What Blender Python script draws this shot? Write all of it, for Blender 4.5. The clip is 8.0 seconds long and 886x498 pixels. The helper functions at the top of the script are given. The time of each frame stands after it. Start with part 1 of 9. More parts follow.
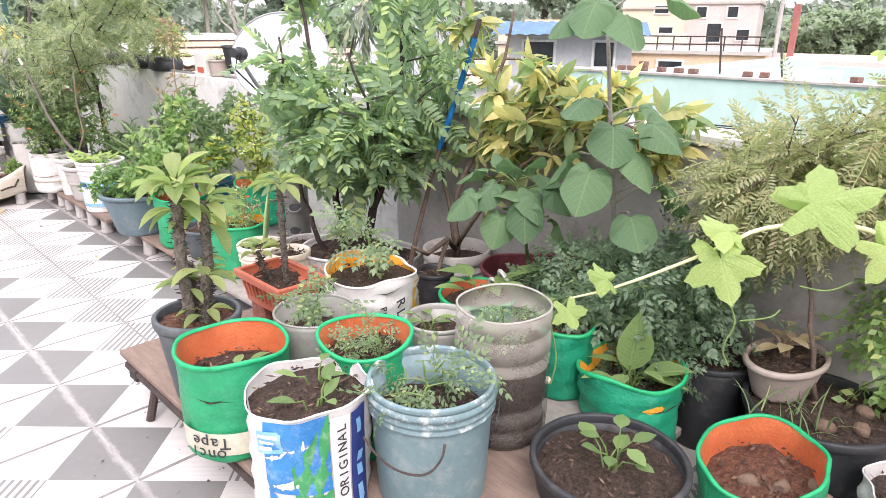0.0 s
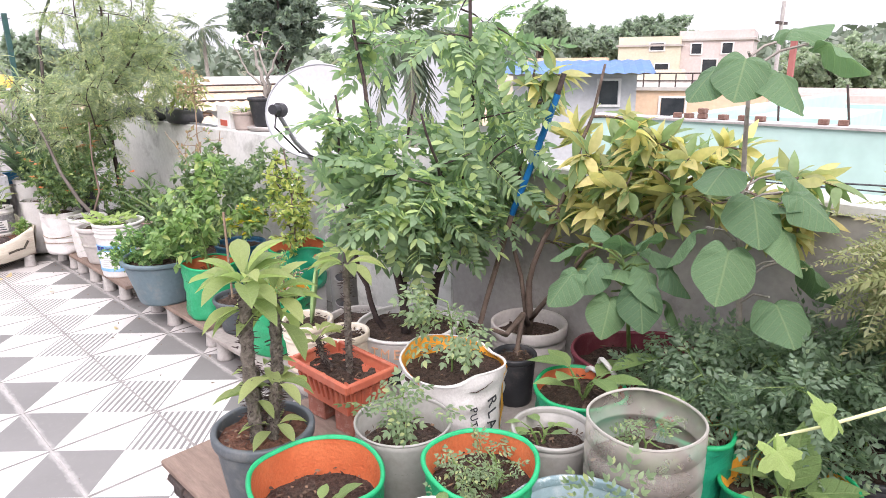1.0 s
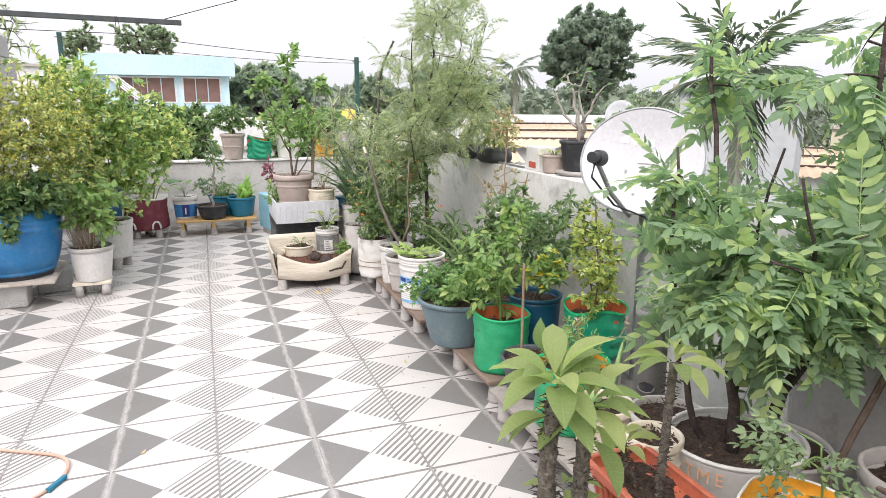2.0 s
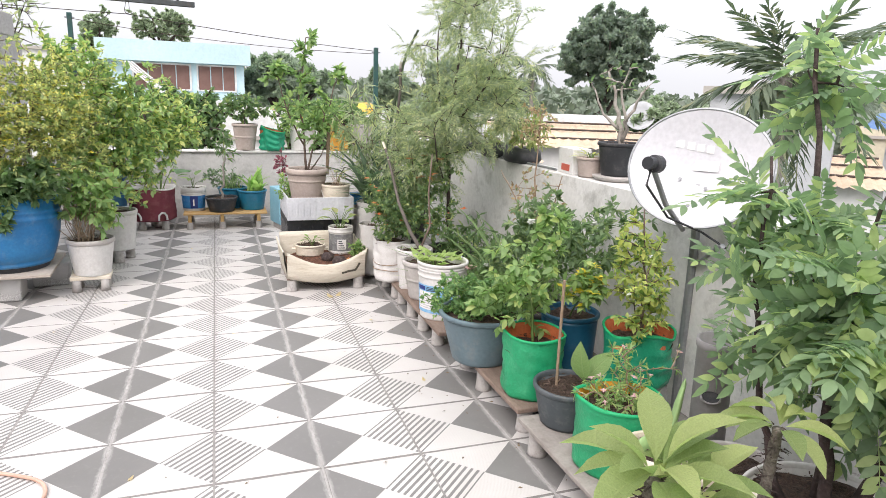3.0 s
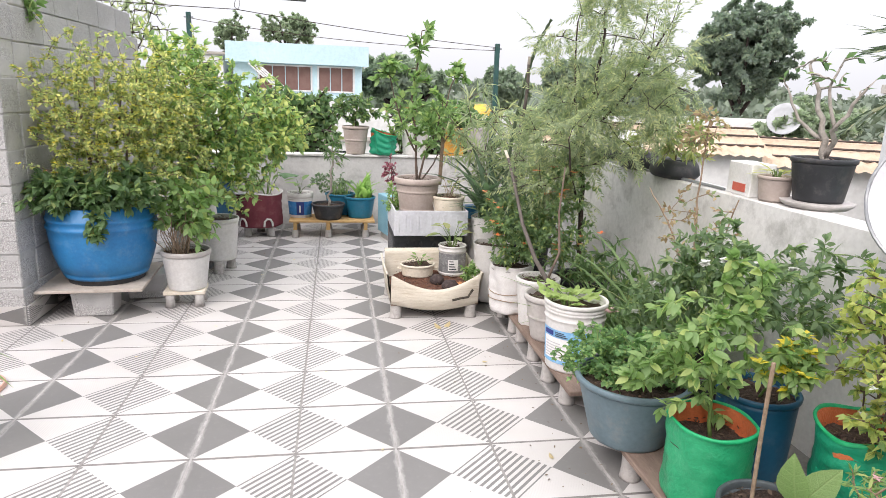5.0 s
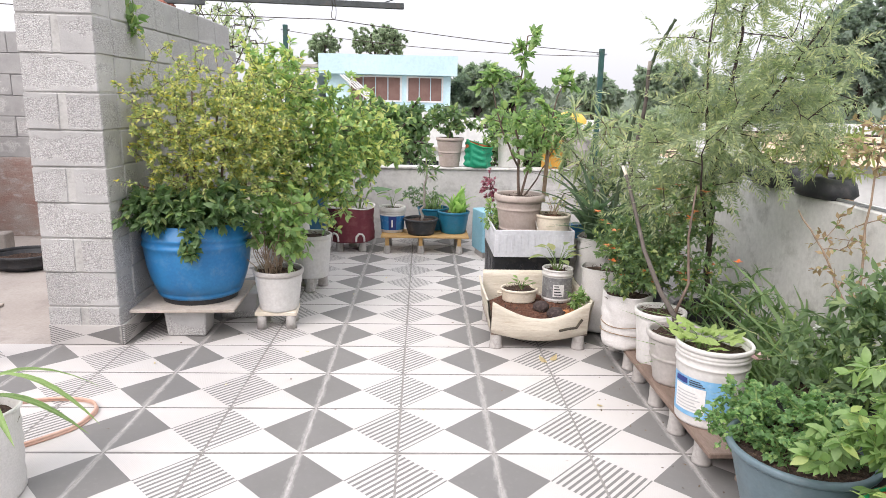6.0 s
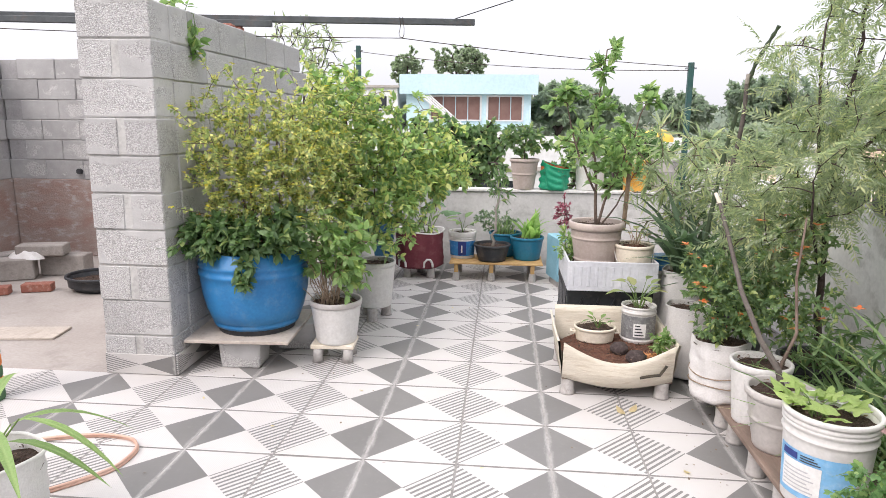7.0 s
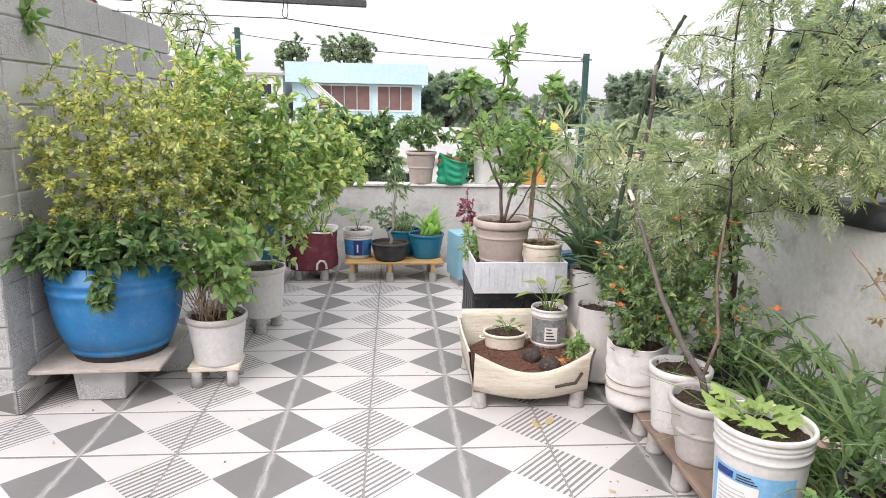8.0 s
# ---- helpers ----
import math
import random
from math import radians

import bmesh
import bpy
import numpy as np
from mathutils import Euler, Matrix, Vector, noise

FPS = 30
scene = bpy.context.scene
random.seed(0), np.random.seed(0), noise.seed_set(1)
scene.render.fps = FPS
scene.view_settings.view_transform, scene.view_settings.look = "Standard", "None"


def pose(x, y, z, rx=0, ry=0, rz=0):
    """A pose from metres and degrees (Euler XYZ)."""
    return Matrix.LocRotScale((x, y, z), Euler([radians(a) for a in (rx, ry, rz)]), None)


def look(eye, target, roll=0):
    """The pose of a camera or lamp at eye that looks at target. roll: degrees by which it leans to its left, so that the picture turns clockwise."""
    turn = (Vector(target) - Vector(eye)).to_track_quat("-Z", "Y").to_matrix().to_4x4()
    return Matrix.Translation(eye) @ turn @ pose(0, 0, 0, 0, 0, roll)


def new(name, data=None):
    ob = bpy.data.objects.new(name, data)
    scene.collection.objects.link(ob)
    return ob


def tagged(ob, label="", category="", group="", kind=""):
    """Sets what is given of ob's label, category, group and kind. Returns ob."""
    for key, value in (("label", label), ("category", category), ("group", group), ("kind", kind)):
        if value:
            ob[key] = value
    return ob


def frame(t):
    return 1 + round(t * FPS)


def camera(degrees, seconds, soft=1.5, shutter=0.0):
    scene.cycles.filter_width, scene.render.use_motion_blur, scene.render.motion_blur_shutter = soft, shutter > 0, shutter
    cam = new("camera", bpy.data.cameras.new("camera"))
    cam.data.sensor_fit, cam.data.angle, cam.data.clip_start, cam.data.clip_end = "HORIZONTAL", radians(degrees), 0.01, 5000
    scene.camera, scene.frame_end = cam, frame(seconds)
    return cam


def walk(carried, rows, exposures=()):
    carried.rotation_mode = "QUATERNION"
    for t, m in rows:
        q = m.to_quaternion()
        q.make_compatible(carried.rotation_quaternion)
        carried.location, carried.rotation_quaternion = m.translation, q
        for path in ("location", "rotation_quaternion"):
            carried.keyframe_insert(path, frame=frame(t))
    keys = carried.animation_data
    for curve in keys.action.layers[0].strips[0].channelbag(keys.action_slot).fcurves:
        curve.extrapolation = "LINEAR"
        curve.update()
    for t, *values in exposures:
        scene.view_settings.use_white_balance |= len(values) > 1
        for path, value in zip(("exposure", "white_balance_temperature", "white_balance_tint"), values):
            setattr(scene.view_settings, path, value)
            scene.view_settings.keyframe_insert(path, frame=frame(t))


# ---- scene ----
cam = camera(68.7, 8.0, soft=0.8)
PATH = [
    (0, (-0.108, -5.461, 1.354), (1.225, -4.123, 0.697), 0.2),
    (0.2, (-0.129, -5.361, 1.359), (1.172, -3.99, 0.707), 0.8),
    (0.5, (-0.091, -5.245, 1.375), (1.26, -3.896, 0.78), 0.6),
    (0.7, (-0.118, -5.123, 1.442), (1.3, -3.835, 0.866), 1.3),
    (1, (-0.085, -5.004, 1.412), (1.281, -3.652, 0.859), -0.7),
    (1.2, (-0.077, -4.891, 1.358), (1.188, -3.442, 0.811), 0.2),
    (1.5, (-0.042, -4.802, 1.395), (0.968, -3.168, 0.838), -0.5),
    (1.7, (-0.046, -4.707, 1.402), (0.816, -2.976, 0.892), -0.9),
    (2, (0.036, -4.617, 1.429), (0.707, -2.785, 0.99), 0.2),
    (2.2, (0.056, -4.572, 1.443), (0.683, -2.737, 0.956), 1.0),
    (3.3, (0.067, -4.175, 1.408), (0.71, -2.334, 0.966), 2.3),
    (3.5, (0.067, -4.115, 1.425), (0.645, -2.26, 0.951), 1.1),
    (4, (0.105, -3.927, 1.404), (0.466, -2.009, 0.967), -0.9),
    (4.2, (0.127, -3.862, 1.407), (0.423, -1.933, 0.968), 0.5),
    (5.3, (0.168, -3.473, 1.414), (0.49, -1.554, 0.953), 2.5),
    (5.5, (0.126, -3.396, 1.424), (0.393, -1.463, 0.983), 1.8),
    (6, (0.087, -3.234, 1.421), (0.154, -1.284, 0.979), 1.2),
    (6.5, (0.103, -3.036, 1.453), (-0.06, -1.075, 1.092), 1.5),
    (7, (0.168, -2.914, 1.434), (-0.012, -0.961, 1.043), 0.5),
    (7.5, (0.178, -2.725, 1.436), (0.299, -0.772, 1.022), 2.4),
    (8, (0.115, -2.574, 1.435), (0.266, -0.624, 1.02), 1.0),
]
walk(cam, [(t, look(eye, target, roll)) for t, eye, target, roll in PATH],
     exposures=((0, 1.46, 6450, 21), (1.2, 1.28, 6400, 22), (2.0, 1.03, 6550, 15), (8.0, 1.01, 6500, 17)))

# ---- world, sun and exposure ----
world = bpy.data.worlds.new("overcast_sky")
scene.world = world
world.use_nodes = True
wt = world.node_tree
wt.nodes.clear()
w_out = wt.nodes.new("ShaderNodeOutputWorld")
w_bg = wt.nodes.new("ShaderNodeBackground")
w_sky = wt.nodes.new("ShaderNodeTexSky")
w_sky.sky_type = "NISHITA"
w_sky.sun_disc = False
w_sky.sun_elevation = radians(47.6)
w_sky.sun_rotation = radians(221)
w_sky.air_density, w_sky.dust_density, w_sky.ozone_density = 1.0, 6.0, 1.0
w_mul = wt.nodes.new("ShaderNodeVectorMath")
w_mul.operation = "SCALE"
w_mul.inputs["Scale"].default_value = 0.10
w_cloud = wt.nodes.new("ShaderNodeTexNoise")
w_cloud.inputs["Scale"].default_value = 2.2
w_cloud.inputs["Detail"].default_value = 4.0
w_ramp = wt.nodes.new("ShaderNodeValToRGB")
w_ramp.color_ramp.elements[0].position, w_ramp.color_ramp.elements[1].position = 0.3, 0.75
w_ramp.color_ramp.elements[0].color = (0.85, 0.885, 0.92, 1)
w_ramp.color_ramp.elements[1].color = (0.93, 0.95, 0.97, 1)
w_mix = wt.nodes.new("ShaderNodeMix")
w_mix.data_type = "RGBA"
w_mix.inputs[0].default_value = 0.85
wt.links.new(w_sky.outputs[0], w_mul.inputs[0])
wt.links.new(w_mul.outputs[0], w_mix.inputs[6])
wt.links.new(w_cloud.outputs["Fac"], w_ramp.inputs[0])
w_dir = wt.nodes.new("ShaderNodeTexCoord")
w_sep = wt.nodes.new("ShaderNodeSeparateXYZ")
w_lift = wt.nodes.new("ShaderNodeMapRange")
w_lift.inputs[3].default_value, w_lift.inputs[4].default_value = 0.56, 1.40
w_over = wt.nodes.new("ShaderNodeVectorMath")
w_over.operation = "SCALE"
wt.links.new(w_dir.outputs["Generated"], w_sep.inputs[0])
wt.links.new(w_sep.outputs[2], w_lift.inputs[0])
wt.links.new(w_ramp.outputs[0], w_over.inputs[0])
wt.links.new(w_lift.outputs[0], w_over.inputs["Scale"])
wt.links.new(w_over.outputs[0], w_mix.inputs[7])
wt.links.new(w_mix.outputs[2], w_bg.inputs[0])
w_bg.inputs[1].default_value = 1.0
wt.links.new(w_bg.outputs[0], w_out.inputs[0])

sun_data = bpy.data.lights.new("sun", "SUN")
sun_data.energy, sun_data.angle, sun_data.color = 1.15, radians(35), (1.0, 0.97, 0.92)
sun = new("sun", sun_data)
sun.matrix_basis = look((-4.8, -5.5, 8.0), (0, 0, 0))


# ---- materials ----


def nd(nt, kind, links=()):
    n = nt.nodes.new(kind)
    for i, v in links:
        if isinstance(v, bpy.types.NodeSocket):
            nt.links.new(v, n.inputs[i])
        else:
            n.inputs[i].default_value = v
    return n


def calc(nt, op, a, b=0.0, clamp=False):
    n = nt.nodes.new("ShaderNodeMath")
    n.operation, n.use_clamp = op, clamp
    for i, v in ((0, a), (1, b)):
        if isinstance(v, bpy.types.NodeSocket):
            nt.links.new(v, n.inputs[i])
        else:
            n.inputs[i].default_value = v
    return n.outputs[0]


def blend(nt, fac, a, b, kind="MIX"):
    a = (*a, 1) if isinstance(a, tuple) and len(a) == 3 else a
    b = (*b, 1) if isinstance(b, tuple) and len(b) == 3 else b
    n = nt.nodes.new("ShaderNodeMix")
    n.data_type, n.blend_type = "RGBA", kind
    for i, v in ((0, fac), (6, a), (7, b)):
        if isinstance(v, bpy.types.NodeSocket):
            nt.links.new(v, n.inputs[i])
        else:
            n.inputs[i].default_value = v
    return n.outputs[2]


def ramp(nt, fac, lo, hi):
    return nd(nt, "ShaderNodeMapRange", [(0, fac), (1, lo), (2, hi)]).outputs[0]


def base_nodes(name):
    m = bpy.data.materials.new(name)
    m.use_nodes = True
    nt = m.node_tree
    return m, nt, nt.nodes["Principled BSDF"]


def surface(name, c1, c2, scale=6.0, rough=0.6, bump=0.2, fine=60.0, dirt=None, dirt_amount=0.35, metal=0.0, spec=0.4, stretch=(1, 1, 1), vary=0.0):
    """A worn surface: two colours mixed by broad noise, fine grain and bump, and stains of a third colour."""
    m, nt, b = base_nodes(name)
    tc = nd(nt, "ShaderNodeTexCoord").outputs["Object"]
    mp = nd(nt, "ShaderNodeMapping", [("Vector", tc), ("Scale", stretch)]).outputs[0]
    big = nd(nt, "ShaderNodeTexNoise", [("Vector", mp), ("Scale", scale), ("Detail", 5.0), ("Roughness", 0.6)]).outputs["Fac"]
    tiny = nd(nt, "ShaderNodeTexNoise", [("Vector", mp), ("Scale", fine), ("Detail", 3.0)]).outputs["Fac"]
    col = blend(nt, ramp(nt, big, 0.3, 0.7), c1, c2)
    col = blend(nt, 0.25, col, blend(nt, ramp(nt, tiny, 0.3, 0.7), (0.5, 0.5, 0.5), (1.0, 1.0, 1.0)), "MULTIPLY")
    if dirt:
        spots = nd(nt, "ShaderNodeTexNoise", [("Vector", mp), ("Scale", scale * 2.3), ("Detail", 8.0), ("Roughness", 0.7)]).outputs["Fac"]
        col = blend(nt, calc(nt, "MULTIPLY", ramp(nt, spots, 0.52, 0.68), dirt_amount), col, dirt)
    if vary:
        rnd = nd(nt, "ShaderNodeObjectInfo").outputs["Random"]
        col = blend(nt, vary, col, blend(nt, rnd, (0.45, 0.45, 0.45), (1.0, 1.0, 1.0)), "MULTIPLY")
    nt.links.new(col, b.inputs["Base Color"])
    nt.links.new(calc(nt, "ADD", calc(nt, "MULTIPLY", big, 0.25), rough - 0.12), b.inputs["Roughness"])
    b.inputs["Metallic"].default_value = metal
    b.inputs["Specular IOR Level"].default_value = spec
    if bump:
        h = calc(nt, "ADD", calc(nt, "MULTIPLY", big, 1.5), calc(nt, "MULTIPLY", tiny, 0.5))
        nt.links.new(nd(nt, "ShaderNodeBump", [("Strength", bump), ("Distance", 0.01), ("Height", h)]).outputs[0], b.inputs["Normal"])
    return m


def leafy(name, c1, c2, c3=None, tail=0.12, gloss=0.45, through_light=0.54, by_object=False, lift=1.75):
    """Leaves: each takes its own tone between two colours, a few the third; light passes through."""
    m, nt, b = base_nodes(name)
    c1, c2, c3 = (tuple(min(0.86, 0.02 * lift + lift * (0.79 * v + 0.21 * sum(c) / 3) if lift > 1 else v * lift) for v in c) if c else None for c in (c1, c2, c3))
    if by_object:
        rnd = nd(nt, "ShaderNodeObjectInfo").outputs["Random"]
    else:
        rnd = nd(nt, "ShaderNodeNewGeometry").outputs["Random Per Island"]
    col = blend(nt, rnd, c1, c2)
    if c3:
        pick = calc(nt, "FRACT", calc(nt, "MULTIPLY", rnd, 37.7))
        col = blend(nt, calc(nt, "LESS_THAN", pick, tail), col, c3)
    tc = nd(nt, "ShaderNodeTexCoord").outputs["Object"]
    spots = nd(nt, "ShaderNodeTexNoise", [("Vector", tc), ("Scale", 45.0), ("Detail", 3.0)]).outputs["Fac"]
    col = blend(nt, 0.45, col, blend(nt, ramp(nt, spots, 0.3, 0.7), (0.68, 0.72, 0.64), (1.12, 1.12, 1.1)), "MULTIPLY")
    if by_object:
        # pale midrib and side veins of a broad leaf
        sep = nd(nt, "ShaderNodeSeparateXYZ", [(0, tc)])
        ax = calc(nt, "ABSOLUTE", sep.outputs[0])
        side = calc(nt, "SINE", calc(nt, "ADD", calc(nt, "MULTIPLY", sep.outputs[1], 44.0), calc(nt, "MULTIPLY", ax, -34.0)))
        vein = calc(nt, "MAXIMUM", calc(nt, "SUBTRACT", 1.0, ramp(nt, ax, 0.006, 0.022)), calc(nt, "MULTIPLY", ramp(nt, side, 0.82, 1.0), 0.55))
        col = blend(nt, calc(nt, "MULTIPLY", vein, 0.25), col, blend(nt, 0.6, col, (0.55, 0.62, 0.30)))
        h = calc(nt, "ADD", calc(nt, "MULTIPLY", vein, -0.6), calc(nt, "MULTIPLY", spots, 0.7))
        nt.links.new(nd(nt, "ShaderNodeBump", [("Strength", 0.5), ("Distance", 0.012), ("Height", h)]).outputs[0], b.inputs["Normal"])
    nt.links.new(col, b.inputs["Base Color"])
    b.inputs["Roughness"].default_value = gloss
    b.inputs["Specular IOR Level"].default_value = 0.3 if by_object else 0.45
    tr = nd(nt, "ShaderNodeBsdfTranslucent", [("Color", blend(nt, 0.35, col, (0.5, 0.7, 0.3), "OVERLAY"))])
    mx = nd(nt, "ShaderNodeMixShader", [(0, through_light), (1, b.outputs[0]), (2, tr.outputs[0])])
    nt.links.new(mx.outputs[0], nt.nodes["Material Output"].inputs[0])
    return m


def clear_plastic(name, tint, rough=0.25, solid=0.3):
    """Thin translucent plastic, scuffed."""
    m, nt, b = base_nodes(name)
    tc = nd(nt, "ShaderNodeTexCoord").outputs["Object"]
    scuff = nd(nt, "ShaderNodeTexNoise", [("Vector", tc), ("Scale", 14.0), ("Detail", 6.0)]).outputs["Fac"]
    b.inputs["Base Color"].default_value = (*tint, 1)
    nt.links.new(ramp(nt, scuff, -0.5, 1.6), b.inputs["Roughness"])
    gl = nd(nt, "ShaderNodeBsdfTransparent", [("Color", (0.93, 0.93, 0.92, 1))])
    mx = nd(nt, "ShaderNodeMixShader", [(0, calc(nt, "ADD", calc(nt, "MULTIPLY", scuff, 0.4), solid - 0.2)), (1, gl.outputs[0]), (2, b.outputs[0])])
    nt.links.new(mx.outputs[0], nt.nodes["Material Output"].inputs[0])
    return m


TILE = 0.4


def tile_material():
    """White terrace tile with a grey quarter, a diagonally striped quarter and fine ribs."""
    m, nt, b = base_nodes("terrace_tile_glaze")
    tc = nd(nt, "ShaderNodeTexCoord").outputs["Object"]
    sep = nd(nt, "ShaderNodeSeparateXYZ", [(0, tc)])
    x, y = sep.outputs[0], sep.outputs[1]
    side = calc(nt, "GREATER_THAN", calc(nt, "ABSOLUTE", x), calc(nt, "ABSOLUTE", y))
    grey = calc(nt, "MULTIPLY", side, calc(nt, "GREATER_THAN", x, 0.0))
    lined = calc(nt, "MULTIPLY", side, calc(nt, "LESS_THAN", x, 0.0))
    s = calc(nt, "MULTIPLY", calc(nt, "SUBTRACT", x, y), 0.7071 / 0.0262)
    stripe = calc(nt, "MULTIPLY", lined, calc(nt, "LESS_THAN", calc(nt, "FRACT", calc(nt, "ADD", s, 40.25)), 0.46))
    pos = nd(nt, "ShaderNodeNewGeometry").outputs["Position"]
    broad = nd(nt, "ShaderNodeTexNoise", [("Vector", pos), ("Scale", 1.6), ("Detail", 6.0), ("Roughness", 0.65)]).outputs["Fac"]
    fine = nd(nt, "ShaderNodeTexNoise", [("Vector", pos), ("Scale", 38.0), ("Detail", 5.0), ("Roughness", 0.7)]).outputs["Fac"]
    rnd = nd(nt, "ShaderNodeObjectInfo").outputs["Random"]
    white = blend(nt, ramp(nt, broad, 0.25, 0.75), (0.50, 0.472, 0.45), (0.565, 0.546, 0.532))
    white = blend(nt, calc(nt, "MULTIPLY", ramp(nt, fine, 0.6, 0.75), 0.25), white, (0.36, 0.33, 0.30))
    dark = blend(nt, ramp(nt, broad, 0.3, 0.7), (0.160, 0.155, 0.149), (0.205, 0.199, 0.192))
    dark = blend(nt, calc(nt, "MULTIPLY", ramp(nt, fine, 0.55, 0.8), 0.3), dark, (0.30, 0.285, 0.27))
    col = blend(nt, calc(nt, "MAXIMUM", grey, stripe), white, dark)
    # cement left along the joint on the grey side, patchy
    edge = ramp(nt, x, TILE / 2 - 0.030, TILE / 2 - 0.002)
    smear_n = nd(nt, "ShaderNodeTexNoise", [("Vector", nd(nt, "ShaderNodeMapping", [("Vector", pos), ("Scale", (1.0, 0.35, 1.0))]).outputs[0]), ("Scale", 30.0), ("Detail", 6.0), ("Roughness", 0.75)]).outputs["Fac"]
    smear = calc(nt, "MULTIPLY", ramp(nt, calc(nt, "ADD", calc(nt, "MULTIPLY", edge, 0.55), smear_n), 0.72, 1.0), 0.75, True)
    smear = calc(nt, "MULTIPLY", smear, calc(nt, "GREATER_THAN", edge, 0.01))
    col = blend(nt, smear, col, (0.38, 0.365, 0.35))
    col = blend(nt, 0.12, col, blend(nt, rnd, (0.6, 0.6, 0.6), (1.0, 1.0, 1.0)), "MULTIPLY")
    # grit and leaf crumbs
    grit = nd(nt, "ShaderNodeTexVoronoi", [("Vector", pos), ("Scale", 26.0)]).outputs["Distance"]
    grit_pick = nd(nt, "ShaderNodeTexNoise", [("Vector", pos), ("Scale", 7.0), ("Detail", 3.0)]).outputs["Fac"]
    speck = calc(nt, "MULTIPLY", calc(nt, "LESS_THAN", grit, 0.07), calc(nt, "GREATER_THAN", grit_pick, 0.64))
    col = blend(nt, calc(nt, "MULTIPLY", speck, 0.8), col, (0.12, 0.10, 0.08))
    nt.links.new(col, b.inputs["Base Color"])
    nt.links.new(ramp(nt, broad, -0.9, 1.9), b.inputs["Roughness"])
    b.inputs["Specular IOR Level"].default_value = 0.35
    rib = calc(nt, "SINE", calc(nt, "MULTIPLY", calc(nt, "ADD", x, y), 2 * math.pi / 0.009))
    rib = calc(nt, "MULTIPLY", rib, calc(nt, "SUBTRACT", 1.0, side))
    h = calc(nt, "ADD", calc(nt, "MULTIPLY", rib, 0.25), calc(nt, "MULTIPLY", fine, 0.6))
    nt.links.new(nd(nt, "ShaderNodeBump", [("Strength", 0.25), ("Distance", 0.003), ("Height", h)]).outputs[0], b.inputs["Normal"])
    return m


MAT = {}
MAT["tile"] = tile_material()
MAT["grout"] = surface("cement_grout", (0.17, 0.16, 0.15), (0.27, 0.255, 0.24), 9, 0.9, 0.5, 90, (0.11, 0.10, 0.09), 0.5)
MAT["screed"] = surface("cement_screed", (0.34, 0.30, 0.27), (0.43, 0.39, 0.36), 1.5, 0.85, 0.25, 50, (0.22, 0.19, 0.17), 0.5)
MAT["plaster"] = surface("weathered_parapet_plaster", (0.60, 0.59, 0.57), (0.73, 0.72, 0.70), 1.8, 0.9, 0.3, 45, (0.24, 0.23, 0.21), 0.6)
# stained parapet plaster again, base colours dimmed to paint in the far wall's shade
MAT["plaster_far"] = surface("stained_plaster_toned_for_shade", (0.46, 0.45, 0.44), (0.58, 0.57, 0.555), 1.8, 0.9, 0.3, 45, (0.22, 0.21, 0.19), 0.6)
# darker plaster for the near length of the east parapet
MAT["plaster_dark"] = surface("dark_parapet_plaster", (0.33, 0.31, 0.30), (0.45, 0.43, 0.41), 1.6, 0.9, 0.3, 45, (0.13, 0.12, 0.11), 0.6)
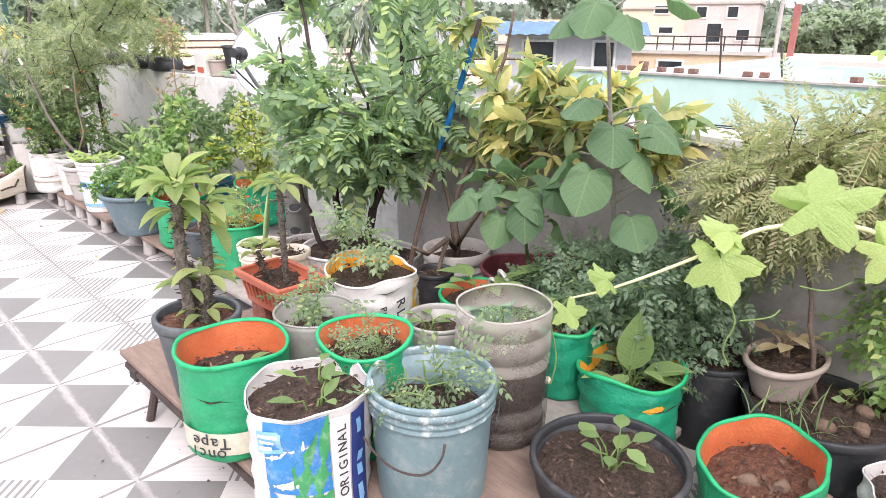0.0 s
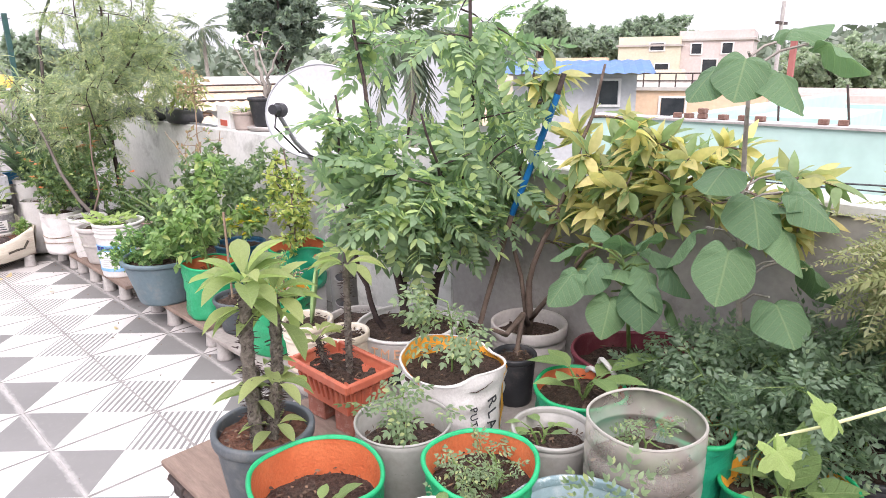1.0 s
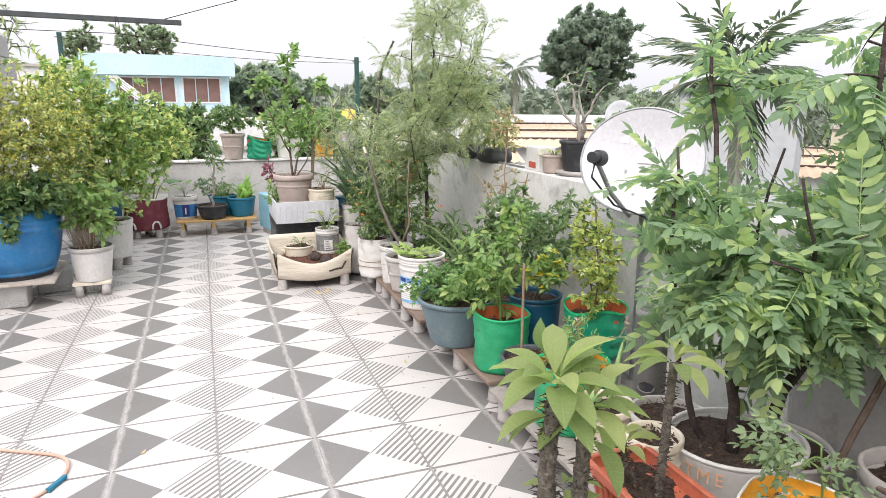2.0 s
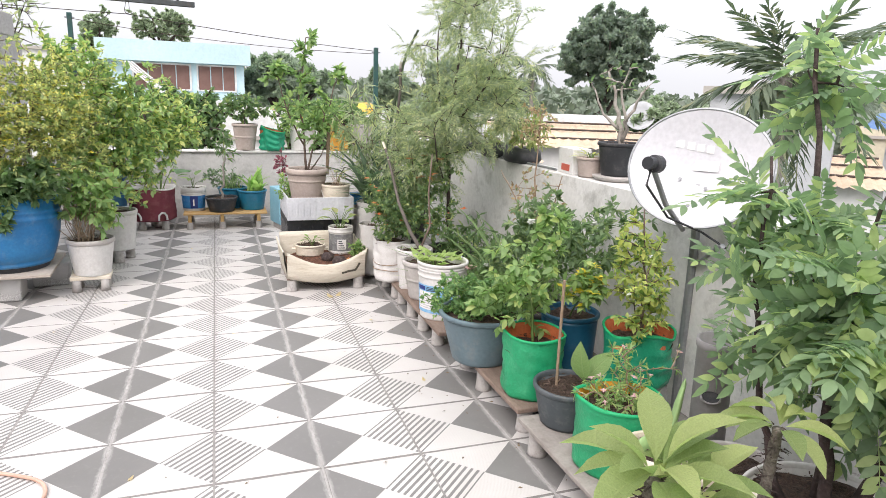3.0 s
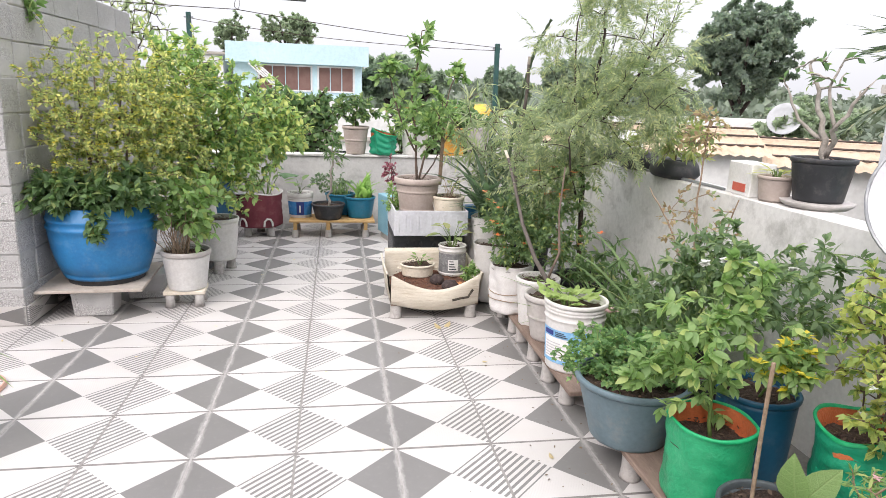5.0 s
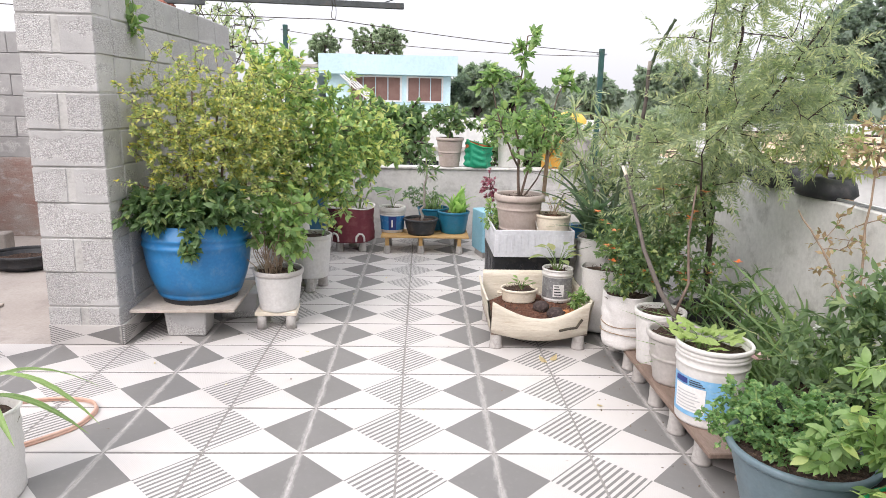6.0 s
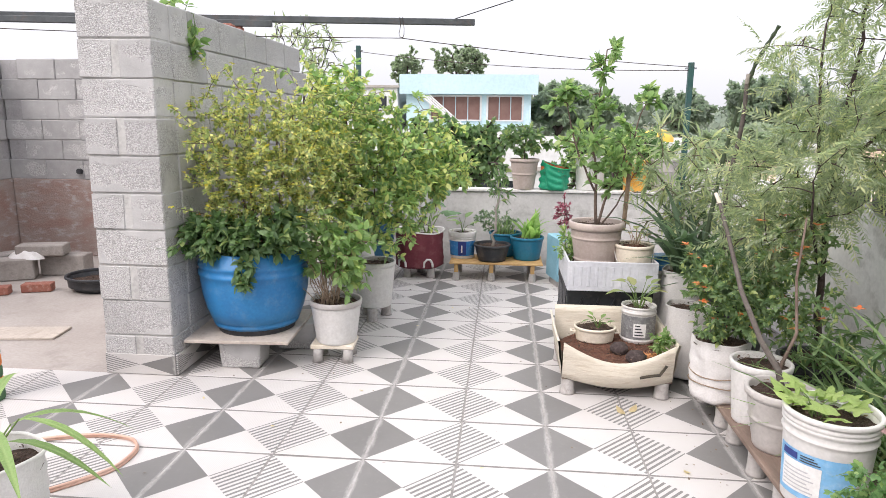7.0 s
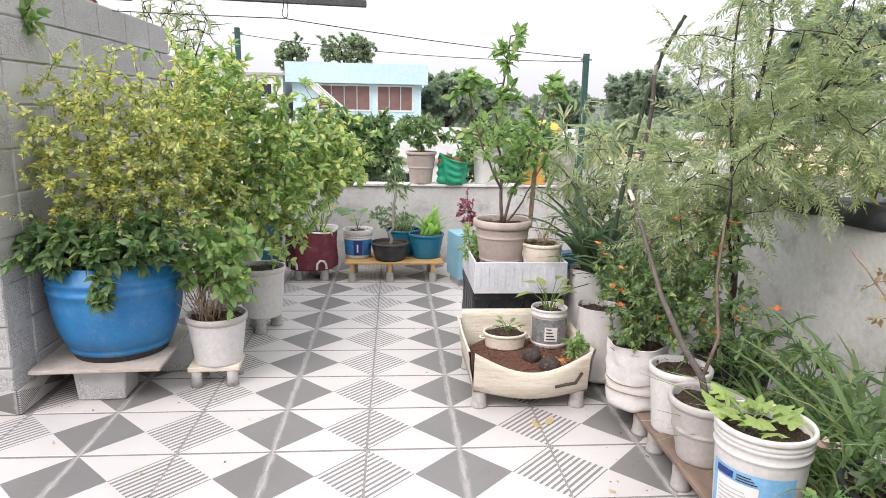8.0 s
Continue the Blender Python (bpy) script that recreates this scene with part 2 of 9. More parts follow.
def block_material(name="rough_concrete_block", level=0.55, dim=1.0):
    """Lean concrete with open pores, pale aggregate and smears of mortar."""
    m, nt, b = base_nodes(name)
    pos = nd(nt, "ShaderNodeNewGeometry").outputs["Position"]
    broad = nd(nt, "ShaderNodeTexNoise", [("Vector", pos), ("Scale", 5.0), ("Detail", 6.0), ("Roughness", 0.65)]).outputs["Fac"]
    stone = nd(nt, "ShaderNodeTexVoronoi", [("Vector", pos), ("Scale", 135.0), ("Randomness", 1.0)])
    tone = nd(nt, "ShaderNodeRGBToBW", [(0, stone.outputs["Color"])]).outputs[0]
    col = blend(nt, tone, (0.44, 0.43, 0.42), (0.64, 0.63, 0.615))
    gap = nd(nt, "ShaderNodeTexNoise", [("Vector", pos), ("Scale", 30.0), ("Detail", 4.0)]).outputs["Fac"]
    col = blend(nt, ramp(nt, calc(nt, "ADD", stone.outputs["Distance"], calc(nt, "MULTIPLY", gap, 0.5)), 0.66, 1.02), col, (0.37, 0.36, 0.35))
    smear = nd(nt, "ShaderNodeTexNoise", [("Vector", pos), ("Scale", 3.4), ("Detail", 7.0), ("Roughness", 0.6)]).outputs["Fac"]
    loc = nd(nt, "ShaderNodeSeparateXYZ", [(0, nd(nt, "ShaderNodeTexCoord").outputs["Object"])])
    rim = ramp(nt, calc(nt, "ABSOLUTE", loc.outputs[2]), 0.045, 0.10)
    cover = calc(nt, "MULTIPLY", ramp(nt, calc(nt, "ADD", smear, calc(nt, "MULTIPLY", rim, 0.16)), level, level + 0.05), 0.9)
    col = blend(nt, cover, col, blend(nt, ramp(nt, broad, 0.3, 0.7), tuple(dim * v for v in (0.40, 0.392, 0.385)), tuple(dim * v for v in (0.54, 0.53, 0.52))))
    rnd = nd(nt, "ShaderNodeObjectInfo").outputs["Random"]
    col = blend(nt, 0.5, col, blend(nt, rnd, (0.7, 0.7, 0.7), (1.0, 1.0, 1.0)), "MULTIPLY")
    nt.links.new(col, b.inputs["Base Color"])
    b.inputs["Roughness"].default_value = 0.95
    b.inputs["Specular IOR Level"].default_value = 0.2
    open_part = calc(nt, "SUBTRACT", 1.0, cover)
    h = calc(nt, "SUBTRACT", calc(nt, "MULTIPLY", broad, 0.5), calc(nt, "MULTIPLY", stone.outputs["Distance"], open_part))
    nt.links.new(nd(nt, "ShaderNodeBump", [("Strength", 0.7), ("Distance", 0.006), ("Height", h)]).outputs[0], b.inputs["Normal"])
    return m


MAT["block"] = block_material()
MAT["block_smeared"] = block_material("mortar_smeared_block", 0.42, 0.78)
MAT["grout_mid"] = surface("grey_cement_joint", (0.20, 0.19, 0.18), (0.32, 0.305, 0.29), 12, 0.9, 0.5, 90, (0.42, 0.40, 0.39), 0.5)
MAT["grout_pale"] = surface("pale_cement_joint", (0.30, 0.285, 0.27), (0.44, 0.425, 0.41), 12, 0.9, 0.5, 90, (0.20, 0.19, 0.18), 0.5)
MAT["mortar_dim"] = surface("dull_mortar", (0.29, 0.28, 0.28), (0.40, 0.39, 0.385), 5, 0.95, 0.5, 70, (0.2, 0.19, 0.18), 0.5)
MAT["mortar"] = surface("grey_mortar", (0.42, 0.41, 0.39), (0.54, 0.53, 0.51), 5, 0.95, 0.5, 70, (0.2, 0.19, 0.18), 0.5)
MAT["red_plaster"] = surface("red_brick_with_cement_wash", (0.36, 0.31, 0.28), (0.31, 0.19, 0.16), 3.2, 0.95, 0.9, 60, (0.44, 0.41, 0.39), 0.95, stretch=(1, 1, 2.2))
MAT["brick"] = surface("red_clay_brick", (0.24, 0.085, 0.06), (0.34, 0.14, 0.10), 14, 0.9, 0.5, 90, (0.5, 0.4, 0.35), 0.4)
MAT["soil"] = surface("dark_potting_soil", (0.028, 0.017, 0.013), (0.14, 0.088, 0.066), 75, 0.95, 2.0, 240, (0.24, 0.17, 0.13), 0.5)
MAT["soil_red"] = surface("red_brown_soil", (0.095, 0.038, 0.025), (0.25, 0.115, 0.072), 45, 0.95, 2.4, 160, (0.29, 0.15, 0.09), 0.5)
MAT["mulch"] = leafy("dry_mulch_chips", (0.025, 0.012, 0.006), (0.11, 0.07, 0.05), (0.20, 0.12, 0.075), 0.12, 0.8, 0.05, lift=1.0)
GREEN_BAG = surface("green_woven_fabric", (0.006, 0.24, 0.10), (0.02, 0.34, 0.15), 7, 0.45, 0.55, 90, (0.10, 0.42, 0.24), 0.25)
TEAL_BAG = surface("teal_green_woven_fabric", (0.004, 0.23, 0.125), (0.014, 0.33, 0.18), 7, 0.45, 0.55, 90, (0.12, 0.45, 0.3), 0.25)
ORANGE_IN = surface("orange_bag_lining", (0.52, 0.12, 0.045), (0.66, 0.20, 0.08), 7, 0.5, 0.55, 120, (0.35, 0.10, 0.04), 0.4)
AMBER_IN = surface("amber_bag_lining", (0.72, 0.30, 0.02), (0.85, 0.42, 0.06), 8, 0.5, 0.3, 120, (0.45, 0.15, 0.03), 0.4)
PIPING = surface("green_rim_piping", (0.0, 0.27, 0.10), (0.01, 0.40, 0.16), 20, 0.5, 0.2, 150)
MAROON = surface("maroon_woven_fabric", (0.13, 0.022, 0.035), (0.20, 0.045, 0.06), 7, 0.7, 0.4, 150, (0.30, 0.14, 0.13), 0.35)
WHITE_CLOTH = surface("white_sack_fabric", (0.60, 0.58, 0.565), (0.71, 0.69, 0.67), 4, 0.7, 0.35, 140, (0.44, 0.41, 0.37), 0.28)
WHITE_PL = surface("scuffed_white_plastic", (0.60, 0.58, 0.56), (0.70, 0.685, 0.665), 4, 0.4, 0.08, 60, (0.42, 0.38, 0.34), 0.26)
CREAM_PL = surface("aged_cream_plastic", (0.66, 0.58, 0.46), (0.76, 0.70, 0.60), 6, 0.45, 0.12, 60, (0.40, 0.30, 0.22), 0.4)
GREY_PL = surface("pale_grey_plastic", (0.42, 0.39, 0.37), (0.53, 0.50, 0.48), 6, 0.5, 0.12, 60, (0.28, 0.25, 0.23), 0.35)
TAUPE_PL = surface("taupe_plastic", (0.39, 0.32, 0.285), (0.48, 0.405, 0.365), 6, 0.5, 0.12, 60, (0.22, 0.17, 0.14), 0.3)
BLACK_PL = surface("black_nursery_plastic", (0.020, 0.021, 0.024), (0.045, 0.047, 0.052), 6, 0.5, 0.15, 60, (0.14, 0.12, 0.11), 0.35)
DARK_PL = surface("dark_slate_plastic", (0.055, 0.066, 0.074), (0.085, 0.098, 0.108), 6, 0.5, 0.12, 60, (0.25, 0.24, 0.22), 0.3)
SLATE_PL = surface("slate_blue_plastic", (0.105, 0.155, 0.18), (0.15, 0.21, 0.24), 6, 0.5, 0.12, 60, (0.25, 0.24, 0.22), 0.3)
TEAL_PL = surface("dusty_teal_plastic", (0.135, 0.21, 0.225), (0.18, 0.27, 0.285), 6, 0.45, 0.12, 60, (0.42, 0.44, 0.42), 0.35)
BLUE_PL = surface("bright_blue_plastic", (0.012, 0.145, 0.37), (0.03, 0.22, 0.48), 5, 0.4, 0.12, 60, (0.20, 0.30, 0.40), 0.3)
DEEP_BLUE = surface("deep_blue_plastic", (0.008, 0.065, 0.13), (0.015, 0.10, 0.18), 5, 0.4, 0.12, 60, (0.1, 0.14, 0.2), 0.3)
SEA_BLUE = surface("sea_blue_plastic", (0.012, 0.13, 0.22), (0.02, 0.19, 0.30), 5, 0.4, 0.12, 60, (0.1, 0.14, 0.2), 0.3)
TERRA = surface("terracotta_plastic", (0.42, 0.10, 0.055), (0.52, 0.15, 0.085), 7, 0.5, 0.12, 60, (0.55, 0.28, 0.2), 0.3)
WOOD = surface("weathered_plank", (0.17, 0.12, 0.095), (0.28, 0.205, 0.165), 5, 0.85, 0.5, 50, (0.12, 0.09, 0.07), 0.5, stretch=(6, 1, 1))
PALE_WOOD = surface("yellow_pine_batten", (0.45, 0.27, 0.10), (0.58, 0.38, 0.17), 5, 0.7, 0.3, 50, (0.25, 0.16, 0.08), 0.4, stretch=(1, 6, 1))
STONE = surface("grey_stone_slab", (0.25, 0.22, 0.20), (0.37, 0.34, 0.31), 6, 0.9, 0.5, 60, (0.15, 0.13, 0.12), 0.5)
CEMENT = surface("cement_foot", (0.36, 0.33, 0.31), (0.48, 0.46, 0.44), 10, 0.9, 0.5, 70, (0.2, 0.18, 0.17), 0.5)
TAN_BOARD = surface("worn_plywood", (0.42, 0.36, 0.31), (0.54, 0.48, 0.42), 5, 0.85, 0.3, 60, (0.26, 0.21, 0.17), 0.5)
IRON = surface("rusty_black_iron", (0.035, 0.028, 0.026), (0.075, 0.055, 0.048), 16, 0.7, 0.4, 90, (0.16, 0.07, 0.04), 0.5)
STEEL = surface("galvanised_steel", (0.30, 0.31, 0.32), (0.40, 0.41, 0.42), 8, 0.45, 0.1, 60, metal=0.6)
BAR_STEEL = surface("painted_steel_bar", (0.055, 0.062, 0.065), (0.10, 0.11, 0.115), 8, 0.55, 0.15, 60, (0.14, 0.09, 0.07), 0.4)
POST_GREEN = surface("green_painted_steel", (0.02, 0.07, 0.065), (0.035, 0.10, 0.09), 8, 0.5, 0.15, 60, (0.12, 0.09, 0.07), 0.3)
DISH_MAT = surface("white_dish_enamel", (0.58, 0.575, 0.605), (0.63, 0.625, 0.65), 2, 0.35, 0.03, 60, (0.66, 0.63, 0.66), 0.4)
PVC = surface("grey_pvc", (0.22, 0.21, 0.205), (0.30, 0.285, 0.28), 6, 0.5, 0.12, 60, (0.18, 0.16, 0.15), 0.4)
TAPE_BLUE = surface("blue_tape", (0.0, 0.09, 0.30), (0.01, 0.16, 0.42), 9, 0.4, 0.15, 80)
BARK = surface("brown_bark", (0.10, 0.07, 0.055), (0.20, 0.15, 0.12), 16, 0.95, 0.8, 80)
DARK_BARK = surface("dark_bark", (0.035, 0.025, 0.025), (0.085, 0.06, 0.055), 20, 0.95, 0.8, 80, (0.2, 0.17, 0.15), 0.3)
PALE_BARK = surface("pale_grey_bark", (0.26, 0.23, 0.20), (0.40, 0.37, 0.33), 16, 0.95, 0.8, 80, (0.14, 0.11, 0.09), 0.4)
GREEN_STEM = surface("green_stem", (0.09, 0.16, 0.04), (0.18, 0.26, 0.08), 20, 0.6, 0.3, 80)
DRY_STEM = surface("dry_brown_stem", (0.22, 0.15, 0.10), (0.36, 0.27, 0.19), 20, 0.9, 0.5, 80)
INK = surface("dark_print", (0.03, 0.03, 0.035), (0.05, 0.05, 0.055), 20, 0.6, 0.0)
PRINT_BLUE = surface("blue_print", (0.02, 0.16, 0.42), (0.05, 0.24, 0.52), 12, 0.5, 0.1, 80, (0.5, 0.6, 0.7), 0.3)
PRINT_SKY = surface("light_blue_print", (0.16, 0.40, 0.66), (0.24, 0.48, 0.72), 12, 0.5, 0.1, 80, (0.55, 0.66, 0.75), 0.3)
PRINT_NAVY = surface("navy_print", (0.015, 0.03, 0.16), (0.03, 0.05, 0.22), 12, 0.5, 0.1, 80)
PRINT_GREEN = surface("green_print", (0.03, 0.25, 0.08), (0.06, 0.34, 0.12), 12, 0.5, 0.1, 80, (0.5, 0.6, 0.5), 0.3)
PRINT_WHITE = surface("white_print", (0.72, 0.71, 0.69), (0.82, 0.81, 0.80), 12, 0.5, 0.05, 80)
PRINT_GREY = surface("pale_grey_print", (0.45, 0.45, 0.46), (0.55, 0.55, 0.56), 12, 0.5, 0.05, 80)
PRINT_YELLOW = surface("yellow_print", (0.75, 0.36, 0.02), (0.85, 0.50, 0.06), 12, 0.5, 0.05, 80)
DAMP_PL = clear_plastic("damp_dark_clear_plastic", (0.17, 0.155, 0.14), 0.3, 0.34)
TEAL_RIM = surface("teal_plastic_splashed_with_paint", (0.135, 0.21, 0.225), (0.18, 0.27, 0.285), 6, 0.45, 0.3, 60, (0.66, 0.66, 0.64), 0.75, stretch=(2.2, 2.2, 2.2))
JAR_PL = clear_plastic("cloudy_clear_plastic", (0.46, 0.43, 0.38), 0.3, 0.43)
JAR_EDGE = surface("dusty_cut_plastic_edge", (0.30, 0.28, 0.25), (0.40, 0.38, 0.34), 12, 0.5, 0.1, 80)
SMOKE_PL = surface("smoky_grey_thin_plastic", (0.26, 0.255, 0.235), (0.34, 0.33, 0.305), 7, 0.4, 0.12, 60, (0.2, 0.18, 0.15), 0.4)

L_YELLOWGREEN = leafy("yellow_green_leaves", (0.15, 0.21, 0.065), (0.34, 0.355, 0.095), (0.56, 0.46, 0.11), 0.27)
L_MID = leafy("mid_green_leaves", (0.045, 0.105, 0.03), (0.10, 0.175, 0.05), (0.19, 0.24, 0.06), 0.12)
L_LIGHT = leafy("light_green_leaves", (0.10, 0.19, 0.04), (0.18, 0.28, 0.07), (0.28, 0.34, 0.08), 0.15)
L_FEATHER = leafy("grey_green_feathery_leaves", (0.132, 0.168, 0.088), (0.235, 0.275, 0.14), (0.32, 0.33, 0.145), 0.2, through_light=0.56)
L_STAR = leafy("soft_green_leaflets", (0.085, 0.155, 0.076), (0.165, 0.25, 0.115), (0.28, 0.36, 0.12), 0.22)
L_CROTON = leafy("yellow_variegated_leaves", (0.165, 0.185, 0.06), (0.48, 0.40, 0.105), (0.13, 0.20, 0.06), 0.36)
L_MUG = leafy("dusty_green_lobed_leaves", (0.085, 0.145, 0.085), (0.14, 0.21, 0.125), (0.18, 0.24, 0.13), 0.1)
L_HEART = leafy("deep_green_heart_leaves", (0.036, 0.098, 0.034), (0.070, 0.148, 0.050), by_object=True, through_light=0.36, gloss=0.55)
L_EUPH = leafy("pale_green_fleshy_leaves", (0.13, 0.19, 0.04), (0.27, 0.31, 0.085), by_object=True, gloss=0.38)
L_GRAPE = leafy("lime_green_vine_leaves", (0.19, 0.28, 0.05), (0.28, 0.37, 0.085), by_object=True, through_light=0.5)
L_BROAD = leafy("fresh_green_broad_leaves", (0.09, 0.17, 0.035), (0.17, 0.27, 0.06), by_object=True, through_light=0.45)
L_OLIVE = leafy("faded_olive_fronds", (0.155, 0.175, 0.065), (0.26, 0.26, 0.11), (0.30, 0.25, 0.12), 0.15)
L_GRASS = leafy("grass_blades", (0.075, 0.145, 0.04), (0.16, 0.245, 0.075), (0.32, 0.34, 0.12), 0.12)
L_TOMATO = leafy("tomato_leaves", (0.095, 0.155, 0.070), (0.155, 0.22, 0.095), (0.25, 0.29, 0.10), 0.1)
L_DRY = leafy("withered_leaves", (0.30, 0.21, 0.10), (0.46, 0.35, 0.19))
CRUMB = leafy("brown_leaf_crumbs", (0.10, 0.07, 0.05), (0.24, 0.17, 0.11), through_light=0.1, lift=1.0)
L_PURPLE = leafy("purple_red_leaves", (0.16, 0.02, 0.06), (0.30, 0.05, 0.11))
# far foliage: aerial haze is painted in as paler, greyer leaf colours
L_FAR = leafy("haze_tinted_tree_foliage", (0.11, 0.15, 0.13), (0.165, 0.21, 0.17), (0.20, 0.24, 0.18), 0.2, 0.7, 0.56)
L_HAZY = leafy("haze_tinted_mid_green_foliage", (0.14, 0.18, 0.145), (0.20, 0.24, 0.19), (0.23, 0.27, 0.20), 0.2, 0.7, 0.58)
L_FAR2 = leafy("haze_tinted_distant_foliage", (0.16, 0.20, 0.14), (0.23, 0.27, 0.19), (0.27, 0.31, 0.21), 0.2, 0.7, 0.58)
L_PALM = leafy("palm_frond_leaflets", (0.045, 0.075, 0.045), (0.08, 0.11, 0.06), (0.14, 0.15, 0.07), 0.15, 0.6, 0.3)
P_WHITE = leafy("white_petals", (0.80, 0.80, 0.78), (0.88, 0.88, 0.86), through_light=0.3, lift=0.8)
P_YELLOW = leafy("yellow_petals", (0.75, 0.60, 0.03), (0.85, 0.72, 0.08), through_light=0.3, lift=0.8)
P_ORANGE = leafy("orange_petals", (0.85, 0.20, 0.06), (0.90, 0.36, 0.14), through_light=0.3, lift=0.8)
P_PINK = leafy("pink_petals", (0.75, 0.42, 0.46), (0.85, 0.58, 0.60), through_light=0.3, lift=0.8)


# ---- building blocks ----
def thing(name, label, category, at=(0, 0, 0), rz=0.0, group="", kind=""):
    ob = new(name)
    ob.empty_display_size = 0.05
    ob.matrix_basis = pose(*at, 0, 0, rz)
    return tagged(ob, label, category, group, kind)


def mesh_of(name, verts, faces, mats, smooth=False, slots=None):
    me = bpy.data.meshes.new(name)
    verts = np.asarray(verts, dtype=np.float32)
    if isinstance(faces, np.ndarray):
        n, k = faces.shape
        me.vertices.add(len(verts))
        me.vertices.foreach_set("co", verts.ravel())
        me.loops.add(n * k)
        me.loops.foreach_set("vertex_index", faces.astype(np.int32).ravel())
        me.polygons.add(n)
        me.polygons.foreach_set("loop_start", np.arange(0, n * k, k, dtype=np.int32))
        me.update(calc_edges=True)
        me.validate()
    else:
        me.from_pydata(verts.tolist(), [], [tuple(int(i) for i in f) for f in faces])
    for m in (mats if isinstance(mats, (list, tuple)) else [mats]):
        me.materials.append(m)
    if slots is not None:
        me.polygons.foreach_set("material_index", np.asarray(slots, dtype=np.int32))
    if smooth:
        me.polygons.foreach_set("use_smooth", np.ones(len(me.polygons), dtype=bool))
    return me


def put(name, mesh, parent=None, label="", at=None):
    ob = new(name, mesh)
    if parent:
        ob.parent = parent
    if at is not None:
        ob.matrix_basis = at
    return tagged(ob, label)


def part(name, bm, material, parent, label="", smooth=False):
    me = bpy.data.meshes.new(name)
    bm.to_mesh(me)
    bm.free()
    me.materials.append(material)
    if smooth:
        me.polygons.foreach_set("use_smooth", np.ones(len(me.polygons), dtype=bool))
    return put(name, me, parent, label)


class Shape:
    """Gathers vertices and faces of one mesh."""

    def __init__(self):
        self.v, self.f, self.n = [], [], 0

    def add(self, verts, faces):
        verts = np.asarray(verts, float)
        self.v.append(verts)
        self.f.extend([tuple(int(i) + self.n for i in f) for f in faces])
        self.n += len(verts)
        return self

    def box(self, x0, y0, z0, x1, y1, z1, bevel=0.0, turn=None):
        b = bmesh.new()
        bmesh.ops.create_cube(b, size=1.0)
        for v in b.verts:
            v.co = Vector(((x0 + x1) / 2 + v.co.x * (x1 - x0), (y0 + y1) / 2 + v.co.y * (y1 - y0), (z0 + z1) / 2 + v.co.z * (z1 - z0)))
        if bevel:
            bmesh.ops.bevel(b, geom=b.edges[:], offset=bevel, segments=1, affect="EDGES", profile=0.5)
        b.verts.index_update()
        vs = np.array([v.co[:] for v in b.verts])
        if turn is not None:
            c = np.array([(x0 + x1) / 2, (y0 + y1) / 2, (z0 + z1) / 2])
            vs = (vs - c) @ np.array(Euler([radians(a) for a in turn]).to_matrix()).T + c
        fs = [[v.index for v in f.verts] for f in b.faces]
        b.free()
        return self.add(vs, fs)

    def tube(self, pts, radii, sides=7, cap=True):
        pts = np.asarray(pts, float)
        radii = np.broadcast_to(np.asarray(radii, float), (len(pts),)) if np.ndim(radii) == 0 or len(np.atleast_1d(radii)) == len(pts) else np.linspace(radii[0], radii[1], len(pts))
        tang = np.gradient(pts, axis=0)
        tang /= np.linalg.norm(tang, axis=1, keepdims=True) + 1e-9
        ref = np.array([0.0, 0.0, 1.0]) if abs(tang[:, 2]).mean() < 0.9 else np.array([1.0, 0.0, 0.0])
        a = np.cross(tang, ref)
        a /= np.linalg.norm(a, axis=1, keepdims=True) + 1e-9
        b = np.cross(tang, a)
        th = np.linspace(0, 2 * np.pi, sides, endpoint=False)
        ring = np.cos(th)[None, :, None] * a[:, None] + np.sin(th)[None, :, None] * b[:, None]
        vs = (pts[:, None] + radii[:, None, None] * ring).reshape(-1, 3)
        fs = []
        for i in range(len(pts) - 1):
            for k in range(sides):
                k2 = (k + 1) % sides
                fs.append((i * sides + k, i * sides + k2, (i + 1) * sides + k2, (i + 1) * sides + k))
        if cap:
            fs.append(tuple(range(sides))[::-1])
            fs.append(tuple((len(pts) - 1) * sides + k for k in range(sides)))
        return self.add(vs, fs)

    def lathe(self, profile, segs=40, sx=1.0, sy=1.0, warp=None, centre=(0, 0)):
        """Turns (radius, height) pairs round z; warp(angle, height) adds to the radius and lifts the height."""
        th = np.linspace(0, 2 * np.pi, segs, endpoint=False)
        prof = np.asarray(profile, float)
        r = np.repeat(prof[:, :1], segs, 1)
        z = np.repeat(prof[:, 1:2], segs, 1)
        if warp:
            dr, dz = warp(np.repeat(th[None], len(prof), 0), z)
            r, z = r + dr * (r > 1e-4), z + dz
        vs = np.stack([centre[0] + sx * r * np.cos(th), centre[1] + sy * r * np.sin(th), z], -1).reshape(-1, 3)
        fs = []
        for i in range(len(prof) - 1):
            for k in range(segs):
                k2 = (k + 1) % segs
                fs.append((i * segs + k, i * segs + k2, (i + 1) * segs + k2, (i + 1) * segs + k))
        return self.add(vs, fs)

    def to(self, name, mat, parent=None, label="", smooth=False, at=None):
        return put(name, mesh_of(name, np.concatenate(self.v), self.f, mat, smooth), parent, label, at)


def flowing(pts, rounds=3):
    """Rounds off the corners of a line of points."""
    p = np.asarray(pts, float)
    for _ in range(rounds):
        q = np.empty((2 * len(p), 3))
        q[0], q[-1] = p[0], p[-1]
        q[1:-1:2] = 0.75 * p[:-1] + 0.25 * p[1:]
        q[2:-1:2] = 0.25 * p[:-1] + 0.75 * p[1:]
        p = q
    return p


def rng_of(seed):
    return np.random.default_rng(seed)


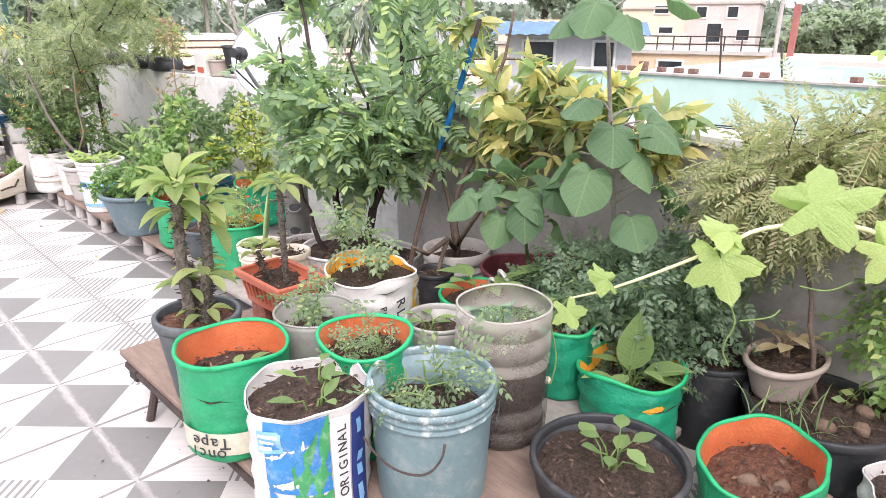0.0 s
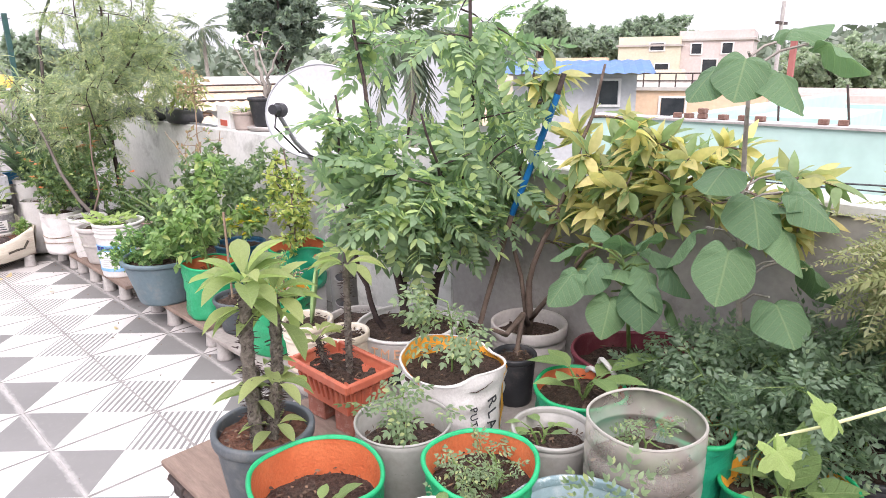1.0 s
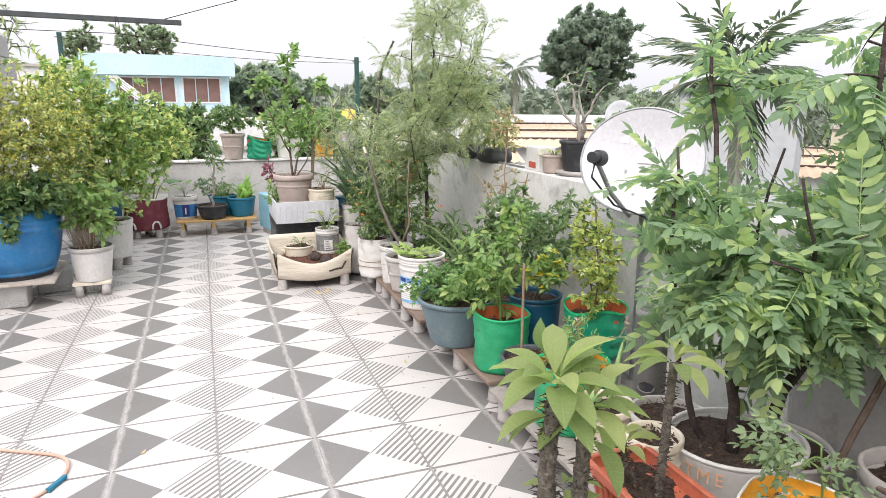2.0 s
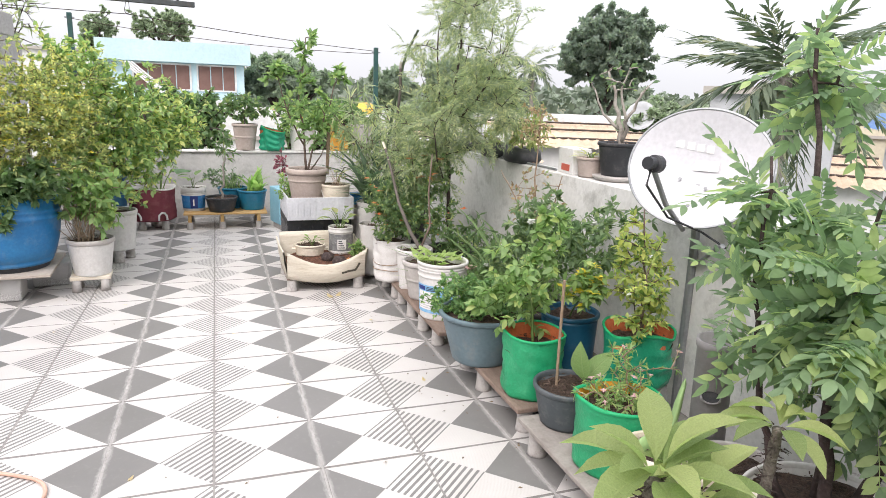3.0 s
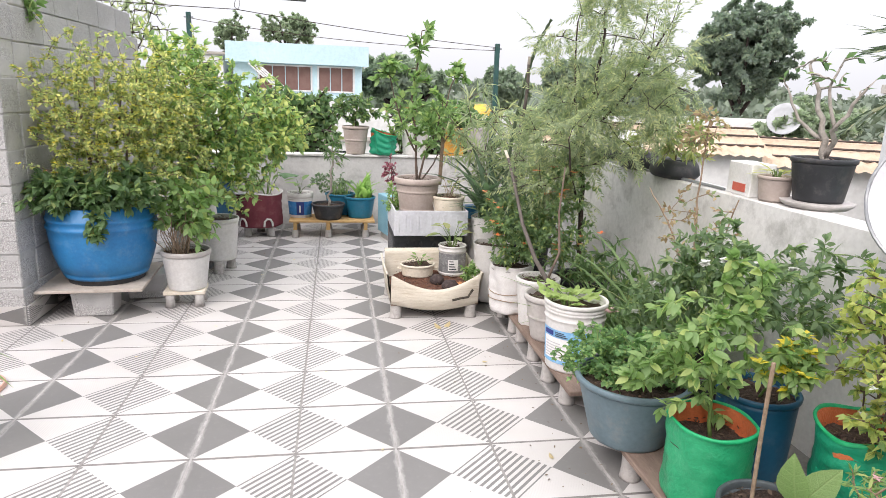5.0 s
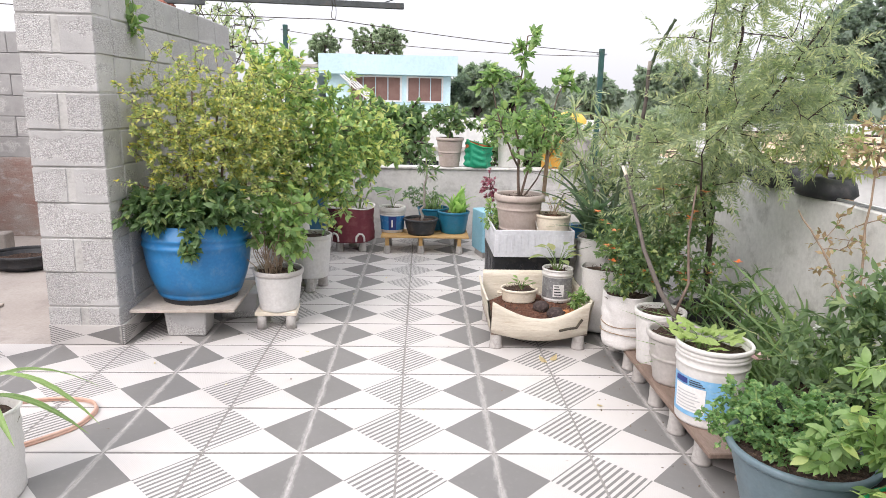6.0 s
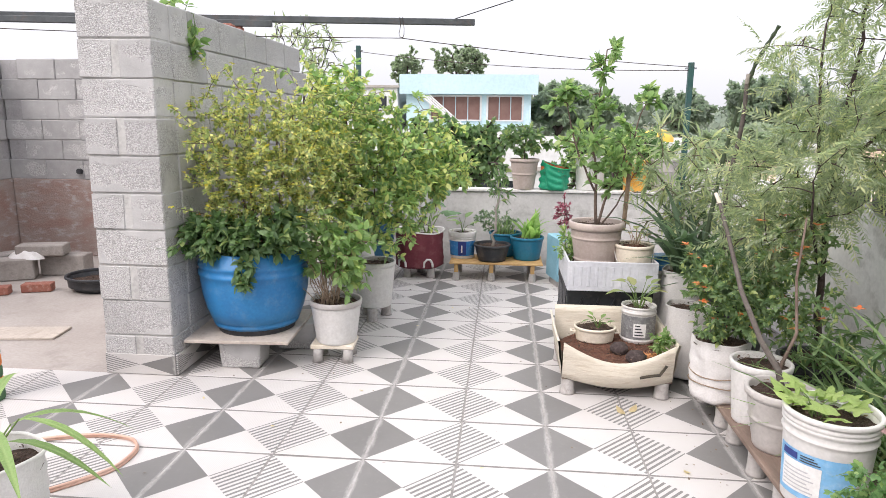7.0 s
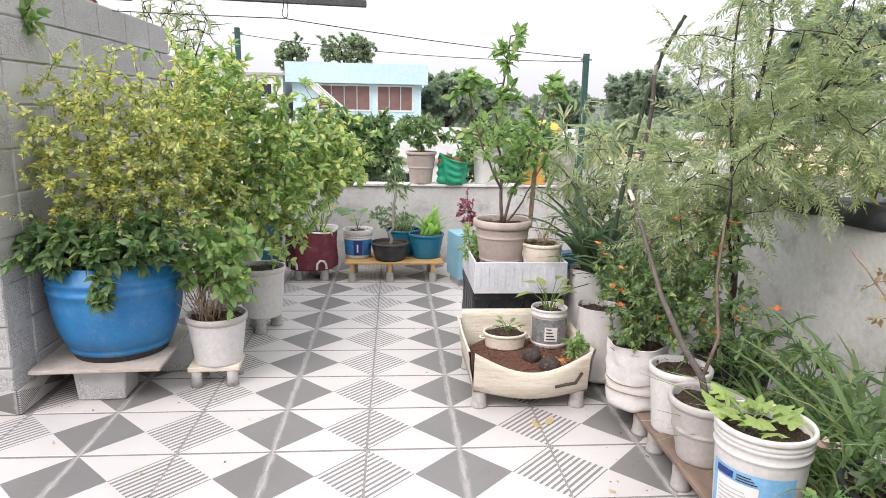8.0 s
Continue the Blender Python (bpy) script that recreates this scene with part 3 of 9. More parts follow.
def wrinkles(seed, amp, top=1.0, lift=0.0):
    """Soft cloth folds for a bag."""
    g = rng_of(seed)
    k = g.integers(2, 9, 6)
    ph = g.uniform(0, 6.28, 6)
    kz = g.uniform(6, 30, 6)
    w = g.uniform(0.3, 1.0, 6) / np.sqrt(k)

    def warp(th, z):
        d = sum(wi * np.sin(ki * th + pi + kzi * z) for wi, ki, pi, kzi in zip(w, k, ph, kz))
        crease = 0.8 * np.sin(z * 95 + 1.5 * np.sin(3 * th + ph[0])) * np.sin(2 * th + ph[1])
        up = sum(wi * np.sin(ki * th + pi) for wi, ki, pi in zip(w[:3], k[:3] % 3 + 1, ph[:3]))
        return amp * (d + crease), lift * up * (z / top)

    return warp


def soil_patch(parent, r, z, mat, seed, sx=1.0, sy=1.0, chips=60, warp=None, shape="round"):
    """Uneven soil with bits of bark and dry leaf on it."""
    g = rng_of(seed)
    rings, segs = 9, 30
    th = np.linspace(0, 2 * np.pi, segs, endpoint=False)
    vs, fs = [(0, 0, z + 0.012)], []
    for i in range(1, rings + 1):
        q = r * i / rings
        for a in th:
            h = 0.016 * noise.noise((q * math.cos(a) * 16 + seed, q * math.sin(a) * 16, 0)) + 0.008 * noise.noise((q * math.cos(a) * 55, q * math.sin(a) * 55, seed))
            vs.append((sx * q * math.cos(a), sy * q * math.sin(a), z + h + 0.012 * (1 - i / rings)))
    for k in range(segs):
        fs.append((0, 1 + k, 1 + (k + 1) % segs))
    for i in range(rings - 1):
        for k in range(segs):
            k2 = (k + 1) % segs
            fs.append((1 + i * segs + k, 1 + (i + 1) * segs + k, 1 + (i + 1) * segs + k2, 1 + i * segs + k2))
    base_faces = len(fs)
    n = len(vs)
    for _ in range(chips):
        a, q = g.uniform(0, 6.28), r * 0.93 * math.sqrt(g.uniform(0, 1))
        c = np.array([sx * q * math.cos(a), sy * q * math.sin(a), z + 0.014 + g.uniform(0, 0.012)])
        u = g.normal(size=3) * (1, 1, 0.35)
        u /= np.linalg.norm(u)
        w = np.cross(u, (0, 0, 1)) + g.normal(size=3) * 0.3
        ln, wd = g.uniform(0.004, 0.015), g.uniform(0.0015, 0.005)
        vs.extend([tuple(c - u * ln), tuple(c + w * wd), tuple(c + u * ln), tuple(c - w * wd)])
        fs.append((n, n + 1, n + 2, n + 3))
        n += 4
    slots = [0] * base_faces + [1] * chips
    return tagged(put("soil", mesh_of("soil", vs, fs, [mat, MAT["mulch"]], slots=slots), parent, "crumbly brown soil with dry bits"), kind="stuff")


def grow_bag(at, r, h, outer, lining, label, seed, rim=None, soil_drop=0.08, soil=None, sx=1.0, sy=1.0, amp=0.004, lift=0.008, group="grow bags", tilt=(0, 0), name="grow_bag", rim_w=1.0, chips=110):
    """Soft fabric pot: outside, lining, bound rim and soil."""
    ob = thing(name, label, "grow bag", at, group=group)
    ob.matrix_basis = pose(*at, tilt[0], tilt[1], 0)
    wp = wrinkles(seed, amp, h, lift)
    body = [(0.0, 0.0), (r * 0.9, 0.0), (r * 0.965, 0.012)] + [(r * (0.97 + 0.03 * t), h * t) for t in np.linspace(0.08, 1, 14)]
    Shape().lathe(body, 48, sx, sy, wp).to("body", outer, ob, smooth=True)
    inner = [(r - 0.004, h), (r - 0.006, h * 0.9), (r * 0.97 - 0.006, h - soil_drop - 0.02)]
    Shape().lathe(inner, 48, sx, sy, wp).to("lining", lining, ob, smooth=True)
    edge = [(r + 0.004 * rim_w, h - 0.007 * rim_w), (r + 0.006 * rim_w, h - 0.001), (r + 0.002 * rim_w, h + 0.005 * rim_w), (r - 0.004 * rim_w, h + 0.004 * rim_w), (r - 0.006 * rim_w, h - 0.003)]
    Shape().lathe(edge, 48, sx, sy, wp).to("rim", rim or PIPING, ob, smooth=True)
    soil_patch(ob, r * 0.985, h - soil_drop, soil or MAT["soil"], seed, sx, sy, chips)
    return ob


def flower_pot(at, r, h, mat, label, seed=1, foot=0.72, rim_h=0.03, rim_out=0.012, soil_drop=0.03, soil=None, ribs=(), sx=1.0, sy=1.0, rz=0.0, name="flower_pot", group="", category="flower pot", bulge=0.0, thick=0.006, chips=80, rim_mat=None):
    """Turned pot or bucket: body with ribs, rolled rim and soil."""
    ob = thing(name, label, category, at, rz, group=group)
    rb = r * foot
    prof = [(0.0, 0.0), (rb * 0.96, 0.0), (rb, 0.006)]
    top = h - rim_h
    for t in np.linspace(0.04, 1, 16):
        z = t * top
        rr = rb + (r - rb) * t + bulge * math.sin(math.pi * t)
        for zr in ribs:
            rr += 0.006 * math.exp(-((z - zr) / 0.007) ** 2)
        prof.append((rr, z))
    extra = sorted({zr + d for zr in ribs for d in (-0.012, -0.006, 0, 0.006, 0.012)})
    for z in extra:
        t = z / top
        rr = rb + (r - rb) * t + bulge * math.sin(math.pi * t)
        for zr in ribs:
            rr += 0.006 * math.exp(-((z - zr) / 0.007) ** 2)
        prof.append((rr, z))
    prof = prof[:3] + sorted(prof[3:], key=lambda p: p[1])
    inside = [(r - thick, top), (r - thick - 0.004, h - soil_drop - 0.03)]
    Shape().lathe(prof + [(r, top)] + inside, 44, sx, sy).to("body", mat, ob, smooth=True)
    lip = [(r + 0.001, top - 0.002), (r + rim_out * 0.8, top + 0.001), (r + rim_out, top + rim_h * 0.35), (r + rim_out, h - 0.004), (r + rim_out * 0.6, h), (r - thick * 0.6, h), (r - thick - 0.001, h - 0.004), (r - thick - 0.001, top - 0.004)]
    Shape().lathe(lip, 44, sx, sy).to("rim", rim_mat or mat, ob, smooth=True)
    soil_patch(ob, (r - thick) * 0.99, h - soil_drop, soil or MAT["soil"], seed, sx, sy, chips)
    return ob


def band(parent, name, mat, r0, r1, z0, z1, a0, a1, label="", lift=0.0015, sx=1.0, sy=1.0, warp=None, slope=0.0, n=14, nz=5):
    """A printed patch that wraps round a turned body between two angles."""
    vs, fs = [], []
    for j in range(nz + 1):
        t = j / nz
        for i in range(n + 1):
            a = radians(a0 + (a1 - a0) * i / n)
            z = z0 + (z1 - z0) * t + slope * (i / n - 0.5)
            r = r0 + (r1 - r0) * t + lift
            if warp:
                dr, dz = warp(np.array([[a]]), np.array([[z]]))
                r, z = r + float(dr[0, 0]), z + float(dz[0, 0])
            vs.append((sx * r * math.cos(a), sy * r * math.sin(a), z))
    for j in range(nz):
        for i in range(n):
            k = j * (n + 1) + i
            fs.append((k, k + 1, k + n + 2, k + n + 1))
    return put(name, mesh_of(name, vs, fs, mat, True), parent, label)


def letters(parent, text, size, mat, m, name="lettering", label=""):
    cu = bpy.data.curves.new(name, "FONT")
    cu.body, cu.size, cu.extrude = text, size, 0.0008
    cu.align_x, cu.align_y = "CENTER", "CENTER"
    cu.materials.append(mat)
    tmp = bpy.data.objects.new(name, cu)
    scene.collection.objects.link(tmp)
    me = bpy.data.meshes.new_from_object(tmp.evaluated_get(bpy.context.evaluated_depsgraph_get()))
    bpy.data.objects.remove(tmp)
    return put(name, me, parent, label, m)


# ---- leaf shapes: y along the leaf, x across, z up ----
def leaf_plain(w=0.3, fold=0.25, curl=0.15, rows=3, tip=0.9, fat=0.85):
    vs, fs = [(0, 0, 0)], []
    for i in range(1, rows + 1):
        t = i / (rows + 1)
        hw = w * math.sin(math.pi * t ** fat) ** tip
        z = -curl * t * t
        vs += [(-hw, t, z + fold * hw), (0, t, z), (hw, t, z + fold * hw)]
    vs.append((0, 1, -curl))
    e = len(vs) - 1
    fs += [(0, 2, 1), (0, 3, 2)]
    for i in range(rows - 1):
        a, b = 1 + 3 * i, 4 + 3 * i
        fs += [(a, a + 1, b + 1), (a, b + 1, b), (a + 1, a + 2, b + 2), (a + 1, b + 2, b + 1)]
    a = 1 + 3 * (rows - 1)
    fs += [(a, a + 1, e), (a + 1, a + 2, e)]
    return np.array(vs, float), np.array(fs)


def stack(shapes):
    vs, fs, n = [], [], 0
    for v, f in shapes:
        vs.append(v)
        fs.append(f + n)
        n += len(v)
    return np.concatenate(vs), np.concatenate(fs)


def moved(shape, turn, size, at):
    v, f = shape
    return v * size @ np.array(Euler([radians(a) for a in turn]).to_matrix()).T + np.array(at), f


def leaf_pinnate(pairs=7, leaflet=0.28, w=0.3, droop=0.35, angle=62, hang=12, start=0.15, taper=0.35, rows=1, seed=3, end=True):
    """A midrib with leaflets on both sides."""
    g = rng_of(seed)
    one = leaf_plain(w, 0.2, 0.15, rows)
    out = []
    ts = np.linspace(start, 0.96, pairs)
    for t in ts:
        s = leaflet * (1 - taper * abs(t - 0.45) * 1.6)
        for side in (-1, 1):
            z = -droop * t * t
            out.append(moved(one, (-hang + g.normal() * 8, g.normal() * 10, -side * (angle + g.normal() * 5)), s, (0, t + g.normal() * 0.006, z)))
    if end:
        out.append(moved(one, (-40 * droop, 0, 0), leaflet, (0, 0.97, -droop * 0.94)))
    rs = np.linspace(0, 1, 5)
    rv = np.concatenate([np.stack([np.full(5, sx * 0.006), rs, -droop * rs * rs], 1) for sx in (-1, 1)])
    rf = np.array([f for i in range(4) for f in ((i, i + 5, i + 6), (i, i + 6, i + 1))])
    out.append((rv, rf))
    return stack(out)


def leaf_outline(kind, dome=0.12, wave=0.04, n=40):
    """Broad leaf as a fan of three rings: heart or five-lobed vine shape."""
    pts = []
    for i in range(n):
        a = 2 * math.pi * i / n
        if kind == "heart":
            r = 0.42 + 0.12 * math.cos(a) + 0.06 * math.cos(2 * a) - 0.13 * math.exp(-((a - math.pi) / 0.33) ** 2) + 0.15 * math.exp(-(min(a, 2 * math.pi - a) / 0.24) ** 2)
        else:
            r = 0.36 + 0.10 * math.cos(5 * a) + 0.05 * math.cos(a) + 0.025 * math.cos(19 * a) - 0.14 * math.exp(-((a - math.pi) / 0.25) ** 2)
        pts.append((r * math.sin(a), 0.36 + r * math.cos(a)))
    c = np.array([0, 0.30])
    vs, fs = [(c[0], c[1], dome)], []
    for q in (0.4, 0.75, 1.0):
        for i, p in enumerate(pts):
            a = 2 * math.pi * i / n
            xy = c + (np.array(p) - c) * q
            rib = 0.35 * wave * math.cos(7 * a) * q
            vs.append((xy[0], xy[1], dome * (1 - q * q) + wave * math.sin(3 * a + 1) * q * q + rib))
    for i in range(n):
        fs.append((0, 1 + i, 1 + (i + 1) % n))
    for k in range(2):
        for i in range(n):
            i2 = (i + 1) % n
            a, b = 1 + k * n, 1 + (k + 1) * n
            fs += [(a + i, b + i, b + i2), (a + i, b + i2, a + i2)]
    return np.array(vs), np.array(fs)


def blade(w=0.03, bend=0.5, rows=5):
    """Grass blade that arches over."""
    vs, fs = [], []
    for i in range(rows + 1):
        t = i / rows
        hw = w * (1 - t ** 2.5) + 0.001
        y, z = bend * t * t, t * (1 - 0.35 * bend * t * t)
        vs += [(-hw, y, z), (hw, y, z)]
    for i in range(rows):
        fs += [(2 * i, 2 * i + 1, 2 * i + 3), (2 * i, 2 * i + 3, 2 * i + 2)]
    return np.array(vs), np.array(fs)


SMALL = leaf_plain(0.27, 0.3, 0.15, 1)
OVAL = leaf_plain(0.25, 0.25, 0.2, 3)
LONG = leaf_plain(0.125, 0.4, 0.45, 4)
SLIM = leaf_plain(0.10, 0.25, 0.25, 2)
SPOON = leaf_plain(0.225, 0.75, 0.5, 6, 0.7, 1.45)
NEEM = leaf_pinnate(11, 0.24, 0.125, 0.40, 54, 20, rows=1)
STARFRUIT = leaf_pinnate(9, 0.34, 0.205, 0.36, 58, 7, 0.10, rows=3)
FERN = leaf_pinnate(13, 0.17, 0.17, 0.45, 62, 10, rows=1)
LOBED = stack([leaf_pinnate(4, 0.30, 0.24, 0.3, 52, 8, 0.3, 0.3, rows=1, seed=5), moved(leaf_pinnate(3, 0.42, 0.28, 0.1, 48, 0, 0.3, 0.3, rows=1, seed=6), (0, 0, 0), 0.45, (0, 0.72, -0.15))])
FINE_LOBED = stack([moved(leaf_pinnate(3, 0.50, 0.25, 0.2, 52, 10, 0.2, 0.3, rows=2, seed=9), (-8, 0, a), q, (0, y, -0.32 * y * y)) for y, q, a in ((0.28, 0.36, 62), (0.30, 0.36, -62), (0.52, 0.40, 54), (0.54, 0.40, -56), (0.62, 0.46, 0))])
TOMATO = leaf_pinnate(4, 0.34, 0.30, 0.45, 66, 15, 0.25, 0.3, rows=1, seed=8)
HEART = leaf_outline("heart", 0.15, 0.07)
HEART[0][:, 0] *= 1.14
VINE = leaf_outline("vine", 0.08, 0.06, 48)
BLADE = blade(0.017, 0.65)
STRAP = blade(0.032, 0.7)
CLUMP = stack([moved(leaf_plain(0.34, 0.3, 0.3, 1), (g1, g2, g3), 1.0, (0, 0, 0)) for g1, g2, g3 in ((20, 0, 0), (10, 30, 75), (35, -20, 150), (0, 10, 215), (40, 15, 290))])
PARSLEY = stack([moved(leaf_plain(0.42, 0.2, 0.25, 2), (0, 0, a), q, (0, y, 0)) for a, q, y in ((0, 0.55, 0.42), (58, 0.5, 0.36), (-58, 0.5, 0.36))])
FLOWER = stack([moved(leaf_plain(0.36, 0.25, 0.1, 2, 0.8, 1.2), (12, 0, 72 * k), 0.62, (0, 0, 0)) for k in range(5)])
PALM = leaf_pinnate(26, 0.34, 0.075, 0.80, 46, 40, 0.12, 0.5, rows=1)


def leaves_at(shape, places, ways, sizes, seed, roll=0.6, up=(0, 0, 1)):
    """All the leaves as one set of vertices and triangles."""
    g = rng_of(seed)
    v, f = shape
    ways = ways / (np.linalg.norm(ways, axis=1, keepdims=True) + 1e-9)
    n = np.array(up)[None] + g.normal(0, roll, (len(ways), 3))
    x = np.cross(ways, n)
    x /= np.linalg.norm(x, axis=1, keepdims=True) + 1e-9
    z = np.cross(x, ways)
    vs = places[:, None] + sizes[:, None, None] * (v[None, :, 0, None] * x[:, None] + v[None, :, 1, None] * ways[:, None] + v[None, :, 2, None] * z[:, None])
    fs = f[None] + (np.arange(len(places)) * len(v))[:, None, None]
    return vs.reshape(-1, 3), fs.reshape(-1, 3)


def plant(name, label, category, at, stems, crowns, leaf, size, per_twig, leaf_mat, bark, seed=1, twig=0.0022, reach=0.6, droop=0.1, spread=0.55, roll=0.5, blooms=(), group="", sides=6, stem_names=None, rise=0.25, leaf_name="foliage"):
    """Stems as given; twigs reach into the crowns (centre, radii, count) from the nearest wood; leaves along the twigs."""
    g = rng_of(seed)
    ob = thing(name, label, category, at, group=group)
    nodes = []
    for pts, r0, r1 in stems:
        p = np.asarray(pts, float)
        t = np.linspace(0, len(p) - 1, 4 * (len(p) - 1) + 1)
        q = np.stack([np.interp(t, np.arange(len(p)), p[:, k]) for k in range(3)], 1)
        q[1:-1] += g.normal(0, 0.35 * (r0 + r1), (len(q) - 2, 3)) * (1, 1, 0.3)
        Shape().tube(q, np.linspace(r0, r1, len(q)), max(sides, 6)).to("stem", bark, ob, smooth=True)
        nodes.append(q[len(q) // 4:])
    nodes = np.concatenate(nodes)
    aims = []
    for c, rad, n in crowns:
        d = g.normal(size=(n, 3))
        d /= np.linalg.norm(d, axis=1, keepdims=True)
        shoot = np.where(g.uniform(size=n) < 0.14, g.uniform(1.1, 1.4, n), 1.0)
        lump = shoot * (1 + 0.36 * np.sin(d[:, 0] * 5 + seed) * np.cos(d[:, 1] * 4 + d[:, 2] * 3))
        aims.append(np.array(c) + d * np.array(rad) * (g.uniform(0.15, 1, (n, 1)) ** 0.45) * lump[:, None])
    aims = np.concatenate(aims)
    dist = np.min(np.linalg.norm(aims[:, None] - nodes[None], axis=2), axis=1)
    wood = Shape()
    P, W = [], []
    for a in aims[np.argsort(dist)]:
        off = nodes - a
        cost = np.linalg.norm(off, axis=1) + rise * np.maximum(off[:, 2], 0)
        b = nodes[int(np.argmin(cost))]
        ln = np.linalg.norm(a - b)
        mid = (a + b) / 2 + g.normal(0, 0.08 * ln, 3) + (0, 0, 0.06 * ln)
        t = np.linspace(0, 1, 4)[:, None]
        q = (1 - t) ** 2 * b + 2 * t * (1 - t) * mid + t * t * a
        wood.tube(q, np.linspace(twig * 1.4, twig * 0.5, 4), 4, False)
        nodes = np.concatenate([nodes, q[1:3]])
        way = q[3] - q[1]
        way = way / (np.linalg.norm(way) + 1e-9)
        for _ in range(per_twig):
            s = 1 - reach * g.uniform(0, 1)
            pos = (1 - s) ** 2 * b + 2 * s * (1 - s) * mid + s * s * a
            d = way * 0.6 + g.normal(0, spread, 3) + (0, 0, -droop)
            P.append(pos)
            W.append(d)
    tagged(wood.to("twig_work", bark, ob), kind="stuff")
    P, W = np.array(P), np.array(W)
    v, f = leaves_at(leaf, P, W, g.uniform(size[0], size[1], len(P)), seed + 1, roll)
    tagged(put(leaf_name, mesh_of(leaf_name, v, f, leaf_mat), ob), kind="stuff")
    for bname, shape, bsize, count, bmat, blabel in blooms:
        pick = aims[g.choice(len(aims), min(count, len(aims)), replace=False)]
        pick = pick + g.normal(0, 0.01, pick.shape) + (0, 0, 0.01)
        ways, pl = [], []
        for c in pick:
            for k in range(6):
                ways.append((math.cos(k * 1.047), math.sin(k * 1.047), 0.35 + g.normal() * 0.2))
                pl.append(c)
        v, f = leaves_at(shape, np.array(pl), np.array(ways), g.uniform(bsize * 0.8, bsize * 1.2, len(pl)), seed + 2, 0.2)
        tagged(put(bname, mesh_of(bname, v, f, bmat), ob, blabel), kind="stuff")
    return ob


def tuft(name, label, at, blades, length, mat, seed, shape=BLADE, splay=0.6, r=0.05, category="grass", group="", leaf_name="grass"):
    """Grass-like leaves from one root."""
    g = rng_of(seed)
    ob = thing(name, label, category, at, group=group)
    v, f = shape
    vs, fs = [], []
    for i in range(blades):
        a = g.uniform(0, 6.28)
        m = Euler((g.normal(0, 0.15) - g.uniform(0, splay) * 0.5, g.normal(0, 0.15), a)).to_matrix()
        s = g.uniform(length[0], length[1])
        q = r * math.sqrt(g.uniform())
        b = g.uniform(0, 6.28)
        vs.append((v * s) @ np.array(m).T + (q * math.cos(b), q * math.sin(b), 0))
        fs.append(f + i * len(v))
    tagged(put(leaf_name, mesh_of(leaf_name, np.concatenate(vs), np.concatenate(fs), mat), ob), kind="stuff")
    return ob


def single_leaves(parent, shape, mat, rows, name="leaf", stalk=None):
    """Large leaves, each its own piece on one shared mesh: rows of (place, way, size, normal)."""
    me = mesh_of(name, shape[0], shape[1], mat, True)
    for at, way, size, up in rows:
        y = Vector(way).normalized()
        x = y.cross(Vector(up)).normalized()
        z = x.cross(y)
        m = Matrix.Translation(at) @ Matrix((x, y, z)).transposed().to_4x4() @ Matrix.Diagonal((size, size, size, 1))
        put(name, me, parent, at=m)
    return me


# ---- the terrace ----
PAR_X, FAR_Y = 2.10, 3.52
WALL_X0, WALL_X1, WALL_Y0 = -2.06, -1.64, 0.39

floor = thing("floor", "white terrace tiles with grey and striped triangles on grey cement", "floor", kind="structure")
Shape().box(-4.95, -7.8, -0.15, PAR_X + 0.3, WALL_Y0, -0.0014).box(WALL_X1, WALL_Y0, -0.15, PAR_X + 0.3, FAR_Y + 0.3, -0.0014).to("grout_bed", MAT["grout"], floor, "grey cement joints")
court_floor = thing("floor_court", "bare grey-brown cement screed floor of the court", "floor", kind="structure")
Shape().box(-4.95, WALL_Y0 + 0.002, -0.15, WALL_X1 - 0.01, 3.6, -0.002).to("screed", MAT["screed"], court_floor)

parapet = thing("wall_east", "low weathered grey plaster parapet with a rough top", "wall", kind="structure")
Shape().box(PAR_X, -2.9, -0.15, PAR_X + 0.14, FAR_Y + 0.3, 0.985, 0.008).to("plaster_face", MAT["plaster"], parapet)
Shape().box(PAR_X - 0.004, -7.8, -0.15, PAR_X + 0.14, -2.902, 0.96, 0.008).to("dark_face", MAT["plaster_dark"], parapet)
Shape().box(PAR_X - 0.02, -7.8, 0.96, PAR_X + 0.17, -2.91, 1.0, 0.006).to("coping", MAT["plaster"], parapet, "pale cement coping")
far_wall = thing("wall_north", "low pale plaster parapet behind the bench", "wall", kind="structure")
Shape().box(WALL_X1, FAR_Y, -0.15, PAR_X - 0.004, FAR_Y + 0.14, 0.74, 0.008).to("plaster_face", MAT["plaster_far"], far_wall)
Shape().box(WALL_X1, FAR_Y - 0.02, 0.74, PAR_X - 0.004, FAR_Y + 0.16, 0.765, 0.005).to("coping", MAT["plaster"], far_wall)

south_wall = thing("wall_south", "plain plastered wall behind the camera", "wall", kind="structure")
Shape().box(-4.95, -7.95, -0.15, PAR_X + 0.14, -7.8, 2.4).to("plaster_face", MAT["plaster"], south_wall)
west_wall = thing("wall_west", "grey concrete block wall of the court", "wall", kind="structure")
north_court = thing("wall_court", "grey concrete block wall over a red brick base", "wall", kind="structure")
block_wall = thing("wall_pier", "unplastered concrete block pier and wall", "wall", kind="structure")

# posts, bars and washing lines
bars = []
for name, a, b in (("long_bar", (-4.9, 1.42, 2.142), (-0.075, 2.12, 2.142)), ("short_bar", (-4.9, 1.30, 2.105), (-1.53, 1.87, 2.105))):
    d = Vector(b) - Vector(a)
    bar = thing("steel_bar", "dark painted steel bar lying across the wall tops", "bar", a, math.degrees(math.atan2(d.y, d.x)), group="bars")
    Shape().box(0, -0.022, -0.022, d.length, 0.022, 0.022, 0.003).to("tube", BAR_STEEL, bar)
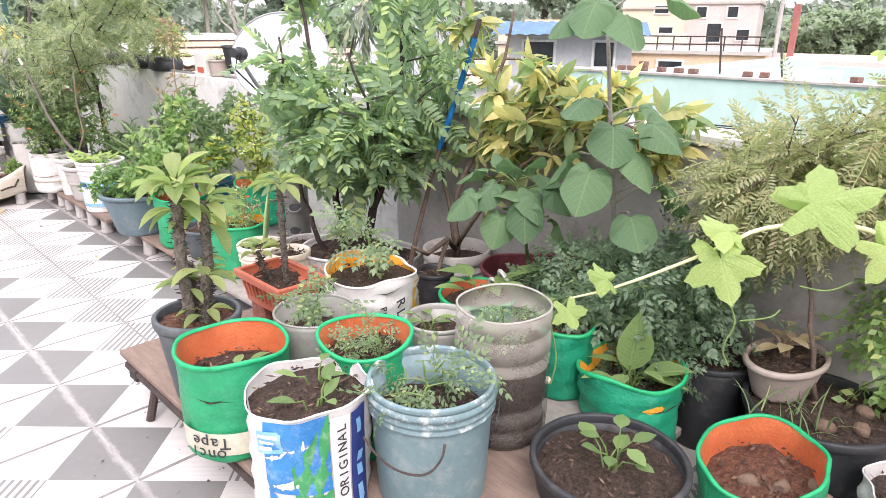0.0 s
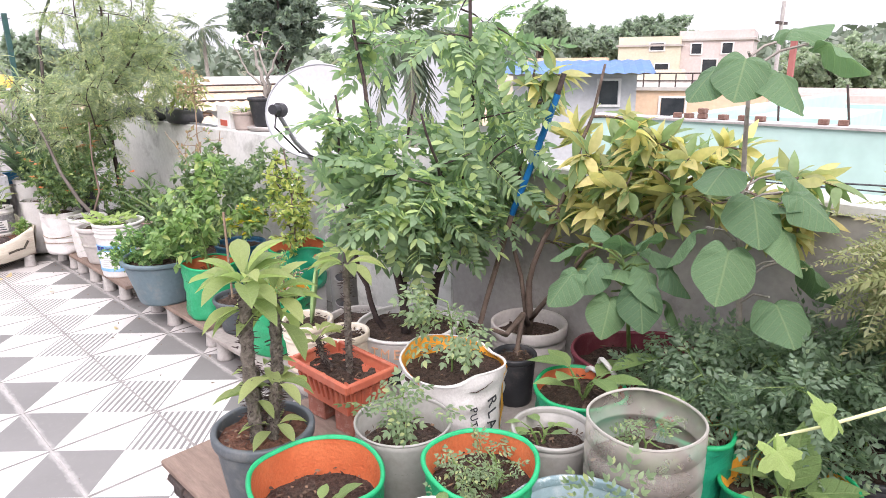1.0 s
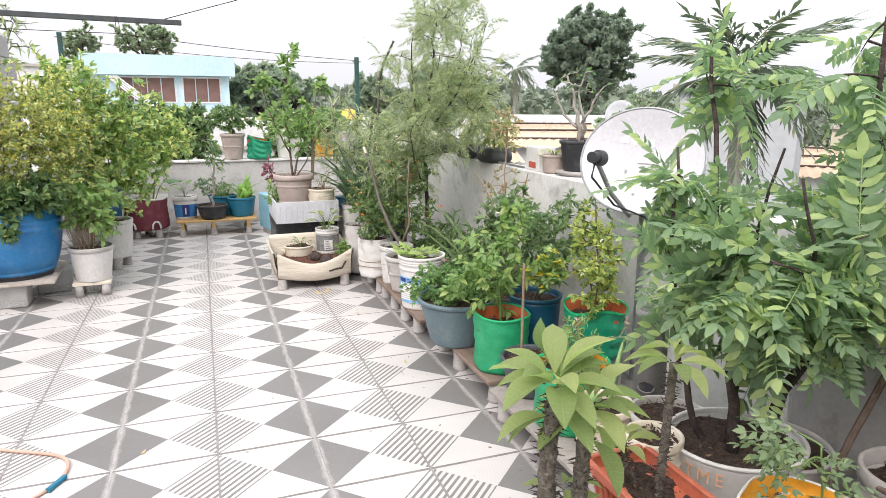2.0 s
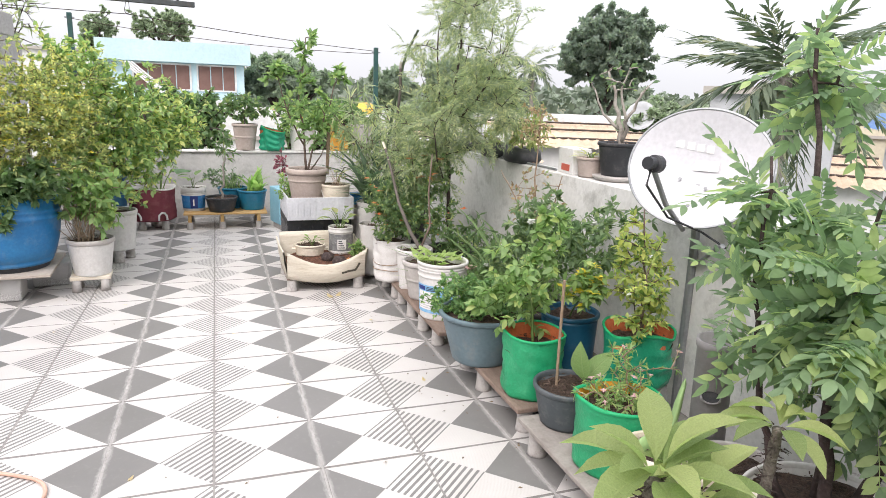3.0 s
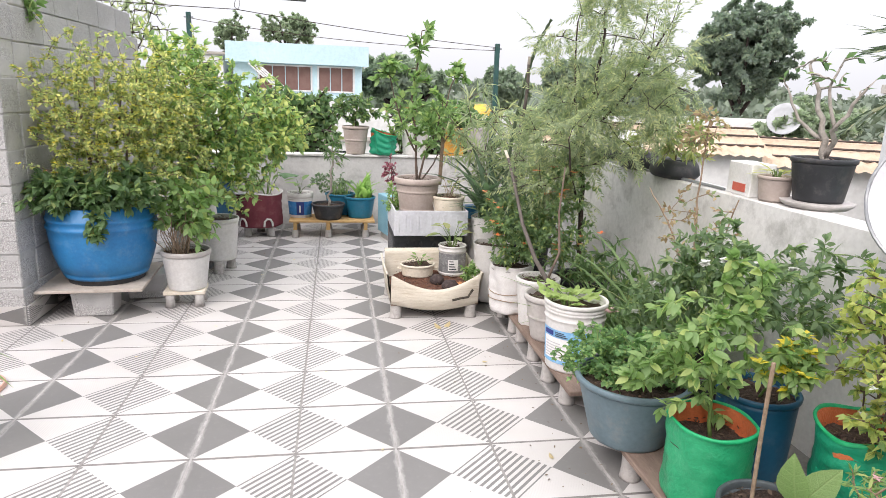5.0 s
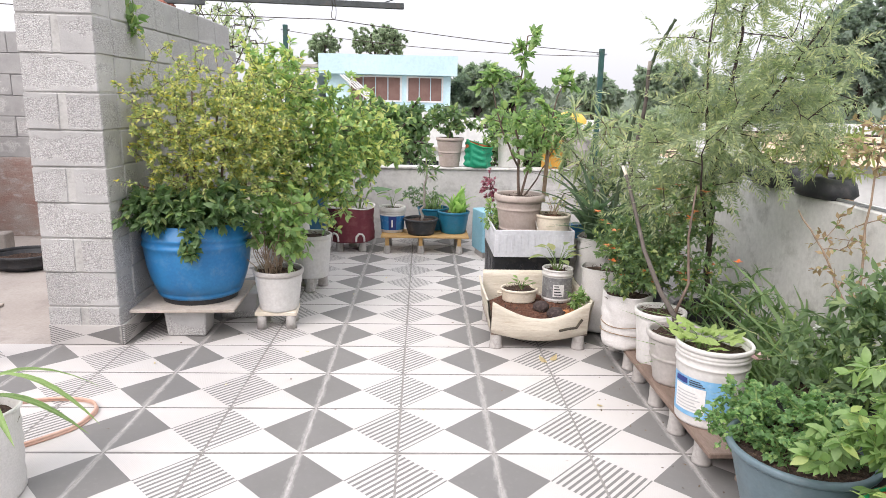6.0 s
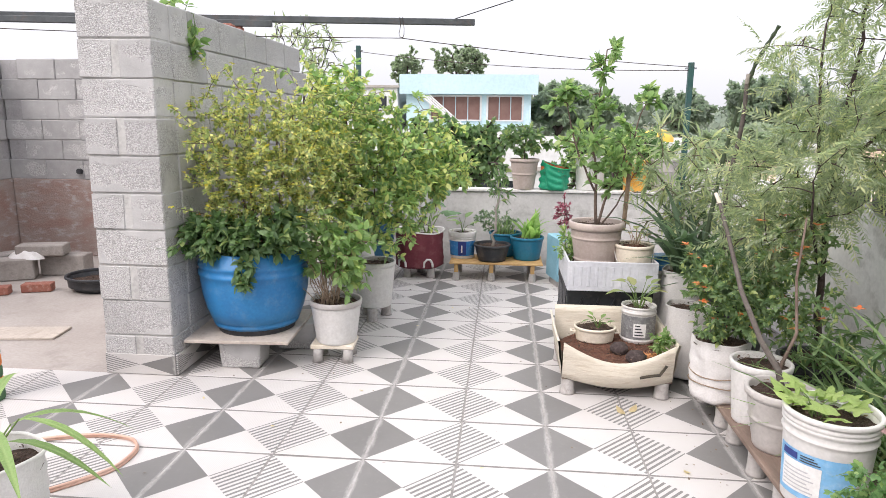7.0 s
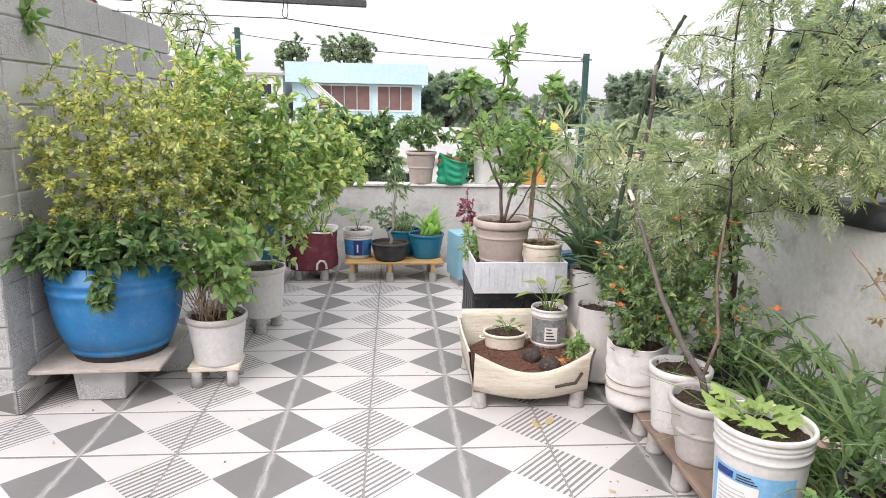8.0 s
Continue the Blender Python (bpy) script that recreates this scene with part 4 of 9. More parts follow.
for x, y, z in ((1.86, 3.45, 1.97), (-1.45, 4.35, 2.22)):
    p = thing("line_post", "dark green steel post for washing lines", "post", (x, y, 0), group="posts")
    Shape().box(-0.024, -0.024, 0.0 if y < 3.5 else -0.1, 0.024, 0.024, z, 0.003).to("angle", POST_GREEN, p)
    Shape().box(-0.05, -0.008, z - 0.06, 0.05, 0.008, z - 0.045).to("hook", STEEL, p)


def wire(name, label, a, b, sag, r=0.0032, mat=None):
    t = np.linspace(0, 1, 14)[:, None]
    q = (1 - t) * np.array(a) + t * np.array(b)
    q[:, 2] -= sag * 4 * (t * (1 - t))[:, 0]
    ob = thing(name, label, "wire", a, group="wires")
    Shape().tube(q - np.array(a), r, 5).to("strand", mat or IRON, ob)


for x, y in ((-1.85, 1.855), (-1.86, 1.72)):
    b = thing("spacer_brick", "flat red brick under a steel bar", "brick", (x, y, 2.032), 8, group="bar bricks")
    Shape().box(-0.10, -0.05, 0, 0.10, 0.05, 0.05, 0.004).box(-0.09, -0.045, 0.05, 0.09, 0.045, 0.088 if y > 1.8 else 0.051, 0.003).to("clay", MAT["brick"], b)
wire("washing_line", "thin grey washing line", (-4.9, 1.3, 2.09), (-0.61, 2.012, 2.02), 0.03)
wire("washing_line", "thin grey washing line", (-0.61, 2.012, 2.02), (1.86, 3.45, 1.93), 0.02)
wire("washing_line", "thin grey washing line", (-1.45, 4.35, 2.16), (1.86, 3.45, 1.90), 0.06)
wire("overhead_cable", "thin black overhead cable", (-0.22, 2.10, 2.166), (7.3, 2.63, 4.91), 0.10, 0.004, BLACK_PL)
wire("slack_cable", "black cable slung from the parapet to the next roof", (2.14, -1.6, 0.99), (3.65, -7.0, 1.05), 0.10, 0.004, BLACK_PL)
wire("slack_cable", "black cable slung from the parapet to the next roof", (2.14, -2.9, 1.02), (3.66, -8.2, 1.14), 0.12, 0.003, BLACK_PL)
loop = thing("wire_loop", "twisted tie wire hanging from a steel bar", "wire", (-0.62, 2.04, 2.166), group="wires")
Shape().tube(flowing([(0, -0.024, 0.0), (0.01, -0.03, -0.06), (-0.01, -0.03, -0.13), (0.03, -0.028, -0.15), (0.035, -0.026, -0.07), (0.02, -0.024, 0.002)]), 0.0025, 5).to("strand", IRON, loop)


# ---- supports ----
def foot_shape(x, y, h):
    return Shape().lathe([(0, 0), (0.042, 0.0), (0.040, 0.01), (0.036, h * 0.5), (0.037, h - 0.006), (0.034, h), (0, h)], 14, centre=(x, y))


def stand(x0, y0, x1, y1, z, mat, label, feet, t=0.024, name="plant_stand"):
    """A plank or slab on short round cement feet."""
    c = ((x0 + x1) / 2, (y0 + y1) / 2)
    p = thing(name, label, "plant stand", (*c, 0), group="plant stands")
    Shape().box(x0 - c[0], y0 - c[1], z - t, x1 - c[0], y1 - c[1], z, 0.004).to("board", mat, p)
    for x, y in feet:
        foot_shape(x - c[0], y - c[1], z - t).to("cement_foot", CEMENT, p, smooth=True)


def stool_of_feet(feet, h, label):
    """Loose cement feet that carry one sack."""
    c = np.mean(feet, axis=0)
    p = thing("cement_support", label, "plant stand", (c[0], c[1], 0), group="cement supports")
    for x, y in feet:
        foot_shape(x - c[0], y - c[1], h).to("cement_foot", CEMENT, p, smooth=True)


stand(1.21, -0.12, 1.72, 0.42, 0.118, WOOD, "weathered red-brown plank on cement feet under white sacks", ((1.25, 0.10), (1.255, -0.06), (1.66, 0.36), (1.66, -0.06), (1.25, 0.38)))
stand(1.20, -1.02, 1.70, -0.14, 0.130, WOOD, "weathered red-brown plank on cement feet under buckets", ((1.245, -0.34), (1.24, -0.61), (1.25, -0.86), (1.65, -0.3), (1.65, -0.9)))
stand(1.23, -1.99, 1.80, -1.16, 0.132, WOOD, "light brown plank on cement feet under a tub", ((1.30, -1.22), (1.28, -1.50), (1.30, -1.93), (1.74, -1.25), (1.74, -1.9)))
stand(1.21, -2.98, 1.80, -2.04, 0.128, STONE, "grey stone slab on cement feet under pots", ((1.26, -2.13), (1.30, -2.9), (1.74, -2.2), (1.74, -2.9)))

# iron-legged table with a split board
table = thing("low_table", "low iron-legged table with a worn brown board", "table", (0.56, -3.08, 0))
Shape().box(0, -1.62, 0.176, 0.66, 0, 0.2, 0.005).to("board", WOOD, table, "worn brown board with chipped edge")
for y in (-0.22, -1.45):
    for x in (0.03, 0.60):
        Shape().tube([(x - 0.03, y, 0.0), (x, y + 0.005, 0.09), (x + 0.015, y + 0.01, 0.165)], 0.016, 8).to("leg", IRON, table)
Shape().tube([(0.10, -0.04, 0.155), (0.03, -0.035, 0.155), (0.012, -0.05, 0.155), (0.012, -1.55, 0.155)], 0.017, 8).to("side_rail", IRON, table)
Shape().tube([(0.62, -0.05, 0.155), (0.62, -1.55, 0.155)], 0.017, 8).to("side_rail", IRON, table)
Shape().box(-0.008, -0.16, 0.13, 0.05, -0.10, 0.175, 0.004).to("bracket", IRON, table)
stand(1.24, -4.62, 1.72, -3.05, 0.2, STONE, "long grey stone slab under pots", ((1.29, -3.12), (1.66, -3.12), (1.29, -3.8), (1.66, -3.8), (1.29, -4.55), (1.66, -4.55)), 0.03)
stand(0.68, -5.02, 1.0, -4.74, 0.15, STONE, "rough grey stone slab beside a black pot", ((0.74, -4.80), (0.95, -4.94)), 0.03)

# ---- things round the barrel ----
board = thing("barrel_board", "pale brown plywood sheet lying on concrete blocks", "board", (-1.34, 0.80, 0.19), 3)
Shape().box(-0.30, -0.33, -0.018, 0.30, 0.33, 0, 0.002).to("sheet", TAN_BOARD, board)
for x, y, rz in ((-1.335, 0.63, 2), (-1.12, 0.98, 5), (-1.48, 1.02, 0)):
    b = thing("concrete_block", "rough tapered concrete block under the plywood sheet", "block", (x, y, 0), rz, group="barrel blocks")
    bm = bmesh.new()
    bmesh.ops.create_cube(bm, size=1.0)
    for v in bm.verts:
        s = 0.9 if v.co.z < 0 else 1.0
        v.co = Vector((v.co.x * 0.25 * s, v.co.y * 0.20 * s, 0.086 + v.co.z * 0.172))
    bmesh.ops.bevel(bm, geom=bm.edges[:], offset=0.008, segments=1, affect="EDGES")
    part("casting", bm, MAT["block"], b)

barrel = thing("blue_barrel", "bright blue plastic barrel cut in half as a planter", "barrel planter", (-1.31, 0.78, 0.19))
Shape().lathe([(0, 0), (0.225, 0), (0.23, 0.04), (0.215, 0.045)], 48).to("saucer", BLACK_PL, barrel, "dark base ring")
prof = [(0.20, 0.03), (0.245, 0.035), (0.255, 0.055), (0.25, 0.07), (0.262, 0.075), (0.285, 0.14), (0.305, 0.22), (0.315, 0.30), (0.318, 0.345), (0.326, 0.352), (0.326, 0.366), (0.318, 0.373), (0.316, 0.395), (0.324, 0.402), (0.324, 0.416), (0.315, 0.423), (0.308, 0.49), (0.303, 0.492), (0.305, 0.43), (0.30, 0.36)]
Shape().lathe(prof, 56).to("body", BLUE_PL, barrel, smooth=True)
soil_patch(barrel, 0.30, 0.43, MAT["soil"], 5, chips=40)

stool = thing("pot_stool", "small wooden stool with cement feet", "stool", (-0.83, 0.78, 0), 4)
Shape().box(-0.13, -0.10, 0.085, 0.13, 0.10, 0.11, 0.004).to("seat", CREAM_PL, stool)
for x, y in ((-0.09, -0.075), (0.09, -0.075), (-0.09, 0.075), (0.09, 0.075)):
    Shape().lathe([(0, 0), (0.034, 0), (0.030, 0.04), (0.03, 0.085), (0, 0.085)], 12, centre=(x, y)).to("leg", CEMENT, stool, smooth=True)
flower_pot((-0.82, 0.79, 0.11), 0.150, 0.262, WHITE_PL, "scuffed white plastic pot with dry stems on a stool", 8, 0.80, 0.032, 0.008, 0.03, rim_mat=GREY_PL)
flower_pot((-0.75, 1.62, 0.10), 0.15, 0.33, WHITE_PL, "white plastic bucket behind a pot", 9, 0.82, 0.03, 0.006, group="white buckets")
flower_pot((-0.99, 1.98, 0.10), 0.155, 0.40, WHITE_CLOTH, "tall white cloth sack pot", 10, 0.92, 0.02, 0.002, bulge=0.02)
stool_of_feet(((-0.75, 1.53), (-0.68, 1.70), (-0.82, 1.70)), 0.1, "three cement feet under a white bucket")
stool_of_feet(((-0.91, 1.92), (-1.07, 2.04), (-0.91, 2.08)), 0.1, "three cement feet under a tall sack")

# ---- bench and far tubs ----
stool_of_feet(((-0.70, 2.90), (-0.48, 2.90), (-0.6, 3.12)), 0.09, "three cement feet under a maroon bag")
bag = grow_bag((-0.60, 3.02, 0.09), 0.225, 0.335, MAROON, WHITE_CLOTH, "maroon woven grow bag with white trim on cement feet", 11, WHITE_CLOTH, 0.06)
for a in (-125, -62):
    Shape().tube([(0.235 * math.cos(radians(a + d)), 0.235 * math.sin(radians(a + d)), 0.02 + h) for d, h in ((-11, 0.0), (-10, 0.05), (-4, 0.075), (4, 0.07), (9, 0.04), (10, 0.0))], 0.010, 6).to("handle", WHITE_CLOTH, bag, "white strap handle")
bench = thing("plant_bench", "low yellow wooden bench on cement feet", "bench", (0.12, 3.0, 0))
for i in range(4):
    Shape().box(-0.42, -0.19 + i * 0.098, 0.152, 0.42, -0.105 + i * 0.098, 0.17, 0.003).to("slat", PALE_WOOD, bench)
for x in (-0.36, -0.04, 0.33):
    for y in (-0.16, 0.16):
        Shape().box(x - 0.018, y - 0.018, 0.06, x + 0.018, y + 0.018, 0.152, 0.002).to("leg", PALE_WOOD, bench)
        Shape().lathe([(0, 0), (0.036, 0), (0.03, 0.075), (0, 0.075)], 10, centre=(x, y)).to("cement_foot", CEMENT, bench)
pb = flower_pot((-0.20, 3.06, 0.17), 0.125, 0.25, WHITE_PL, "white paint bucket with a blue label on the bench", 12, 0.88, 0.05, 0.006, 0.03, ribs=(0.17, 0.19))
band(pb, "label_wrap", PRINT_BLUE, 0.113, 0.124, 0.03, 0.17, -160, -20, "blue printed label", 0.003)
band(pb, "label_panel", PRINT_NAVY, 0.113, 0.124, 0.035, 0.165, -105, -70, "navy label panel", 0.005)
band(pb, "label_bars", PRINT_WHITE, 0.118, 0.121, 0.06, 0.13, -92, -86, "white vertical bar of print", 0.007)
flower_pot((0.08, 2.95, 0.17), 0.160, 0.155, BLACK_PL, "wide black nursery tub on the bench", 13, 0.78, 0.02, 0.010)
flower_pot((0.20, 3.22, 0.17), 0.150, 0.22, SEA_BLUE, "dull teal tub behind a black tub", 14, 0.8, 0.02, 0.008)
flower_pot((0.40, 3.05, 0.17), 0.150, 0.215, SEA_BLUE, "sea-blue plastic tub on the bench", 15, 0.80, 0.024, 0.008)
drum = flower_pot((-1.05, 2.75, 0.0), 0.25, 0.58, DEEP_BLUE, "deep blue plastic drum half hidden by shrubs", 16, 0.92, 0.03, 0.01, ribs=(0.18, 0.38), category="drum")
sheet = thing("plastic_carton", "pale blue plastic carton standing by the bench", "carton", (0.66, 2.78, 0), 14)
Shape().box(-0.05, -0.15, 0.06, 0.07, 0.15, 0.44, 0.006).to("panel", surface("pale_blue_plastic", (0.18, 0.38, 0.48), (0.28, 0.5, 0.6), 5, 0.5, 0.1), sheet)
Shape().box(-0.03, -0.11, 0.0, 0.05, 0.11, 0.06).to("block_base", CEMENT, sheet)

# ---- planter tray, crates and what they carry ----
tray = thing("planter_tray", "cream sheet folded into a sagging planter on cement feet", "planter", (0.79, 0.66, 0.10))
W2, D2, H2 = 0.285, 0.285, 0.20
TRAY = surface("cream_ribbed_sheet", (0.60, 0.54, 0.44), (0.72, 0.66, 0.56), 5, 0.6, 0.4, 60, (0.38, 0.27, 0.17), 0.45, stretch=(1, 1, 8))


def tray_side(name, x0, y0, x1, y1, sag_top, sag_bot, bulge, h0=H2, n=14, nz=6):
    vs, fs = [], []
    d = Vector((x1 - x0, y1 - y0, 0))
    nrm = Vector((d.y, -d.x, 0)).normalized()
    for shell in (0.0, 0.012):
        for j in range(nz + 1):
            for i in range(n + 1):
                u, t = i / n, j / nz
                arch = math.sin(math.pi * u)
                zt, zb = h0 - sag_top * arch, -sag_bot * arch
                out = bulge * arch * math.sin(math.pi * (0.25 + 0.6 * t)) + 0.03 * t - shell
                ripple = 0.0025 * math.sin(t * 26 + u * 2)
                vs.append((x0 + d.x * u + nrm.x * (out + ripple), y0 + d.y * u + nrm.y * (out + ripple), zb + (zt - zb) * t))
    m = (n + 1) * (nz + 1)
    for s in (0, 1):
        for j in range(nz):
            for i in range(n):
                k = s * m + j * (n + 1) + i
                q = (k, k + 1, k + n + 2, k + n + 1)
                fs.append(q if s == 0 else q[::-1])
    for i in range(n):
        k = nz * (n + 1) + i
        fs.append((k, k + 1, k + 1 + m, k + m))
        fs.append((i, i + m, i + m + 1, i + 1))
    put(name, mesh_of(name, vs, fs, TRAY, True), tray)


tray_side("front_panel", -W2, -D2, W2, -D2, 0.095, 0.035, 0.05)
tray_side("side_panel", -W2, D2, -W2, -D2, 0.01, 0.0, 0.0)
tray_side("side_panel", W2, -D2, W2, D2, 0.02, 0.0, 0.01)
tray_side("back_panel", W2, D2, -W2, D2, 0.0, 0.0, 0.0, 0.23)
Shape().tube([(0.10, -0.365, 0.045), (0.15, -0.372, 0.060), (0.20, -0.366, 0.065), (0.235, -0.35, 0.11)], 0.008, 5).to("stain", surface("black_scorch", (0.03, 0.025, 0.02), (0.07, 0.06, 0.04), 20, 0.9, 0.2), tray, "black tear in the sheet")
soil_patch(tray, 0.36, 0.075, MAT["soil_red"], 21, 0.80, 0.80, 300)
g = rng_of(77)
chip = Shape()
for k in range(70):
    a, q = g.uniform(0, 6.28), abs(g.normal(0, 0.05))
    c = np.array([0.17 + q * math.cos(a), -0.14 + 0.8 * q * math.sin(a), 0.079 + g.uniform(0, 0.012)])
    d = np.array([g.normal(), g.normal(), 0.25 * g.normal()]) * 0.012
    chip.tube([c - d, c + d], 0.0028, 4)
tagged(chip.to("coir_chips", surface("orange_coir", (0.42, 0.16, 0.06), (0.62, 0.30, 0.13), 30, 0.9, 0.3), tray, "scatter of orange coconut fibre"), kind="stuff")
Shape().box(-W2, -D2, -0.012, W2, D2, 0.0).to("base", WOOD, tray)
for x, y in ((0.54, 0.41), (1.03, 0.40), (0.54, 0.90), (1.03, 0.90)):
    foot_shape(x - 0.79, y - 0.66, 0.088).to("cement_foot", CEMENT, tray, smooth=True, at=pose(0, 0, -0.10))
for x, y, z, s in ((0.83, 0.56, 0.20, 0.05), (0.90, 0.45, 0.19, 0.055)):
    c = thing("coconut", "dark brown dry coconut half sunk in soil", "coconut", (x, y, z), group="coconuts")
    g = rng_of(int(x * 100))
    Shape().lathe([(0, -s * 0.8), (s * 0.6, -s * 0.66), (s, -0.1 * s), (s * 0.95, 0.3 * s), (s * 0.6, 0.72 * s), (0.0, 0.86 * s)], 16, warp=lambda th, z: (0.004 * np.sin(3 * th), 0 * th)).to("husk", DARK_BARK, c, smooth=True)
pan = flower_pot((0.72, 0.76, 0.185), 0.115, 0.085, CREAM_PL, "cream enamel cooking pan used as a planter", 23, 0.92, 0.015, 0.006, 0.015, name="enamel_pan", category="pan", sx=1.0, sy=0.85)
for sx_ in (-1, 1):
    Shape().tube([(sx_ * 0.112, -0.02, 0.05), (sx_ * 0.135, -0.015, 0.052), (sx_ * 0.135, 0.015, 0.052), (sx_ * 0.112, 0.02, 0.05)], 0.006, 6).to("handle", CREAM_PL, pan)
can = flower_pot((0.97, 0.80, 0.18), 0.096, 0.215, WHITE_PL, "white tin with torn grey printed label in the planter", 24, 0.97, 0.012, 0.004, 0.03, name="paint_tin", category="tin", ribs=(0.02, 0.18))
band(can, "label_wrap", surface("dark_grey_print", (0.12, 0.12, 0.125), (0.26, 0.26, 0.26), 30, 0.55, 0.05, 80, (0.5, 0.5, 0.48), 0.5), 0.094, 0.095, 0.03, 0.165, -170, -20, "torn dark grey printed label", 0.004)
band(can, "label_panel", PRINT_WHITE, 0.094, 0.095, 0.045, 0.125, -115, -75, "pale panel with small print", 0.006)
for i in range(4):
    band(can, "print_bar", INK, 0.095, 0.095, 0.055 + i * 0.018, 0.062 + i * 0.018, -110, -82 - 4 * i, "dark bar of small print", 0.008)

crate_black = thing("black_crate", "black slatted plastic crate under a white crate", "crate", (0.84, 1.34, 0))
for x in (-0.26, 0.25):
    for y in (-0.29, 0.28):
        Shape().box(x, y, 0, x + 0.015, y + 0.015, 0.41).to("corner_post", BLACK_PL, crate_black)
for z in (0.02, 0.13, 0.36):
    Shape().box(-0.26, -0.295, z, 0.265, -0.283, z + 0.035).to("rail", BLACK_PL, crate_black)
    Shape().box(-0.265, -0.29, z, -0.253, 0.295, z + 0.035).to("rail", BLACK_PL, crate_black)
    Shape().box(0.253, -0.29, z, 0.265, 0.295, z + 0.035).to("rail", BLACK_PL, crate_black)
for k in range(5):
    y = -0.27 + k * 0.11
    Shape().tube([(-0.26, y, 0.165), (-0.26, y + 0.1, 0.36)], 0.006, 5).to("brace", BLACK_PL, crate_black)
    Shape().tube([(-0.24 + k * 0.1, -0.289, 0.165), (-0.16 + k * 0.1, -0.289, 0.36)], 0.006, 5).to("brace", BLACK_PL, crate_black)
Shape().box(-0.25, -0.28, 0.05, 0.25, 0.28, 0.40).to("filling", BLACK_PL, crate_black, "dark bags stuffed inside")
Shape().box(-0.265, -0.295, 0.395, 0.265, 0.295, 0.412).to("top", BLACK_PL, crate_black)
crate = thing("white_crate", "pale grey-white plastic crate with vertical ribs", "crate", (0.845, 1.32, 0.412))
CRATE = surface("pale_crate_plastic", (0.52, 0.53, 0.57), (0.64, 0.65, 0.68), 6, 0.45, 0.1, 60, (0.4, 0.38, 0.38), 0.3)
Shape().box(-0.26, -0.315, 0, 0.26, 0.315, 0.012).to("bottom", CRATE, crate)
for x0, y0, x1, y1 in ((-0.27, -0.325, 0.27, -0.313), (-0.27, 0.313, 0.27, 0.325), (-0.27, -0.313, -0.258, 0.313), (0.258, -0.313, 0.27, 0.313)):
    Shape().box(x0, y0, 0, x1, y1, 0.185, 0.003).to("side", CRATE, crate)
for k in range(11):
    Shape().box(-0.25 + k * 0.048, -0.3275, 0.03, -0.232 + k * 0.048, -0.324, 0.155, 0.0015).to("rib", CRATE, crate)
for k in range(9):
    Shape().box(-0.2725, -0.28 + k * 0.066, 0.03, -0.269, -0.258 + k * 0.066, 0.155, 0.0015).to("rib", CRATE, crate)
Shape().box(-0.255, -0.31, 0.012, 0.255, 0.31, 0.075).to("soil_fill", MAT["soil"], crate, "dark soil")
flower_pot((0.76, 1.20, 0.487), 0.160, 0.33, TAUPE_PL, "large ribbed taupe pot on a crate", 25, 0.72, 0.045, 0.014, 0.035, ribs=(0.09, 0.23))
cream = flower_pot((0.985, 1.12, 0.487), 0.115, 0.205, CREAM_PL, "cream bucket with a wire handle on a crate", 26, 0.86, 0.02, 0.006, 0.025, name="cream_bucket", category="bucket", soil=MAT["soil_red"])
Shape().tube([(0.12 * math.cos(a), -0.13 * math.sin(a) * 0.8, 0.17 - 0.15 * math.sin(a)) for a in np.linspace(0, math.pi, 12)], 0.003, 6).to("handle", WHITE_PL, cream, "white wire handle")
bluebox = thing("blue_box", "small blue plastic box behind a bucket", "box", (1.16, 1.35, 0.48), 25)
Shape().box(-0.11, -0.05, 0, 0.11, 0.05, 0.10, 0.006).to("lid", BLUE_PL, bluebox)
Shape().box(-0.10, -0.05, -0.48, 0.10, 0.05, 0).to("cement_support", CEMENT, bluebox, "cement blocks below")

# ---- white sacks and pots in the row ----
tied = grow_bag((1.235, 0.18, 0.118), 0.132, 0.30, WHITE_CLOTH, WHITE_CLOTH, "white cloth sack with tied folds on a plank", 31, WHITE_CLOTH, 0.03, amp=0.0065, lift=0.014, group="white sacks", name="white_sack", rim_w=0.4)
for z, dz in ((0.085, 0.006), (0.135, -0.008)):
    Shape().tube([(0.1355 * math.cos(a), 0.1355 * math.sin(a), z + dz * math.sin(2 * a)) for a in np.linspace(0, 2 * math.pi, 40)], 0.0028, 5, False).to("tie_string", DRY_STEM, tied, "grey-brown string tied round the sack")
grow_bag((1.24, 0.72, 0.02), 0.13, 0.40, WHITE_CLOTH, WHITE_CLOTH, "white cloth sack with folds on the floor", 32, WHITE_CLOTH, 0.03, amp=0.0065, lift=0.014, group="white sacks", name="white_sack", rim_w=0.4)
grow_bag((1.30, 1.10, 0.02), 0.14, 0.52, WHITE_CLOTH, WHITE_CLOTH, "white cloth sack with folds on the floor", 33, WHITE_CLOTH, 0.03, amp=0.0065, lift=0.014, group="white sacks", name="white_sack", rim_w=0.4)
flower_pot((1.325, -0.08, 0.118), 0.122, 0.285, WHITE_PL, "plain white plastic pot between sacks", 34, 0.82, 0.03, 0.008)
flower_pot((1.315, -0.345, 0.13), 0.135, 0.255, GREY_PL, "pale grey pot with a young tree", 35, 0.70, 0.03, 0.010, ribs=(0.13,))
pail = flower_pot((1.315, -0.72, 0.13), 0.147, 0.345, WHITE_PL, "white paint bucket with blue and white label", 36, 0.88, 0.02, 0.008, 0.05, ribs=(0.262, 0.296, 0.312), name="paint_bucket", category="bucket")
band(pail, "label_blue", PRINT_SKY, 0.1325, 0.1400, 0.045, 0.215, 172, 285, "blue printed label", 0.004)
